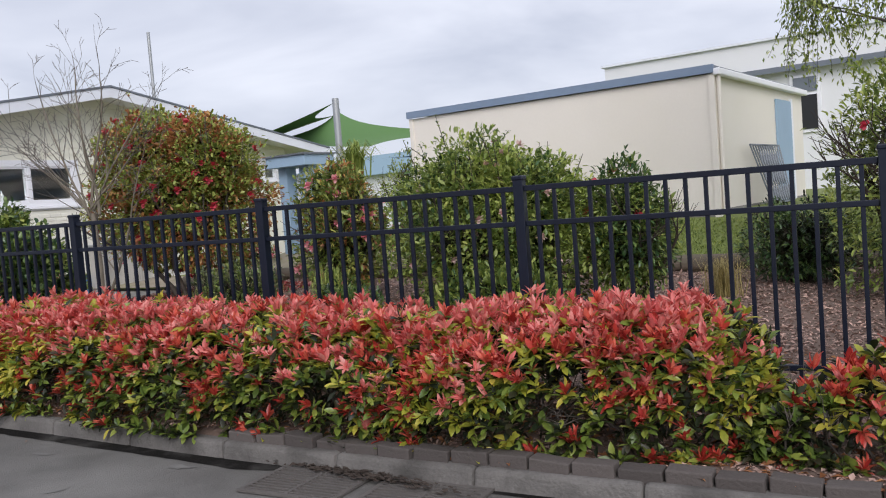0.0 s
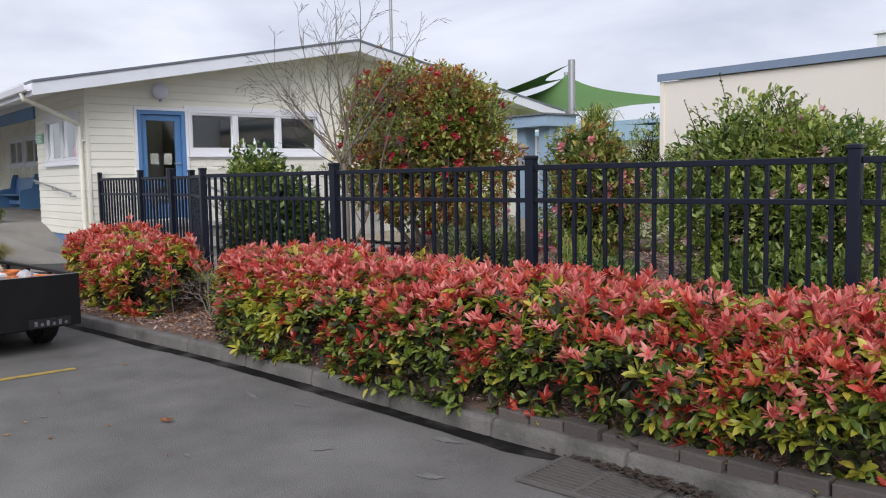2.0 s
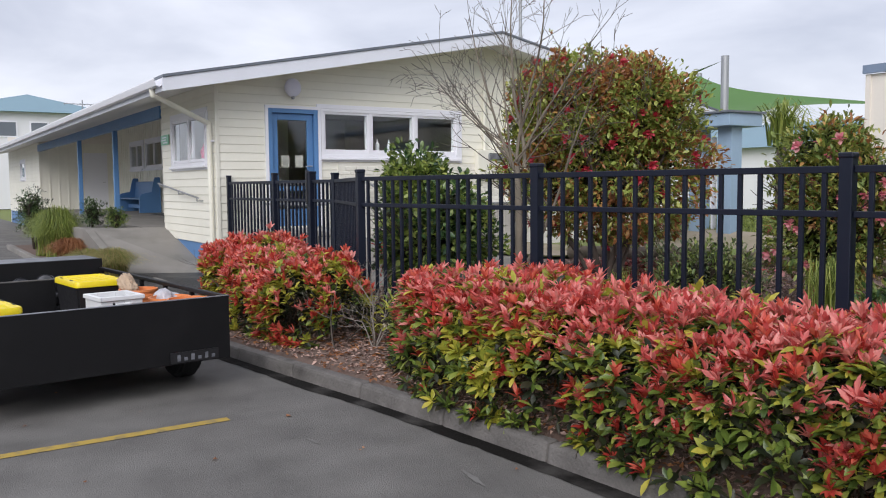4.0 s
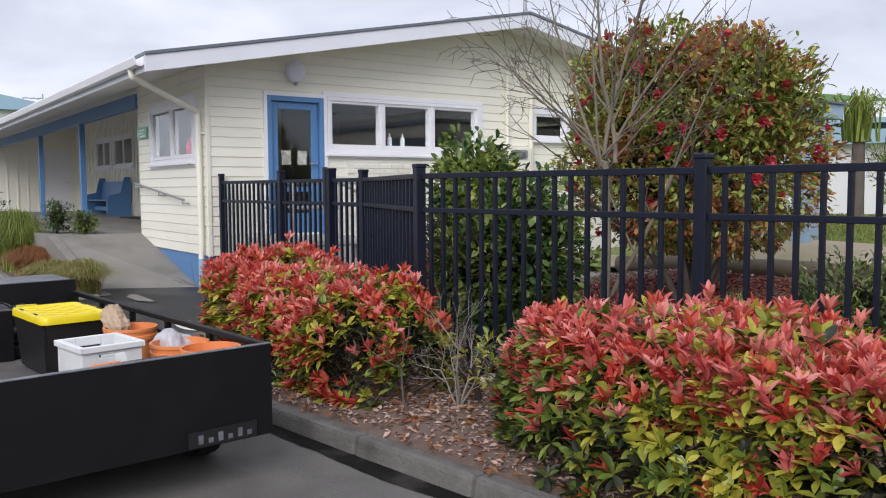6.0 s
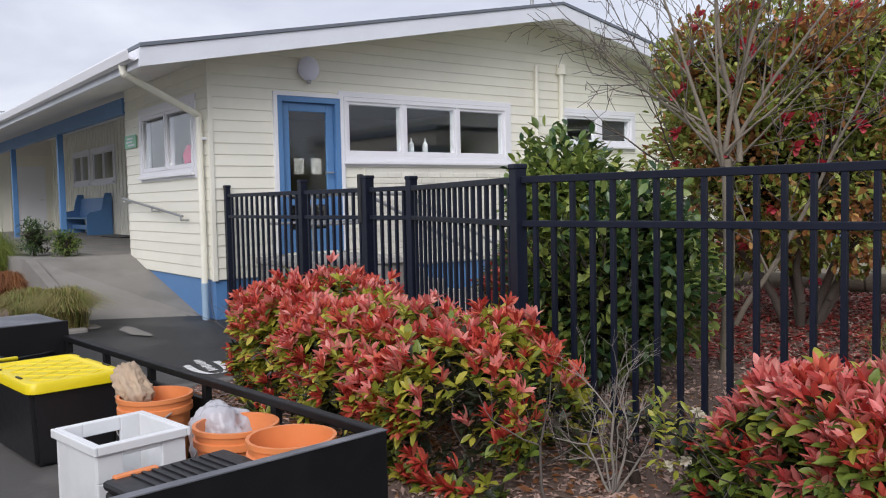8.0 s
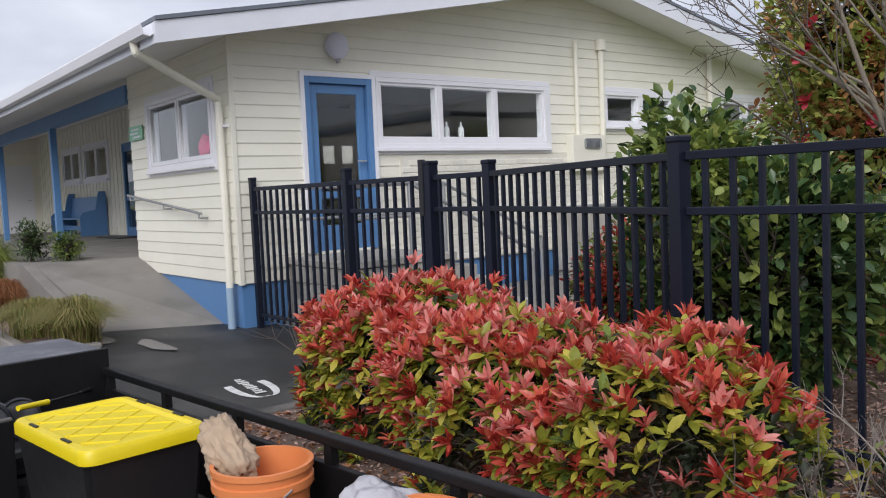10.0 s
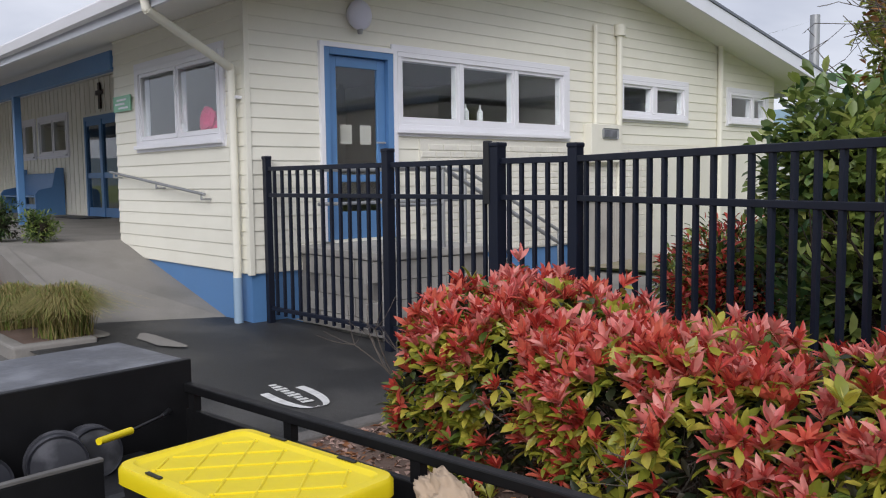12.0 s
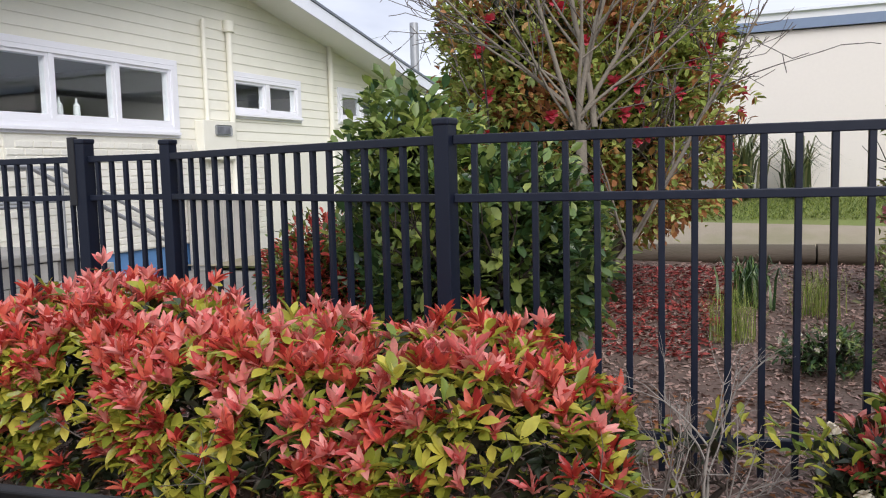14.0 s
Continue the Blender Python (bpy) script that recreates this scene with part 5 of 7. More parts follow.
shrub("camellia", "dark glossy green camellia bush behind the fence corner", "shrub", (-9.62, 5.68), (0.72, 0.55, 0.72, 0.95), 0.2, 22, 0.092, 9000, [L_DEEP, L_MID, L_LIME], (0.50, 0.28, 0.22), None, 5, ratio=0.66,
      lobes=[(0, 0, -0.08, 0.76, 0.55, 0.62, 0.62), (-0.40, 0.0, 0.52, 0.38, 0.36, 0.50, 0.26), (0.30, 0.05, 0.30, 0.36, 0.36, 0.36, 0.08)])
shrub("photinia_bush", "dense red-tipped bush behind the fence", "shrub", (-10.95, 6.35), (0.50, 0.55, 0.42, 0.72), 0.15, 23, 0.07, 6500, [L_OLD_SHADE, L_GREEN, L_RED], (0.22, 0.28, 0.50), None, 4)
shrub("rhododendron", "upright rhododendron with pink flowers", "shrub", (-6.62, 8.5), (0.62, 0.62, 0.86, 1.22), 0.3, 24, 0.085, 10000, [L_MID, L_CAM, L_CAM_RUST], (0.4, 0.35, 0.25), (42, 0.075, P_PINK, (0.1, -0.7, 0.0)), 5,
      lobes=[(0, 0, -0.05, 0.60, 0.60, 0.80, 0.6), (-0.12, 0, 0.55, 0.42, 0.42, 0.38, 0.25), (0.25, -0.1, 0.30, 0.38, 0.38, 0.4, 0.15)])
shrub("viburnum", "broad bushy shrub with faded pink flower heads", "shrub", (-3.95, 8.0), (1.15, 1.05, 0.98, 1.18), 0.3, 25, 0.075, 30000, [L_DEEP, L_MID, L_LIME], (0.16, 0.36, 0.48), (44, 0.06, P_PALE, (0.0, -0.7, 0.5)), 7, shaggy=0.26, lift=0.3, wands=34, ratio=0.54,
      lobes=[(0, 0, -0.10, 1.18, 1.05, 0.85, 0.5), (-0.20, 0, 0.40, 0.80, 0.75, 0.62, 0.28), (0.45, -0.1, 0.25, 0.66, 0.62, 0.55, 0.22)])
shrub("camellia", "small green camellia with a few red flowers", "shrub", (-2.55, 8.3), (0.46, 0.45, 0.66, 1.12), 0.3, 26, 0.075, 7000, [L_DEEP, L_MID, L_LIME], (0.45, 0.35, 0.20), (7, 0.07, P_RED, (0.1, -0.6, 0.7)), 4)
shrub("low_shrub", "low leafy green shrub in the bed", "shrub", (-3.3, 7.0), (0.75, 0.35, 0.30, 0.55), 0.2, 27, 0.09, 3200, [L_MID, L_LIME, L_DEEP], (0.5, 0.2, 0.3), None, 4, lift=0.9)
shrub("low_shrub", "low green shrub at the fence's foot", "shrub", (-4.9, 6.6), (0.45, 0.35, 0.30, 0.45), 0.2, 28, 0.08, 1800, [L_MID, L_DEEP], (0.5, 0.5), None, 3, lift=0.9)
shrub("round_shrub", "round dark shrub on the lawn's edge", "shrub", (-1.35, 10.3), (0.62, 0.5, 0.5, 0.78), 0.4, 29, 0.07, 4200, [L_DEEP, L_OLD_SHADE], (0.7, 0.3), None, 4)
shrub("tall_shrub", "tall fresh green shrub beside the lawn", "shrub", (0.05, 9.4), (0.92, 0.8, 1.15, 1.45), 0.35, 30, 0.075, 10000, [L_DEEP, L_MID, L_LIME], (0.15, 0.35, 0.5), (1, 0.06, P_RED, (-0.5, -0.6, 0.2)), 5, shaggy=0.4)
shrub("heath_bush", "grey-green feathery bush behind the fence", "shrub", (-6.9, 6.9), (0.55, 0.5, 0.42, 0.62), 0.2, 31, 0.06, 3600, [L_FLAX, L_MID], (0.6, 0.4), None, 4, lift=1.4)
shrub("daisy_bush", "small white-flowered daisy clump", "shrub", (-7.75, 6.55), (0.26, 0.22, 0.14, 0.32), 0.2, 32, 0.05, 700, [L_DEEP, L_MID], (0.6, 0.4), (12, 0.024, P_CREAM, (0, -0.2, 1.2)), 2)
shrub("pink_azalea", "low azalea in pink flower by the path", "shrub", (-11.9, 11.2), (1.0, 0.5, 0.3, 0.75), 0.4, 33, 0.06, 2600, [L_MID, L_CAM_RUST], (0.6, 0.4), (40, 0.06, P_PINK, (0.2, -0.5, 0.8)), 3)
shrub("lime_shrub", "soft lime-green shrub behind the shed corner", "shrub", (-10.2, 14.6), (0.6, 0.6, 0.9, 1.7), 0.8, 34, 0.08, 3000, [L_LIME, L_MID], (0.6, 0.4), None, 4, lift=1.0)
shrub("rose_bush", "dark-leaved rose bush by the verandah", "shrub", (-19.9, 4.02), (0.32, 0.2, 0.24, VZ + 0.26), VZ, 35, 0.06, 900, [L_DEEP, L_OLD_SHADE], (0.6, 0.4), None, 2, shaggy=0.6)
shrub("rose_bush", "leafy rose bush by the verandah post", "shrub", (-19.35, 4.35), (0.24, 0.18, 0.18, VZ + 0.18), VZ, 36, 0.06, 900, [L_MID, L_DEEP], (0.6, 0.4), None, 2, shaggy=0.5)
shrub("rose_bush", "dark rose bush in the kerbside bed", "shrub", (-24.2, 3.45), (0.75, 0.30, 0.55, 0.95), 0.1, 37, 0.07, 2600, [L_DEEP, L_OLD_SHADE], (0.6, 0.4), None, 2, shaggy=0.6)

# leafless tree with several upright stems
rng = np.random.default_rng(51)
bare = thing("bare_tree", "leafless young tree with upright lichened stems", "tree")
segs = []
B0 = np.array((-9.21, 6.54, 0.2))
fork = B0 + (0.02, -0.02, 1.55)
segs.append((B0, B0 + (0.03, 0.0, 0.9), 0.048, 0.040))
segs.append((B0 + (0.03, 0.0, 0.9), fork, 0.040, 0.036))


def twiggy(start, way, length, radius, depth, out):
    """A slender limb with finer side twigs all along it, each rising a little."""
    steps = max(4, int(length / 0.11))
    p, d = np.array(start, float), unit(np.array(way, float))
    for k in range(steps):
        d = unit(d + rng.normal(0, 0.055, 3) + (0, 0, 0.015))
        q = p + d * length / steps
        r, r2 = radius * (1 - 0.85 * k / steps), radius * (1 - 0.85 * (k + 1) / steps)
        out.append((p, q, r, r2))
        p = q
        if depth > 0 and k >= 1 and rng.random() < (0.60 if depth > 1 else 0.42):
            side = unit(np.cross(d, rng.normal(0, 1, 3)))
            a = rng.uniform(0.45, 0.95)
            twiggy(p, d * math.cos(a) + side * math.sin(a) + (0, 0, 0.12), length * (1 - 0.7 * k / steps) * rng.uniform(0.28, 0.55) + 0.06, max(r2 * 0.6, 0.0022), depth - 1, out)


twiggy(B0 + (0.05, 0.05, 0.35), (0.55, 0.12, 1.0), 2.3, 0.022, 3, segs)
for wx, wy, ln, r in ((-0.34, -0.24, 1.95, 0.019), (-0.10, 0.10, 2.15, 0.023), (0.18, 0.12, 2.1, 0.020), (0.48, 0.28, 1.95, 0.017), (-0.95, -0.55, 1.95, 0.012), (0.05, -0.3, 1.8, 0.014), (0.95, 0.35, 1.75, 0.012), (-0.75, -0.1, 1.95, 0.012), (-0.5, -0.6, 1.8, 0.010), (1.2, -0.1, 1.7, 0.010)):
    twiggy(fork + rng.normal(0, 0.04, 3), (wx, wy, 1.0), ln, r, 3, segs)
main = [q for q in segs if q[2] > 0.006]
branch_tubes("trunk", main, LICHEN_BARK, bare, 8)
branch_tubes("twig_mass", [(a, b, max(r, 0.0027), max(q, 0.0021)) for a, b, r, q in segs if r <= 0.006], BARK, bare, 4)

# hanging-branched tree over the lawn's right
rng = np.random.default_rng(52)
tree = thing("weeping_tree", "birch-like tree with hanging leafy branches", "tree")
segs = []
T0 = np.array((1.0, 10.6, 0.4))
segs.append((T0, T0 + (-0.05, -0.1, 1.9), 0.13, 0.10))
for wx, wy, wz in ((-0.9, -0.6, 0.9), (-0.4, -0.8, 1.0), (0.6, 0.2, 1.0), (0.1, 0.6, 1.1), (-0.9, 0.1, 0.6)):
    grow(rng, T0 + (-0.05, -0.1, 1.9), (wx, wy, wz), 1.5, 0.06, 3, segs, 0.45, 0.1)
tips = np.array([b for a, b, r, q in segs if r < 0.03])
branch_tubes("trunk", segs, BARK, tree, 6)
strands = tips[rng.integers(0, len(tips), 900)]
hang = rng.uniform(0.2, 0.95, 900)
leaf_b, leaf_w, thread = [], [], []
for p, h in zip(strands, hang):
    drift = rng.normal(0, 0.18, 2)
    q = p + (drift[0], drift[1], -h)
    thread.append((p, q, 0.003, 0.002))
    for f in rng.uniform(0, 1, 26):
        leaf_b.append(p + (q - p) * f + rng.normal(0, 0.03, 3))
        leaf_w.append((rng.normal(0, 0.6), rng.normal(0, 0.6), -0.7))
leaf_b, leaf_w = np.array(leaf_b), np.array(leaf_w)
m = len(leaf_b)
link_part("crown", leaves_mesh("crown", leaf_b, leaf_w, rng.uniform(0.05, 0.085, m), rng.uniform(0.024, 0.038, m), [L_MID, L_LIME, L_LIME], rng.integers(0, 3, m), SMALL_LEAF, SMALL_FACES, rng), tree, "", "stuff")
branch_tubes("twig_mass", thread, DARK_BARK, tree, 4)


def blades(name, label, category, x, y, z, count, height, spread, width, mats, seed, parent_group=""):
    """A clump of arching blades."""
    rng = np.random.default_rng(seed)
    clump = thing(name, label, category, parent_group)
    a = rng.uniform(0, 6.283, count)
    out = rng.uniform(0.15, 1.0, count) * spread
    h = height * rng.uniform(0.65, 1.1, count)
    root = np.stack([x + rng.normal(0, 0.08, count), y + rng.normal(0, 0.08, count), np.full(count, z)], 1)
    rad = np.stack([np.cos(a), np.sin(a), np.zeros(count)], 1)
    tan = np.stack([-np.sin(a), np.cos(a), np.zeros(count)], 1)
    rows = []
    for f, rise in ((0, 0), (0.35, 0.62), (0.68, 0.95), (1.0, 0.82)):
        mid = root + rad * (out * f ** 1.6)[:, None] + np.array((0, 0, 1.0)) * (h * rise * (1 - 0.35 * out / max(spread, 0.01) * f))[:, None]
        wid = width * (1 - f * 0.85)
        rows.append((mid - tan * wid, mid + tan * wid))
    v = np.stack([q for row in rows for q in row], 1)
    quads = np.array([(0, 1, 3, 2), (2, 3, 5, 4), (4, 5, 7, 6)])
    f = quads[None] + (np.arange(count) * 8)[:, None, None]
    ix = np.repeat(rng.integers(0, len(mats), count), 3)
    link_part("blade_mass", raw_mesh("blade_mass", v.reshape(-1, 3), f.reshape(-1, 4), mats, ix), clump, "", "stuff")
    return clump


blades("tussock", "straw-coloured tussock grass beside the ramp", "grass clump", -16.15, 3.60, 0.08, 2600, 0.52, 0.66, 0.005, [L_TUSSOCK, L_TUSSOCK, L_GRASS], 61)
blades("tussock", "straw-coloured tussock grass in the kerbside bed", "grass clump", -17.0, 3.38, 0.08, 2600, 0.46, 0.62, 0.005, [L_TUSSOCK, L_TUSSOCK, L_GRASS], 62)
blades("tussock", "rust-brown tussock grass in the kerbside bed", "grass clump", -19.1, 3.45, 0.08, 2400, 0.55, 0.62, 0.006, [L_RUST], 63)
blades("tussock", "tall green tussock grass in the kerbside bed", "grass clump", -20.4, 3.46, 0.08, 2600, 1.15, 0.70, 0.007, [L_GRASS, L_GRASS, L_LIME], 64)
blades("tussock", "green tussock grass further along the bed", "grass clump", -21.8, 3.46, 0.08, 2000, 1.05, 0.70, 0.007, [L_GRASS, L_GRASS, L_LIME], 60)
blades("flax", "upright flax plant against the shed wall", "flax", -8.55, 12.9, 1.0, 80, 1.0, 0.85, 0.020, [L_FLAX], 65)
blades("flax", "upright flax plant against the shed wall", "flax", -7.9, 12.95, 1.0, 60, 0.85, 0.8, 0.018, [L_FLAX], 66)
blades("iris_clump", "strappy green iris leaves in the bed", "iris", -8.25, 8.3, 0.30, 80, 0.46, 0.34, 0.013, [L_DEEP], 67)
blades("grass_tuft", "feathery yellow-green grass tuft in the bed", "grass clump", -8.3, 7.2, 0.24, 150, 0.42, 0.26, 0.0026, [L_LIME, L_GRASS], 68)
blades("grass_tuft", "feathery yellow-green grass tuft in the bed", "grass clump", -7.75, 8.1, 0.26, 150, 0.42, 0.26, 0.0026, [L_LIME, L_GRASS], 69)
blades("grass_tuft", "pale green tuft near the rhododendron", "grass clump", -6.1, 7.6, 0.24, 300, 0.7, 0.28, 0.006, [L_LIME, L_GRASS], 70)
blades("grass_tuft", "dry straw tuft by the log edging", "grass clump", -1.9, 9.3, 0.3, 260, 0.5, 0.35, 0.004, [L_TUSSOCK], 71)
palm = blades("cabbage_palm", "spiky cabbage palm head behind the garden", "palm", -10.4, 13.1, 2.15, 160, 0.85, 0.75, 0.02, [L_LIME, L_GRASS], 72)
branch_tubes("trunk", [((-10.4, 13.1, 0.6), (-10.4, 13.1, 1.5), 0.11, 0.10), ((-10.4, 13.1, 1.5), (-10.4, 13.1, 2.2), 0.10, 0.09)], BARK, palm, 8)

# dead twiggy shrub in the gap between the hedges
rng = np.random.default_rng(53)
dead = thing("dead_shrub", "bare grey dead shrub in the mulch", "shrub")
segs = []
for wx, wy, ln, r in ((0.1, 0.05, 0.40, 0.009), (-0.35, 0.1, 0.27, 0.007), (0.45, -0.15, 0.27, 0.007), (0.15, 0.5, 0.28, 0.009), (-0.7, -0.4, 0.28, 0.008), (0.8, 0.2, 0.26, 0.008)):
    grow(rng, (-8.2, 4.15, 0.10), (wx, wy, 1.0), ln, r, 3, segs, 0.5, 0.15, (2, 3), 0.66)
branch_tubes("twig_mass", segs, DEAD_TWIG, dead, 5)
shrub("photinia_sprig", "stray yellow-green photinia sprig", "shrub", (-8.22, 4.35), (0.18, 0.12, 0.14, 0.40), 0.12, 38, 0.075, 54, [L_YELLOW, L_LIME], (0.7, 0.3), None, 2)
shrub("photinia_sprig", "spent cream blossom heads among leaves", "shrub", (-7.74, 4.16), (0.16, 0.14, 0.16, 0.42), 0.12, 39, 0.07, 120, [L_YELLOW, L_GREEN], (0.6, 0.4), (7, 0.035, P_CREAM, (0.0, -0.5, 0.6)), 2)


# litter: bark chips and fallen petals
def litter(name, label, mat, count, area, size, seed, extra=0.0):
    rng = np.random.default_rng(seed)
    x0, x1, lo, hi = area
    xs = rng.uniform(x0, x1, count)
    f = rng.random(count)
    ys = np.array([lo(x) for x in xs]) * (1 - f) + np.array([hi(x) for x in xs]) * f
    zs = np.array([garden_z(x, y) + 0.03 * noise.noise((x * 1.7, y * 1.7, 0.3)) for x, y in zip(xs, ys)]) + 0.006 + extra
    way = np.stack([rng.normal(0, 1, count), rng.normal(0, 1, count), rng.normal(0, 0.2, count)], 1)
    ln = size * rng.uniform(0.5, 1.4, count)
    me = leaves_mesh(name, np.stack([xs, ys, zs], 1), way, ln, ln * rng.uniform(0.3, 0.7, count), [mat], np.zeros(count, int), SMALL_LEAF, SMALL_FACES, rng)
    return tagged(new(name, me), label, "litter", "", "stuff")


litter("bark_chips", "scattered brown bark chips on the bed", BARK_CHIP, 80000, (-11.7, 2.5, lambda x: kerb_y(x) + 0.16, lambda x: log_y(x) - 0.1), 0.046, 81)
litter("dry_leaves", "curled dry leaves under the hedge", L_RUST, 5000, (-11.7, 1.5, lambda x: kerb_y(x) + 0.10, lambda x: fence_y(x) + 1.2), 0.06, 82, 0.008)
litter("fallen_petals", "fallen red petals under the camellia", RED_LITTER, 7000, (-11.0, -8.4, lambda x: 6.7, lambda x: 10.1), 0.055, 83, 0.01)

# short grass standing on the lawn
rng = np.random.default_rng(84)
m = 30000
gx, gf = rng.uniform(-11.0, 1.5, m), rng.random(m)
gy = np.array([log_y(x) + (1.35 if x < -6.2 else 0.12) for x in gx]) * (1 - gf) + 13.3 * gf
gz = np.array([garden_z(x, y) for x, y in zip(gx, gy)]) + 0.008
way = np.stack([rng.normal(0, 0.5, m), rng.normal(0, 0.5, m), np.ones(m)], 1)
me = leaves_mesh("grass", np.stack([gx, gy, gz], 1), way, rng.uniform(0.025, 0.065, m), rng.uniform(0.005, 0.011, m), [L_GRASS, L_MID, L_LIME], rng.integers(0, 3, m), SMALL_LEAF, SMALL_FACES, rng)
tagged(new("grass", me), "short green grass blades on the lawn", "grass", "", "stuff")

# log edging
log = thing("log_edging", "weathered round log edging along the path", "edging", kind="structure")
for i in range(6):
    a, b = -12.4 + i * 2.35, -12.4 + (i + 1) * 2.35 - 0.02
    bm = bmesh.new()
    za, zb = garden_z(a, log_y(a) - 0.06), garden_z(b, log_y(b) - 0.06)
    add_cyl(bm, (a, log_y(a), za + 0.10), (b, log_y(b), zb + 0.10), 0.115, 0.105, 14)
    part("log", bm, LOG, log, smooth=True)


# ---- the trailer and its load ----
TR = Matrix.Translation((-8.045, 2.775, 0)) @ Matrix.Rotation(math.atan2(-0.101, -0.995), 4, "Z")
trailer = thing("trailer", "black box trailer with a tail-board and mesh rails", "trailer")
trailer.matrix_basis = TR
# along +x to the drawbar; the right side lies at y = 0, the left at y = TW
TL, TW, TF, TS = 3.12, 1.75, 0.30, 0.715
box_part("deck", (0.0, TL, 0.0, TW, TF - 0.05, TF), TRAY, trailer)
box_part("tailboard", (-0.03, 0.0, -0.02, TW + 0.02, TF - 0.06, TS), TRAILER, trailer, bevel=0.004)
box_part("tailboard_edge", (-0.034, 0.004, -0.02, TW + 0.02, TS, TS + 0.004), LOCKER, trailer, "scuffed top edge")
for y0, y1 in ((-0.03, 0.0), (TW, TW + 0.03)):
    box_part("side_panel", (0.0, TL, y0, y1, TF - 0.06, TS - 0.10), TRAILER, trailer, bevel=0.004)
    box_part("side_rail", (0.0, TL, y0 - 0.006, y1 + 0.006, TS - 0.035, TS), TRAILER, trailer, bevel=0.006)
    for i in range(6):
        x = 0.06 + i * (TL - 0.15) / 5
        box_part("upright", (x, x + 0.04, y0, y1, TS - 0.10, TS - 0.035), TRAILER, trailer)
box_part("headboard", (TL - 0.03, TL, -0.03, TW + 0.03, TF - 0.06, TS + 0.09), TRAILER, trailer, bevel=0.004)
box_part("tool_box", (TL + 0.002, TL + 0.5, 0.0, TW, TF, TS + 0.07), TRAILER, trailer, "flat-topped black front locker", bevel=0.01)
box_part("tool_box_lid", (TL + 0.004, TL + 0.51, -0.01, TW + 0.01, TS + 0.072, TS + 0.092), LOCKER, trailer, bevel=0.006)
for x in (0.3, 1.1, 1.9, 2.7):
    box_part("cross_member", (x, x + 0.05, 0.05, TW - 0.05, TF - 0.12, TF - 0.05), TRAILER, trailer)
box_part("drawbar", (TL, TL + 1.1, TW / 2 - 0.04, TW / 2 + 0.04, 0.2, 0.28), TRAILER, trailer)
for y in (0.115, TW - 0.115):
    bm = bmesh.new()
    add_cyl(bm, (0.62, y - 0.09, 0.27), (0.62, y + 0.09, 0.27), 0.27, sides=28)
    bmesh.ops.bevel(bm, geom=[e for e in bm.edges if abs(e.verts[0].co.y - e.verts[1].co.y) < 0.001], offset=0.03, segments=3, affect="EDGES")
    wheel = part("wheel", bm, RUBBER_AND_PIT, trailer, "black rubber tyre", smooth=True)
    bm = bmesh.new()
    add_cyl(bm, (0.62, y - 0.095, 0.27), (0.62, y + 0.095, 0.27), 0.15, sides=20)
    part("rim", bm, GALV, wheel, smooth=True)
box_part("number_plate", (-0.042, -0.034, 0.08, 0.45, TF - 0.05, TF + 0.03), BLACK_PLASTIC, trailer, "scuffed unreadable number plate")
for i in range(6):
    box_part("plate_bar", (-0.045, -0.042, 0.11 + i * 0.053, 0.135 + i * 0.053, TF - 0.035, TF - 0.01 + 0.02 * (i % 2)), LOCKER, trailer)


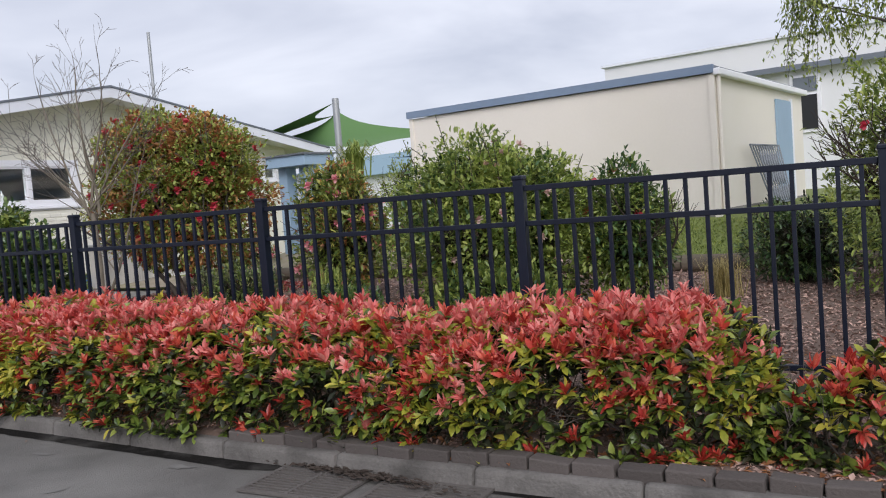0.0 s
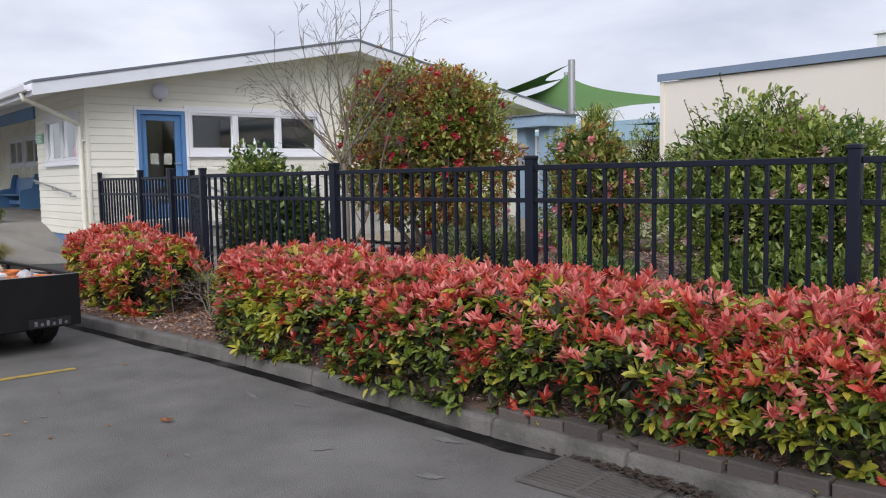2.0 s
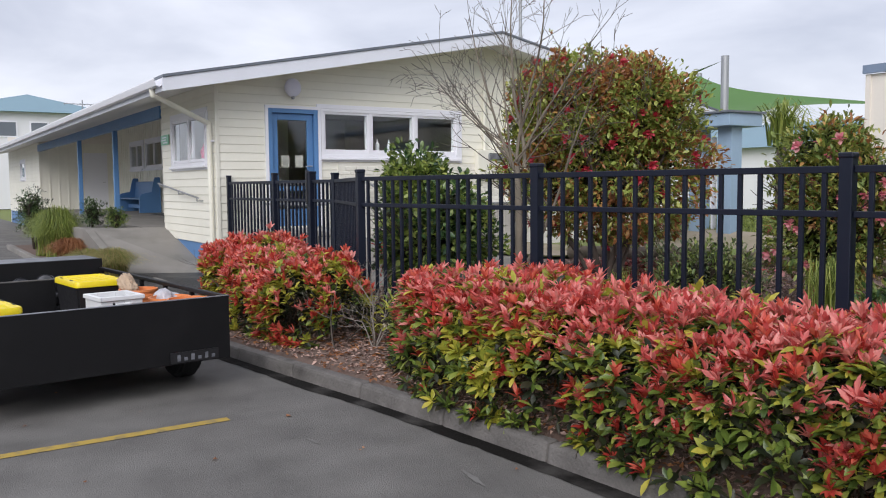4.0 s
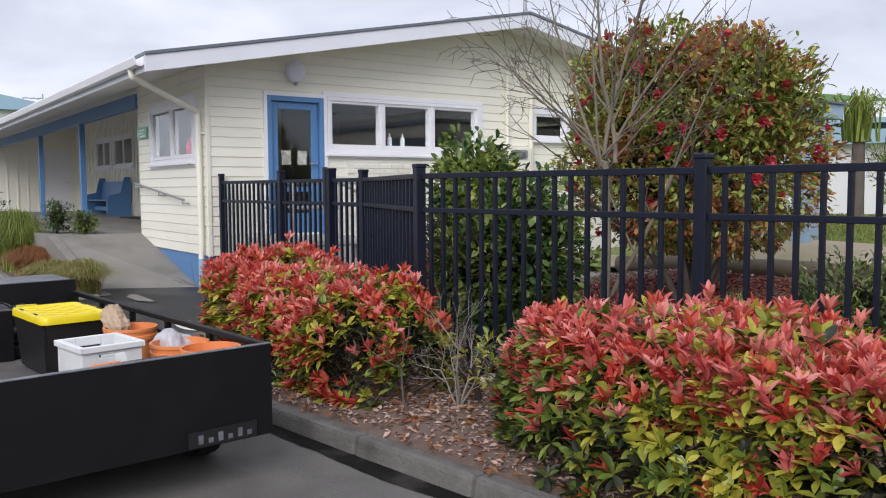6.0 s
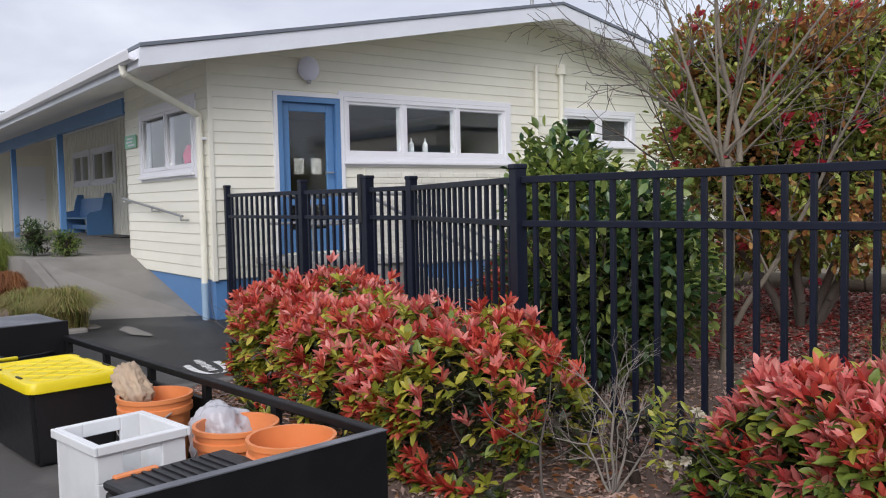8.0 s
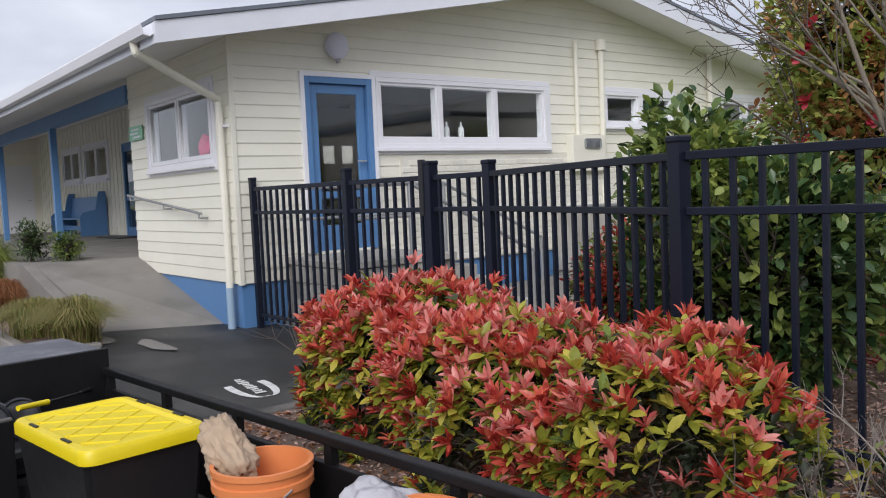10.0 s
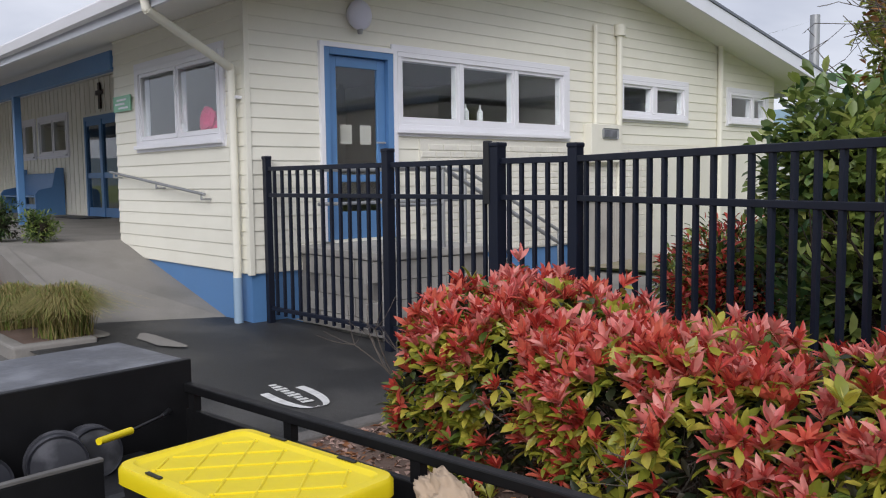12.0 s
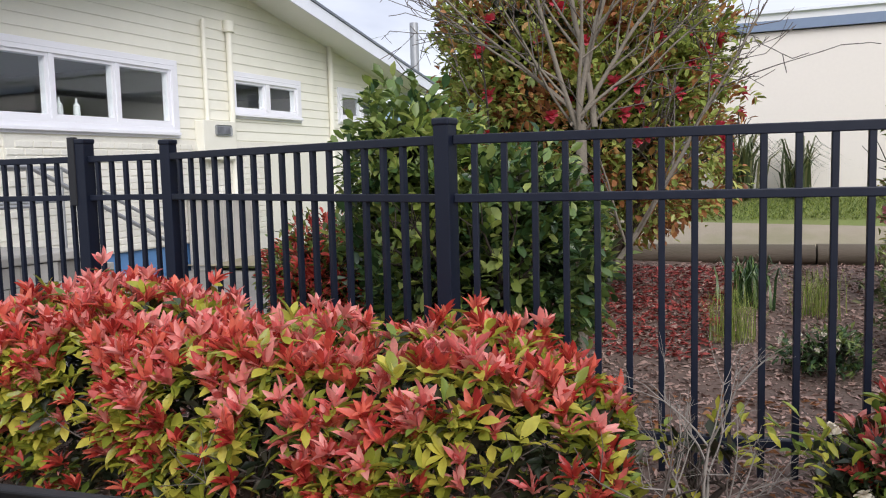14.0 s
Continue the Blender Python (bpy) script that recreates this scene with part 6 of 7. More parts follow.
def storage_bin(x, y, turn, length, width, top, label, strap=True):
    b = thing("storage_bin", label, "storage box", "storage boxes in the trailer")
    b.matrix_basis = TR @ pose(x, y, TF, 0, 0, turn)
    bm = bmesh.new()
    h = top - TF - 0.04
    v = [bm.verts.new((sx * length * k / 2, sy * width * k / 2, z)) for z, k in ((0, 0.82), (h, 0.95)) for sx, sy in ((-1, -1), (1, -1), (1, 1), (-1, 1))]
    for f in ((0, 1, 2, 3), (4, 5, 6, 7), (0, 1, 5, 4), (1, 2, 6, 5), (2, 3, 7, 6), (3, 0, 4, 7)):
        bm.faces.new([v[i] for i in f])
    bmesh.ops.bevel(bm, geom=list(bm.edges), offset=0.02, segments=2, affect="EDGES")
    part("body", bm, BLACK_PLASTIC, b)
    bm = bmesh.new()
    loops = []
    for inset, z in ((0.012, h - 0.018), (0.0, h - 0.016), (0.0, h + 0.022), (0.008, h + 0.034), (0.034, h + 0.036), (0.046, h + 0.026), (0.052, h + 0.025)):
        hx, hy, r = length / 2 - inset, width / 2 - inset, max(0.055 - inset * 0.5, 0.02)
        loops.append([bm.verts.new((sx * (hx - r) + r * math.cos(q), sy * (hy - r) + r * math.sin(q), z)) for sx, sy, q0 in ((1, 1, 0), (-1, 1, 90), (-1, -1, 180), (1, -1, 270)) for q in (radians(q0 + 18 * j) for j in range(6))])
    for p, q in zip(loops, loops[1:]):
        for j in range(24):
            bm.faces.new((p[j], p[(j + 1) % 24], q[(j + 1) % 24], q[j]))
    bm.faces.new(loops[-1])
    bm.faces.new(loops[0][::-1])
    lid = part("lid", bm, YELLOW, b, "bright yellow lid with a raised rim and diamond ribs", smooth=True)
    bm = bmesh.new()
    for k in range(-3, 6):
        for sgn in (-1, 1):
            x0 = k * length * 0.2 - length * 0.3
            p0, p1 = Vector((x0, -width * 0.38 * sgn, h + 0.025)), Vector((x0 + length * 0.42, width * 0.38 * sgn, h + 0.025))
            lo, hi = -length * 0.40, length * 0.40
            d = p1 - p0
            t0, t1 = max(0, (lo - p0.x) / d.x), min(1, (hi - p0.x) / d.x)
            if t1 - t0 > 0.08:
                add_cyl(bm, p0 + d * t0, p0 + d * t1, 0.0045, sides=6)
    part("ribs", bm, YELLOW, lid)
    for sx in (-0.22, 0.22):
        box_part("slot", (sx * length - 0.035, sx * length + 0.035, width * 0.44, width * 0.465, h + 0.034, h + 0.040), BLACK_PLASTIC, lid)
        box_part("slot", (sx * length - 0.035, sx * length + 0.035, -width * 0.465, -width * 0.44, h + 0.034, h + 0.040), BLACK_PLASTIC, lid)
    if strap:
        box_part("label_tag", (length * 0.475 * 0.93, length * 0.475 * 0.93 + 0.012, 0.06, 0.12, h * 0.62, h * 0.76), WHITE_PLASTIC, b, "small white label")
    return b


storage_bin(2.10, 0.385, 1, 0.69, 0.45, 0.715, "black plastic storage box with a yellow lid by the side rail")
storage_bin(1.02, 1.50, 4, 0.66, 0.46, 0.68, "black plastic storage box with a yellow lid at the tail")


def bucket(x, y, label, top=0.67, r=0.155, lidded=False):
    b = thing("bucket", label, "bucket", "orange buckets in the trailer")
    b.matrix_basis = TR @ pose(x, y, TF)
    h = top - TF
    bm = bmesh.new()
    outer = [(r * 0.82, 0.0), (r * 0.97, h * 0.80), (r * 1.05, h * 0.80), (r * 1.05, h * 0.87), (r * 1.0, h * 0.88), (r * 1.02, h * 0.95), (r * 1.06, h * 0.95), (r * 1.06, h), (r * 0.97, h), (r * 0.95, h * 0.8), (r * 0.80, 0.012)]
    n = 30
    rings = [[bm.verts.new((rr * math.cos(i * 2 * math.pi / n), rr * math.sin(i * 2 * math.pi / n), z)) for i in range(n)] for rr, z in outer]
    for p, q in zip(rings, rings[1:]):
        for i in range(n):
            bm.faces.new((p[i], p[(i + 1) % n], q[(i + 1) % n], q[i]))
    bm.faces.new(rings[0])
    bm.faces.new(rings[-1])
    part("tub", bm, ORANGE, b, smooth=True)
    pts = [(r * 1.07 * math.cos(a), r * 1.07 * math.sin(a), h * 0.84 - 0.10 * math.sin(a) * (a < 3.2)) for a in np.linspace(0.0, 3.14, 12)]
    tube_part("handle", pts, 0.0035, GALV, b, "wire handle", 6)
    return b


bucket(1.36, 0.19, "orange plastic bucket holding a crumpled paper bag", 0.66)
bucket(0.64, 0.185, "orange plastic bucket with a plastic bag behind", 0.66, 0.155)
bucket(0.25, 0.185, "orange plastic bucket in the trailer's corner", 0.685, 0.15)


def crumple(name, label, category, at, radii, mat, seed, top=0.0, crease=1.0):
    bm = bmesh.new()
    bmesh.ops.create_icosphere(bm, subdivisions=5, radius=1.0)
    for v in bm.verts:
        n1 = noise.noise(v.co * 1.7 + Vector((seed, 0, 0)))
        n2 = abs(noise.noise(v.co * 4.0 + Vector((0, seed, 0))))
        n3 = abs(noise.noise(v.co * 9.0 + Vector((0, 0, seed))))
        v.co *= 1 + 0.30 * n1 - (0.34 * n2 + 0.16 * n3) * crease
        v.co = Vector((v.co.x * radii[0], v.co.y * radii[1], v.co.z * radii[2]))
        v.co.x += top * max(v.co.z, 0)
    ob = part(name, bm, mat)
    ob.matrix_basis = TR @ pose(*at)
    ob.data.shade_smooth()
    return tagged(ob, label, category)


crumple("paper_bag", "crumpled brown paper bag stuffed in a bucket", "paper bag", (1.47, 0.24, 0.66), (0.10, 0.085, 0.135), PAPER, 2.0, 0.75)
crumple("plastic_bag", "milky white plastic bag over buckets", "plastic bag", (0.83, 0.15, 0.55), (0.16, 0.13, 0.155), BAG, 5.0, 0.0, 0.35)


# white open crate
crate = thing("plastic_crate", "white plastic open crate with hand holes", "crate")
crate.matrix_basis = TR @ pose(0.72, 0.60, TF, 0, 0, 3)
cw, cl, ch = 0.32, 0.34, 0.41
for name, d in (("side", (-cl / 2, -cl / 2 + 0.018, -cw / 2, cw / 2)), ("side", (cl / 2 - 0.018, cl / 2, -cw / 2, cw / 2))):
    bm = bmesh.new()
    add_box(bm, *d, 0.0, ch - 0.13, bevel=0.004)
    add_box(bm, d[0], d[1], -cw / 2, -0.07, ch - 0.13, ch, bevel=0.004)
    add_box(bm, d[0], d[1], 0.07, cw / 2, ch - 0.13, ch, bevel=0.004)
    add_box(bm, d[0], d[1], -0.07, 0.07, ch - 0.05, ch, bevel=0.004)
    part(name, bm, WHITE_PLASTIC, crate)
for d in ((-cl / 2 + 0.018, cl / 2 - 0.018, -cw / 2, -cw / 2 + 0.018), (-cl / 2 + 0.018, cl / 2 - 0.018, cw / 2 - 0.018, cw / 2)):
    box_part("side", (*d, 0.0, ch), WHITE_PLASTIC, crate, bevel=0.004)
box_part("base", (-cl / 2, cl / 2, -cw / 2, cw / 2, 0.0, 0.012), WHITE_PLASTIC, crate)
bm = bmesh.new()
for p, q, r, s in ((-cl / 2 - 0.014, cl / 2 + 0.014, -cw / 2 - 0.014, -cw / 2), (-cl / 2 - 0.014, cl / 2 + 0.014, cw / 2, cw / 2 + 0.014), (-cl / 2 - 0.014, -cl / 2, -cw / 2, cw / 2), (cl / 2, cl / 2 + 0.014, -cw / 2, cw / 2)):
    add_box(bm, p, q, r, s, ch - 0.032, ch, bevel=0.004)
part("rim", bm, WHITE_PLASTIC, crate)

# black tool case with orange clips, beside the crate
case = thing("tool_case", "black plastic tool case with orange clips", "tool case")
case.matrix_basis = TR @ pose(0.27, 0.55, TF, 0, 0, 4)
box_part("body", (-0.16, 0.16, -0.22, 0.22, 0.0, 0.30), BLACK_PLASTIC, case, bevel=0.015)
box_part("lid", (-0.165, 0.165, -0.225, 0.225, 0.302, 0.335), BLACK_PLASTIC, case, bevel=0.015)
for i in range(9):
    box_part("lid_rib", (-0.13, 0.13, -0.15 + i * 0.035, -0.138 + i * 0.035, 0.334, 0.341), BLACK_PLASTIC, case)
for x, y in ((0.135, 0.06), (-0.10, -0.21)):
    box_part("clip", (x, x + 0.03, y - 0.02, y + 0.13, 0.325, 0.343), ORANGE, case, bevel=0.006)

# slatted black tray on the deck
pal = thing("plastic_tray", "black slatted plastic tray on the deck", "tray")
pal.matrix_basis = TR @ pose(0.45, 1.15, TF)
for i in range(6):
    box_part("slat", (-0.36 + i * 0.13, -0.29 + i * 0.13, -0.26, 0.26, 0.0, 0.05), BLACK_PLASTIC, pal)
for y in (-0.26, 0.22):
    box_part("rail", (-0.36, 0.43, y, y + 0.04, 0.05, 0.08), BLACK_PLASTIC, pal)

# a divider board across the tray, and behind it a tarpaulin, dark pots and a yellow-handled tool
divider = thing("divider_board", "black divider board across the trailer tray", "board")
box_part("board", (2.60, 2.618, 0.56, TW - 0.004, TF, 0.662), TRAILER, divider, bevel=0.003)
box_part("edge_strip", (2.597, 2.621, 0.56, TW - 0.004, 0.663, 0.675), TRAY, divider, "scuffed grey top edge", bevel=0.003)
divider.matrix_basis = TR
bedding = thing("folded_tarp", "dark folded tarpaulin on the deck", "tarpaulin")
bedding.matrix_basis = TR @ pose(2.85, 0.72, TF)
box_part("fold", (-0.20, 0.22, -0.55, 0.55, 0, 0.11), BLACK_PLASTIC, bedding, bevel=0.03)
box_part("fold", (-0.19, 0.20, -0.52, 0.50, 0.112, 0.22), BLACK_PLASTIC, bedding, bevel=0.03)
for i, (x, y, z, r) in enumerate(((2.82, 0.60, 0.613, 0.09), (2.89, 0.445, 0.598, 0.082), (2.84, 0.81, 0.60, 0.085))):
    pot = thing("nursery_pot", "dusty black nursery pot lying in the trailer", "plant pot", "nursery pots in the trailer")
    pot.matrix_basis = TR @ Matrix.Translation((x, y, z)) @ Vector((-2.4, 0.9 - 0.3 * i, 0.55)).to_track_quat("Z", "Y").to_matrix().to_4x4()
    bm = bmesh.new()
    prof = [(r * 1.12, -0.15), (r * 1.12, -0.13), (r * 1.04, -0.13), (r, -0.004), (r * 0.985, 0.004), (r * 0.93, 0.0), (r * 0.90, -0.006), (r * 0.3, -0.006)]
    rings = [[bm.verts.new((q * math.cos(k), q * math.sin(k), w)) for k in np.arange(28) * 2 * math.pi / 28] for q, w in prof]
    for p, q in zip(rings, rings[1:]):
        for k in range(28):
            bm.faces.new((p[k], p[(k + 1) % 28], q[(k + 1) % 28], q[k]))
    bm.faces.new(rings[0])
    bm.faces.new(rings[-1])
    part("tub", bm, DUSTY_PLASTIC, pot, smooth=True)
tool = thing("hand_tool", "hand tool with a yellow handle and dark shaft", "tool")
tool.matrix_basis = TR
bm = bmesh.new()
add_cyl(bm, (2.80, 0.48, 0.663), (2.872, 0.335, 0.650), 0.012, 0.013, 12)
part("handle", bm, YELLOW, tool, "yellow handle", smooth=True)
bm = bmesh.new()
add_cyl(bm, (2.872, 0.335, 0.650), (3.0, 0.15, 0.635), 0.006, 0.006, 10)
add_cyl(bm, (3.0, 0.15, 0.635), (3.085, 0.075, 0.622), 0.008, 0.012, 10)
part("shaft", bm, BLACK_PLASTIC, tool, "dark metal shaft", smooth=True)

# ---- shed ----
shed = thing("shed", "cream flat-roofed shed with grey-blue roof trim", "shed")
S0, S1, SF, SB, SG, ST = -9.14, -3.20, 13.42, 19.2, 1.05, 3.30
box_part("wall", (S0, S1, SF, SB, SG - 0.3, ST - 0.1), CREAM_FLAT, shed, "plain cream sheet walls")
box_part("roof", (S0 - 0.04, S1 + 0.02, SF - 0.04, SB + 0.05, ST - 0.02, ST + 0.03), ROOF, shed)
box_part("fascia", (S0 - 0.06, S1 + 0.03, SF - 0.07, SF - 0.02, ST - 0.09, ST + 0.04), SHED_TRIM, shed, "grey-blue roof trim")
box_part("gutter", (S1 + 0.01, S1 + 0.13, SF - 0.05, SB, ST - 0.13, ST - 0.02), WHITE, shed, bevel=0.02)
box_part("corner_trim", (S1 - 0.07, S1 + 0.03, SF - 0.03, SF + 0.07, SG - 0.3, ST - 0.1), CREAM_FLAT, shed)
box_part("corner_trim", (S0 - 0.03, S0 + 0.05, SF - 0.03, SF + 0.05, SG - 0.3, ST - 0.1), CREAM_FLAT, shed)
box_part("footing", (S0 - 0.01, S1 + 0.02, SF - 0.015, SB, SG - 0.35, SG + 0.05), CONCRETE, shed)
box_part("door", (S1 + 0.005, S1 + 0.04, 17.0, 18.1, SG, ST - 0.30), PALE_BLUE, shed, "faded blue side door")
box_part("door_jamb", (S1 + 0.004, S1 + 0.05, 18.1, 18.2, SG, ST - 0.25), WHITE, shed)
tube_part("downpipe", [(S1 + 0.07, SF + 0.05, ST - 0.12), (S1 + 0.07, SF + 0.05, SG)], 0.035, CREAM_FLAT, shed)

# folding lattice screens leaning on the shed's side
for i in range(2):
    lat = thing("lattice_screen", "grey steel lattice screen leaning by the shed", "screen", "lattice screens by the shed")
    lat.matrix_basis = pose(S1 + 0.42, 15.2 + i * 0.75, SG + 0.02, 0, -14, 0)
    for k in range(5):
        for sgn in (-1, 1):
            a, b = (0, -0.3 + k * 0.15, 0.02), (0, -0.3 + k * 0.15 + sgn * 0.25, 1.05)
            tube_part("bar", [a, b], 0.014, ROOF, lat, sides=6)
    tube_part("rail", [(0, -0.55, 1.06), (0, 0.55, 1.06)], 0.018, ROOF, lat, sides=6)
    tube_part("rail", [(0, -0.4, 0.02), (0, 0.4, 0.02)], 0.018, ROOF, lat, sides=6)

# white hall behind the shed
hall = thing("school_hall", "white flat-fronted hall behind the shed", "building")
box_part("wall", (-10.9, 22.0, 27.0, 40.0, 0.5, 5.0), FAR_WALL, hall)
box_part("roof", (-11.1, 22.4, 26.6, 40.4, 5.58, 5.65), FASCIA, hall)
box_part("parapet", (-11.0, 22.3, 26.7, 27.0, 4.75, 5.58), FAR_WALL, hall)
box_part("eave_shadow_line", (-11.0, 22.3, 26.66, 26.72, 4.60, 4.76), ROOF, hall)
win = box_part("window", (-5.20, -4.35, 26.93, 27.02, 2.75, 4.45), WHITE, hall)
box_part("pane", (-5.10, -4.45, 26.90, 26.94, 2.85, 3.85), BLACK_PLASTIC, win, "dark glass")
box_part("pane", (-5.10, -4.45, 26.90, 26.94, 3.95, 4.38), ROOF, win)

# blue portal by the garden path
portal = thing("portal", "faded blue garden portal with a flat roof", "portal")
PX, PY = -10.38, 11.75
zg = garden_z(PX, PY)
box_part("pillar", (PX - 0.16, PX + 0.10, PY - 0.12, PY + 0.14, zg - 0.1, 2.42), PALE_BLUE, portal, bevel=0.006)
box_part("pillar", (PX - 0.72, PX - 0.50, PY - 0.12, PY + 0.14, zg - 0.1, 2.42), PALE_BLUE, portal, bevel=0.006)
box_part("roof", (PX - 0.80, PX + 0.24, PY - 0.35, PY + 0.45, 2.42, 2.62), PALE_BLUE, portal, bevel=0.01)
box_part("roof_edge", (PX - 0.84, PX + 0.28, PY - 0.39, PY + 0.49, 2.62, 2.65), ROOF, portal)
for i in range(5):
    tube_part("lattice_bar", [(PX - 0.38, PY + 0.1, 1.1 + i * 0.22), (PX - 0.22, PY + 0.1, 1.26 + i * 0.22)], 0.01, WHITE, portal, sides=6)
box_part("lattice_frame", (PX - 0.42, PX - 0.38, PY + 0.06, PY + 0.14, zg, 2.28), WHITE, portal)

# shade sail on steel posts
sail = thing("shade_sail", "green shade cloth sail on grey steel posts", "shade sail")
tube_part("post", [(-15.95, 18.67, 0.2), (-15.95, 18.67, 4.80)], 0.10, GALV, sail, sides=14)
tube_part("post", [(-24.93, 28.5, 0.0), (-24.93, 28.5, 6.05)], 0.11, GALV, sail, sides=14)
tube_part("post", [(-14.2, 24.6, 0.2), (-14.2, 24.6, 3.65)], 0.09, GALV, sail, sides=14)


def sail_cloth(name, a, b, c, d, mat, sag, label=""):
    bm = bmesh.new()
    n = 14
    a, b, c, d = (Vector(p) for p in (a, b, c, d))
    grid = []
    for j in range(n + 1):
        row = []
        for i in range(n + 1):
            u, v = i / n, j / n
            pinch_u, pinch_v = 0.5 + (u - 0.5) * (1 - 0.35 * math.sin(math.pi * v)), 0.5 + (v - 0.5) * (1 - 0.35 * math.sin(math.pi * u))
            p = a.lerp(b, pinch_u).lerp(d.lerp(c, pinch_u), pinch_v)
            p.z -= sag * math.sin(math.pi * u) * math.sin(math.pi * v)
            row.append(bm.verts.new(p))
        grid.append(row)
    for j in range(n):
        for i in range(n):
            bm.faces.new((grid[j][i], grid[j][i + 1], grid[j + 1][i + 1], grid[j + 1][i]))
    return part(name, bm, mat, sail, label, smooth=True)


sail_cloth("cloth", (-24.93, 28.5, 5.95), (-14.2, 24.6, 3.65), (-15.5, 19.5, 3.35), (-25.5, 21.5, 3.95), SAIL, 0.15, "green shade cloth")
sail_cloth("cloth", (-15.95, 18.67, 4.70), (-25.0, 21.2, 4.05), (-26.0, 23.0, 4.05), (-24.93, 28.5, 5.8), SAIL, 0.05, "narrow green shade cloth")
sail_cloth("cloth", (-14.9, 20.3, 3.0), (-13.0, 22.6, 3.1), (-14.5, 25.0, 3.0), (-17.2, 22.0, 3.15), SAIL_BLUE, 0.1, "blue shade cloth")

# ---- distance ----
for x, y, w, d, h, label in ((-82.0, 10.0, 14.0, 12.0, 7.6, "white far classroom block with a teal roof"), (-34.0, 48.0, 24.0, 10.0, 3.6, "pale far classroom block beyond the sail")):
    b = thing("classroom_block", label, "building", at=(x, y, 0))
    box_part("wall", (-w / 2, w / 2, -d / 2, d / 2, 0, h), FAR_WALL, b)
    bm = bmesh.new()
    v = [bm.verts.new(c) for c in ((-w / 2 - 0.6, -d / 2 - 0.6, h), (w / 2 + 0.6, -d / 2 - 0.6, h), (w / 2 + 0.6, d / 2 + 0.6, h), (-w / 2 - 0.6, d / 2 + 0.6, h), (-w / 2 + 3, 0, h + 1.7), (w / 2 - 3, 0, h + 1.7))]
    for f in ((0, 1, 5, 4), (1, 2, 5), (2, 3, 4, 5), (3, 0, 4), (0, 1, 2, 3)):
        bm.faces.new([v[i] for i in f])
    part("roof", bm, FAR_ROOF, b)
    for i in range(5):
        q = -d / 2 + 1.2 + i * (d - 3) / 4
        wdw = box_part("window", (w / 2, w / 2 + 0.06, q, q + 1.4, h - 2.0, h - 0.7), WHITE, b)
        box_part("pane", (w / 2 + 0.06, w / 2 + 0.07, q + 0.12, q + 1.28, h - 1.88, h - 0.82), ROOF, wdw)
aerial = thing("tv_aerial", "thin television aerial on the roof", "aerial")
tube_part("mast", [(-43.0, 8.0, 3.7), (-43.0, 8.0, 5.6)], 0.025, GALV, aerial, sides=6)
tube_part("boom", [(-43.0, 7.2, 5.4), (-43.0, 8.8, 5.4)], 0.018, GALV, aerial, sides=6)
for i in range(6):
    tube_part("element", [(-43.4, 7.3 + i * 0.28, 5.4), (-42.6, 7.3 + i * 0.28, 5.4)], 0.012, GALV, aerial, sides=6)
pole = thing("flag_pole", "thin pale pole standing behind the roof", "pole")
tube_part("shaft", [(-22.0, 16.8, 0.0), (-22.0, 16.8, 7.6)], 0.05, GALV, pole, sides=10)
bm = bmesh.new()
rows = []
for i in range(121):
    a = i / 120 * 2 * math.pi
    h = 16 + 22 * (0.5 + 0.5 * noise.noise((math.cos(a) * 3, math.sin(a) * 3, 2.0))) + 5 * noise.noise((math.cos(a) * 14, math.sin(a) * 14, 4.0))
    rows.append((bm.verts.new((900 * math.cos(a), 900 * math.sin(a), -2)), bm.verts.new((960 * math.cos(a), 960 * math.sin(a), h))))
for p, q in zip(rows, rows[1:]):
    bm.faces.new((p[0], q[0], q[1], p[1]))
structure("backdrop", bm, HILL, "low blue-grey hills on the horizon", "hills", smooth=True)

# plain neighbouring hall across the car park, closing the view that the windows mirror
across = thing("neighbour_hall", "plain pale hall across the car park", "building")
box_part("wall", (-22, 14, -26, -16, 0, 3.6), FAR_WALL, across)
bm = bmesh.new()
v = [bm.verts.new(c) for c in ((-22.6, -26.6, 3.6), (14.6, -26.6, 3.6), (14.6, -15.4, 3.6), (-22.6, -15.4, 3.6), (-22.6, -21, 5.6), (14.6, -21, 5.6))]
for f in ((0, 1, 5, 4), (2, 3, 4, 5), (1, 2, 5), (3, 0, 4), (0, 1, 2, 3)):
    bm.faces.new([v[i] for i in f])
part("roof", bm, ROOF, across)

# ---- small things in the windows and on the ground ----
for y in (8.30, 8.55):
    b = thing("soap_bottle", "white soap bottle on the window ledge", "bottle", "bottles on the window ledge", at=(GX - 0.14, y, 2.165))
    bm = bmesh.new()
    add_cyl(bm, (0, 0, 0.0), (0, 0, 0.16), 0.042, 0.040, 14)
    add_cyl(bm, (0, 0, 0.16), (0, 0, 0.20), 0.040, 0.014, 14)
    part("body", bm, WHITE_PLASTIC, b, smooth=True)
    bm = bmesh.new()
    add_cyl(bm, (0, 0, 0.20), (0, 0, 0.25), 0.013, 0.010, 10)
    part("nozzle", bm, WHITE_PLASTIC, b, smooth=True)
bm = bmesh.new()
add_box(bm, GX - 0.26, GX - 0.10, 7.13, 9.97, 2.12, 2.164)
structure("inner_ledge_1", bm, WHITE, "white inner window ledge", "ledge")
bm = bmesh.new()
add_box(bm, -17.8, -16.02, SY + 0.09, SY + 0.26, 1.97, 2.01)
structure("inner_ledge_2", bm, WHITE, "white inner ledge of the side window", "ledge")
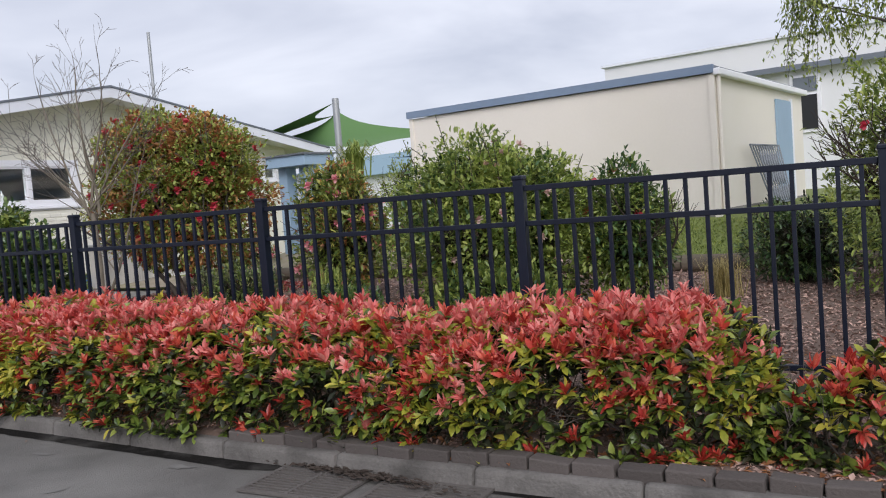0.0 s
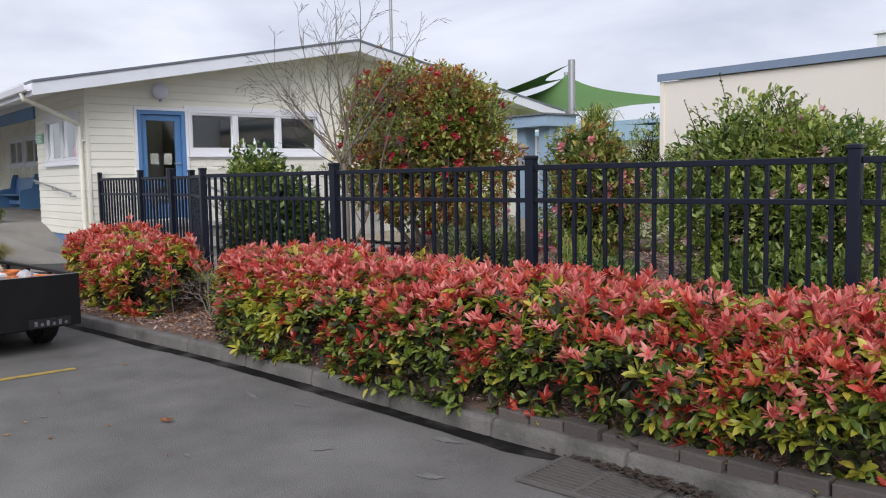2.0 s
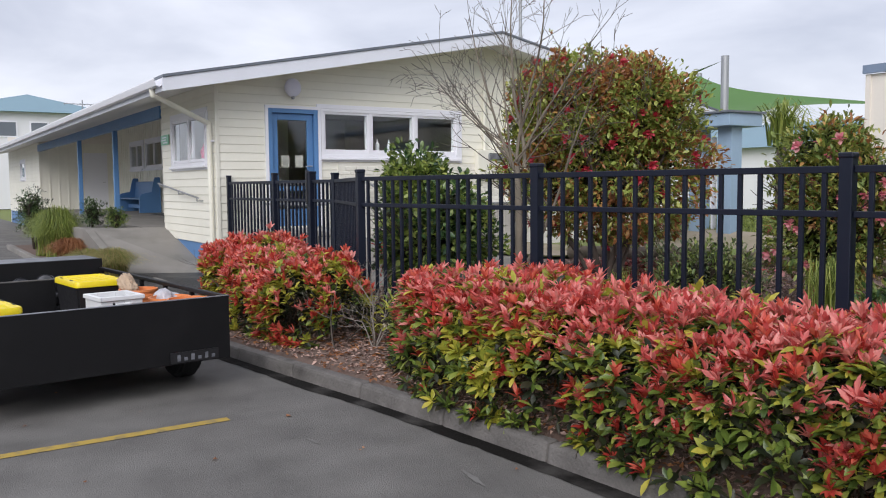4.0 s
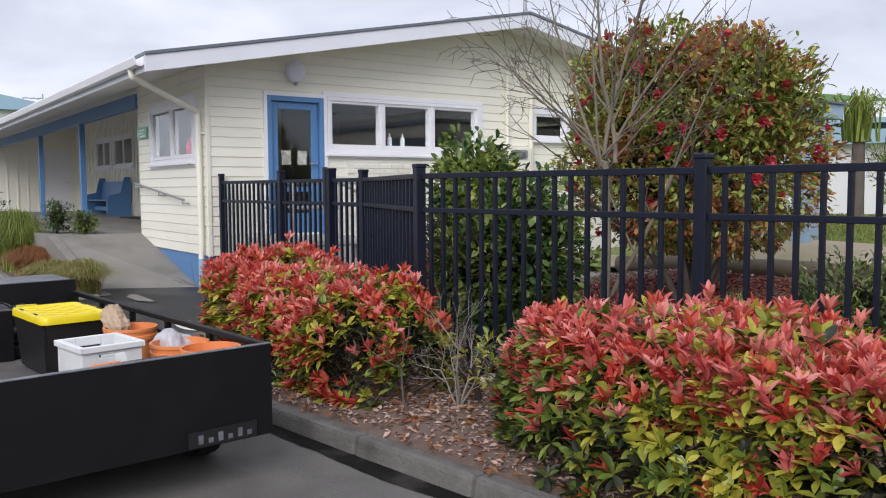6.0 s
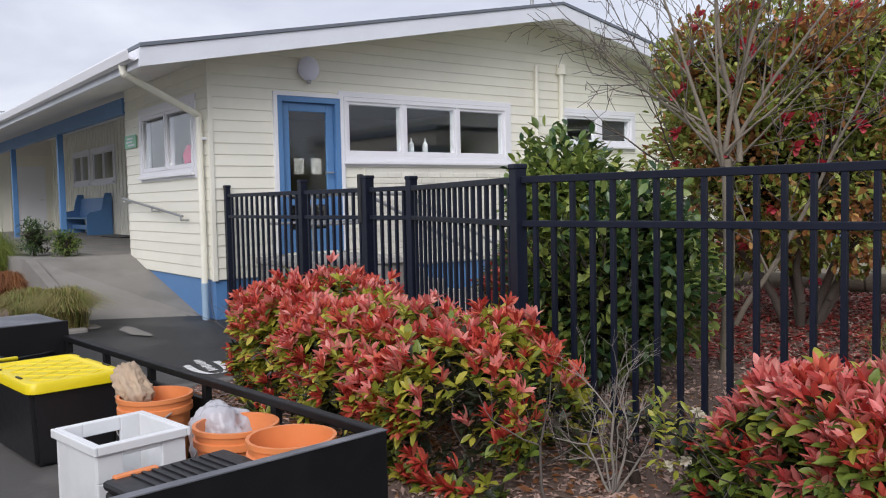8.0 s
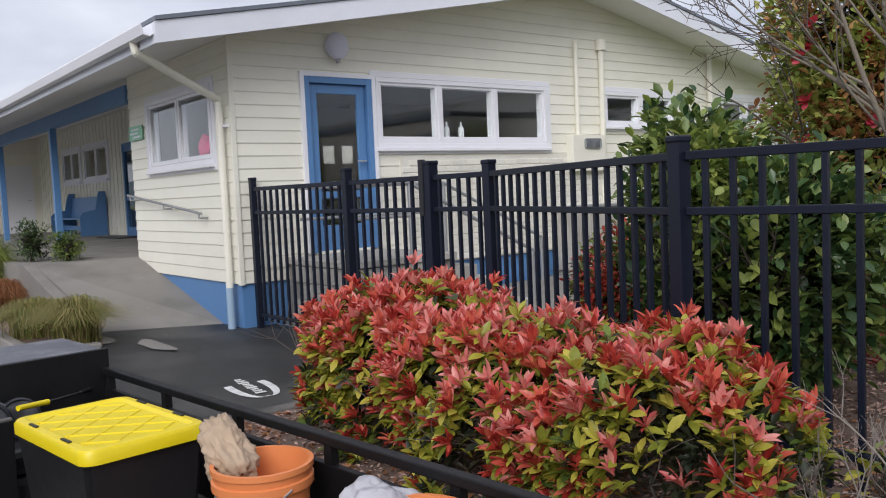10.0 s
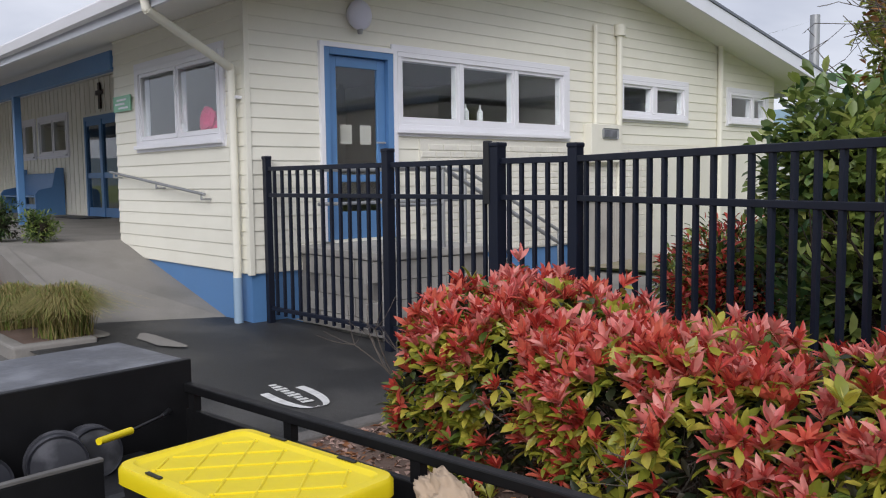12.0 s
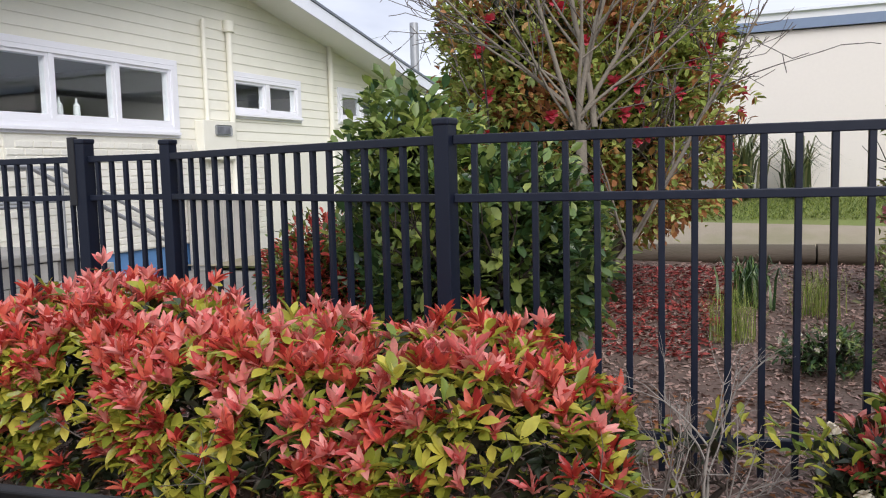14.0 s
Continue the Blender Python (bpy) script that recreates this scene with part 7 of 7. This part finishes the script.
crumple("paper_flowers", "bright pink paper flowers inside the side window", "decoration", (0, 0, 0), (0.20, 0.05, 0.16), PINK, 9.0).matrix_basis = pose(-16.62, SY + 0.15, 2.16)
for y in (6.34, 6.60):
    n = thing("paper_notice", "white paper notice taped inside the door", "notice", "notices inside the door", at=(GX - 0.045, y, 1.88))
    box_part("sheet", (0, 0.001, 0, 0.15, 0, 0.21), LANDING, n)
rng = np.random.default_rng(90)
bm = bmesh.new()
for i in range(46):
    x = rng.uniform(-9.5, -1.2)
    p = (x, rng.uniform(-0.5, kerb_y(x) - 0.15), 0.006)
    s = rng.uniform(0.008, 0.022)
    a = rng.uniform(0, 6.28)
    q = [bm.verts.new((p[0] + s * math.cos(a + k) * (1.5 if k in (0, 3.14) else 0.7), p[1] + s * math.sin(a + k), p[2] + 0.008 * (k in (0, 3.14)))) for k in (0, 1.57, 3.14, 4.71)]
    bm.faces.new(q)
for k in range(3):
    q = [bm.verts.new((-5.145 + 0.03 * k + 0.03 * math.cos(a), 2.452 + 0.01 * k + 0.022 * math.sin(a), 0.012 + 0.012 * (i % 2) + 0.005 * k)) for i, a in enumerate((0, 1.3, 2.6, 3.9, 5.2))]
    bm.faces.new(q)
tagged(part("fallen_leaves", bm, L_RUST), "few small dry leaves scattered on the asphalt", "litter", "", "stuff")
rng = np.random.default_rng(91)
bm = bmesh.new()
for i in range(420):
    p = (rng.normal(-2.35, 0.30), rng.normal(3.85, 0.035), 0.022 + rng.uniform(0, 0.015))
    s, a = rng.uniform(0.01, 0.03), rng.uniform(0, 6.28)
    q = [bm.verts.new((p[0] + s * math.cos(a + k), p[1] + s * 0.6 * math.sin(a + k), p[2] + rng.uniform(0, 0.012))) for k in (0, 1.57, 3.14, 4.71)]
    bm.faces.new(q)
tagged(part("leaf_litter", bm, DARK_BARK), "dark rotting leaves clogging the drain grate", "litter", "", "stuff")

# painted bricks of the lower gable wall
brick_wall = thing("wall_brick_base", "white painted brick base of the gable wall", "wall", kind="structure")
bm = bmesh.new()
add_box(bm, GX - 0.02, GX + 0.040, 7.40, 11.2, 0.576, 1.96)
add_box(bm, GX - 0.02, GX + 0.040, 11.2, 15.9, 0.05, 1.96)
part("mortar", bm, BRICK_PAINT, brick_wall)
bm = bmesh.new()
add_box(bm, 0, 0.028, -0.109, 0.109, -0.034, 0.034, bevel=0.006)
brick_me = mesh_of("painted_brick", bm, BRICK_PAINT)
for r in range(16):
    for c in range(20):
        ob = link_part("brick", brick_me, brick_wall)
        ob.location = (GX + 0.024, 7.52 + c * 0.232 + (0.116 if r % 2 else 0), 0.62 + r * 0.083)
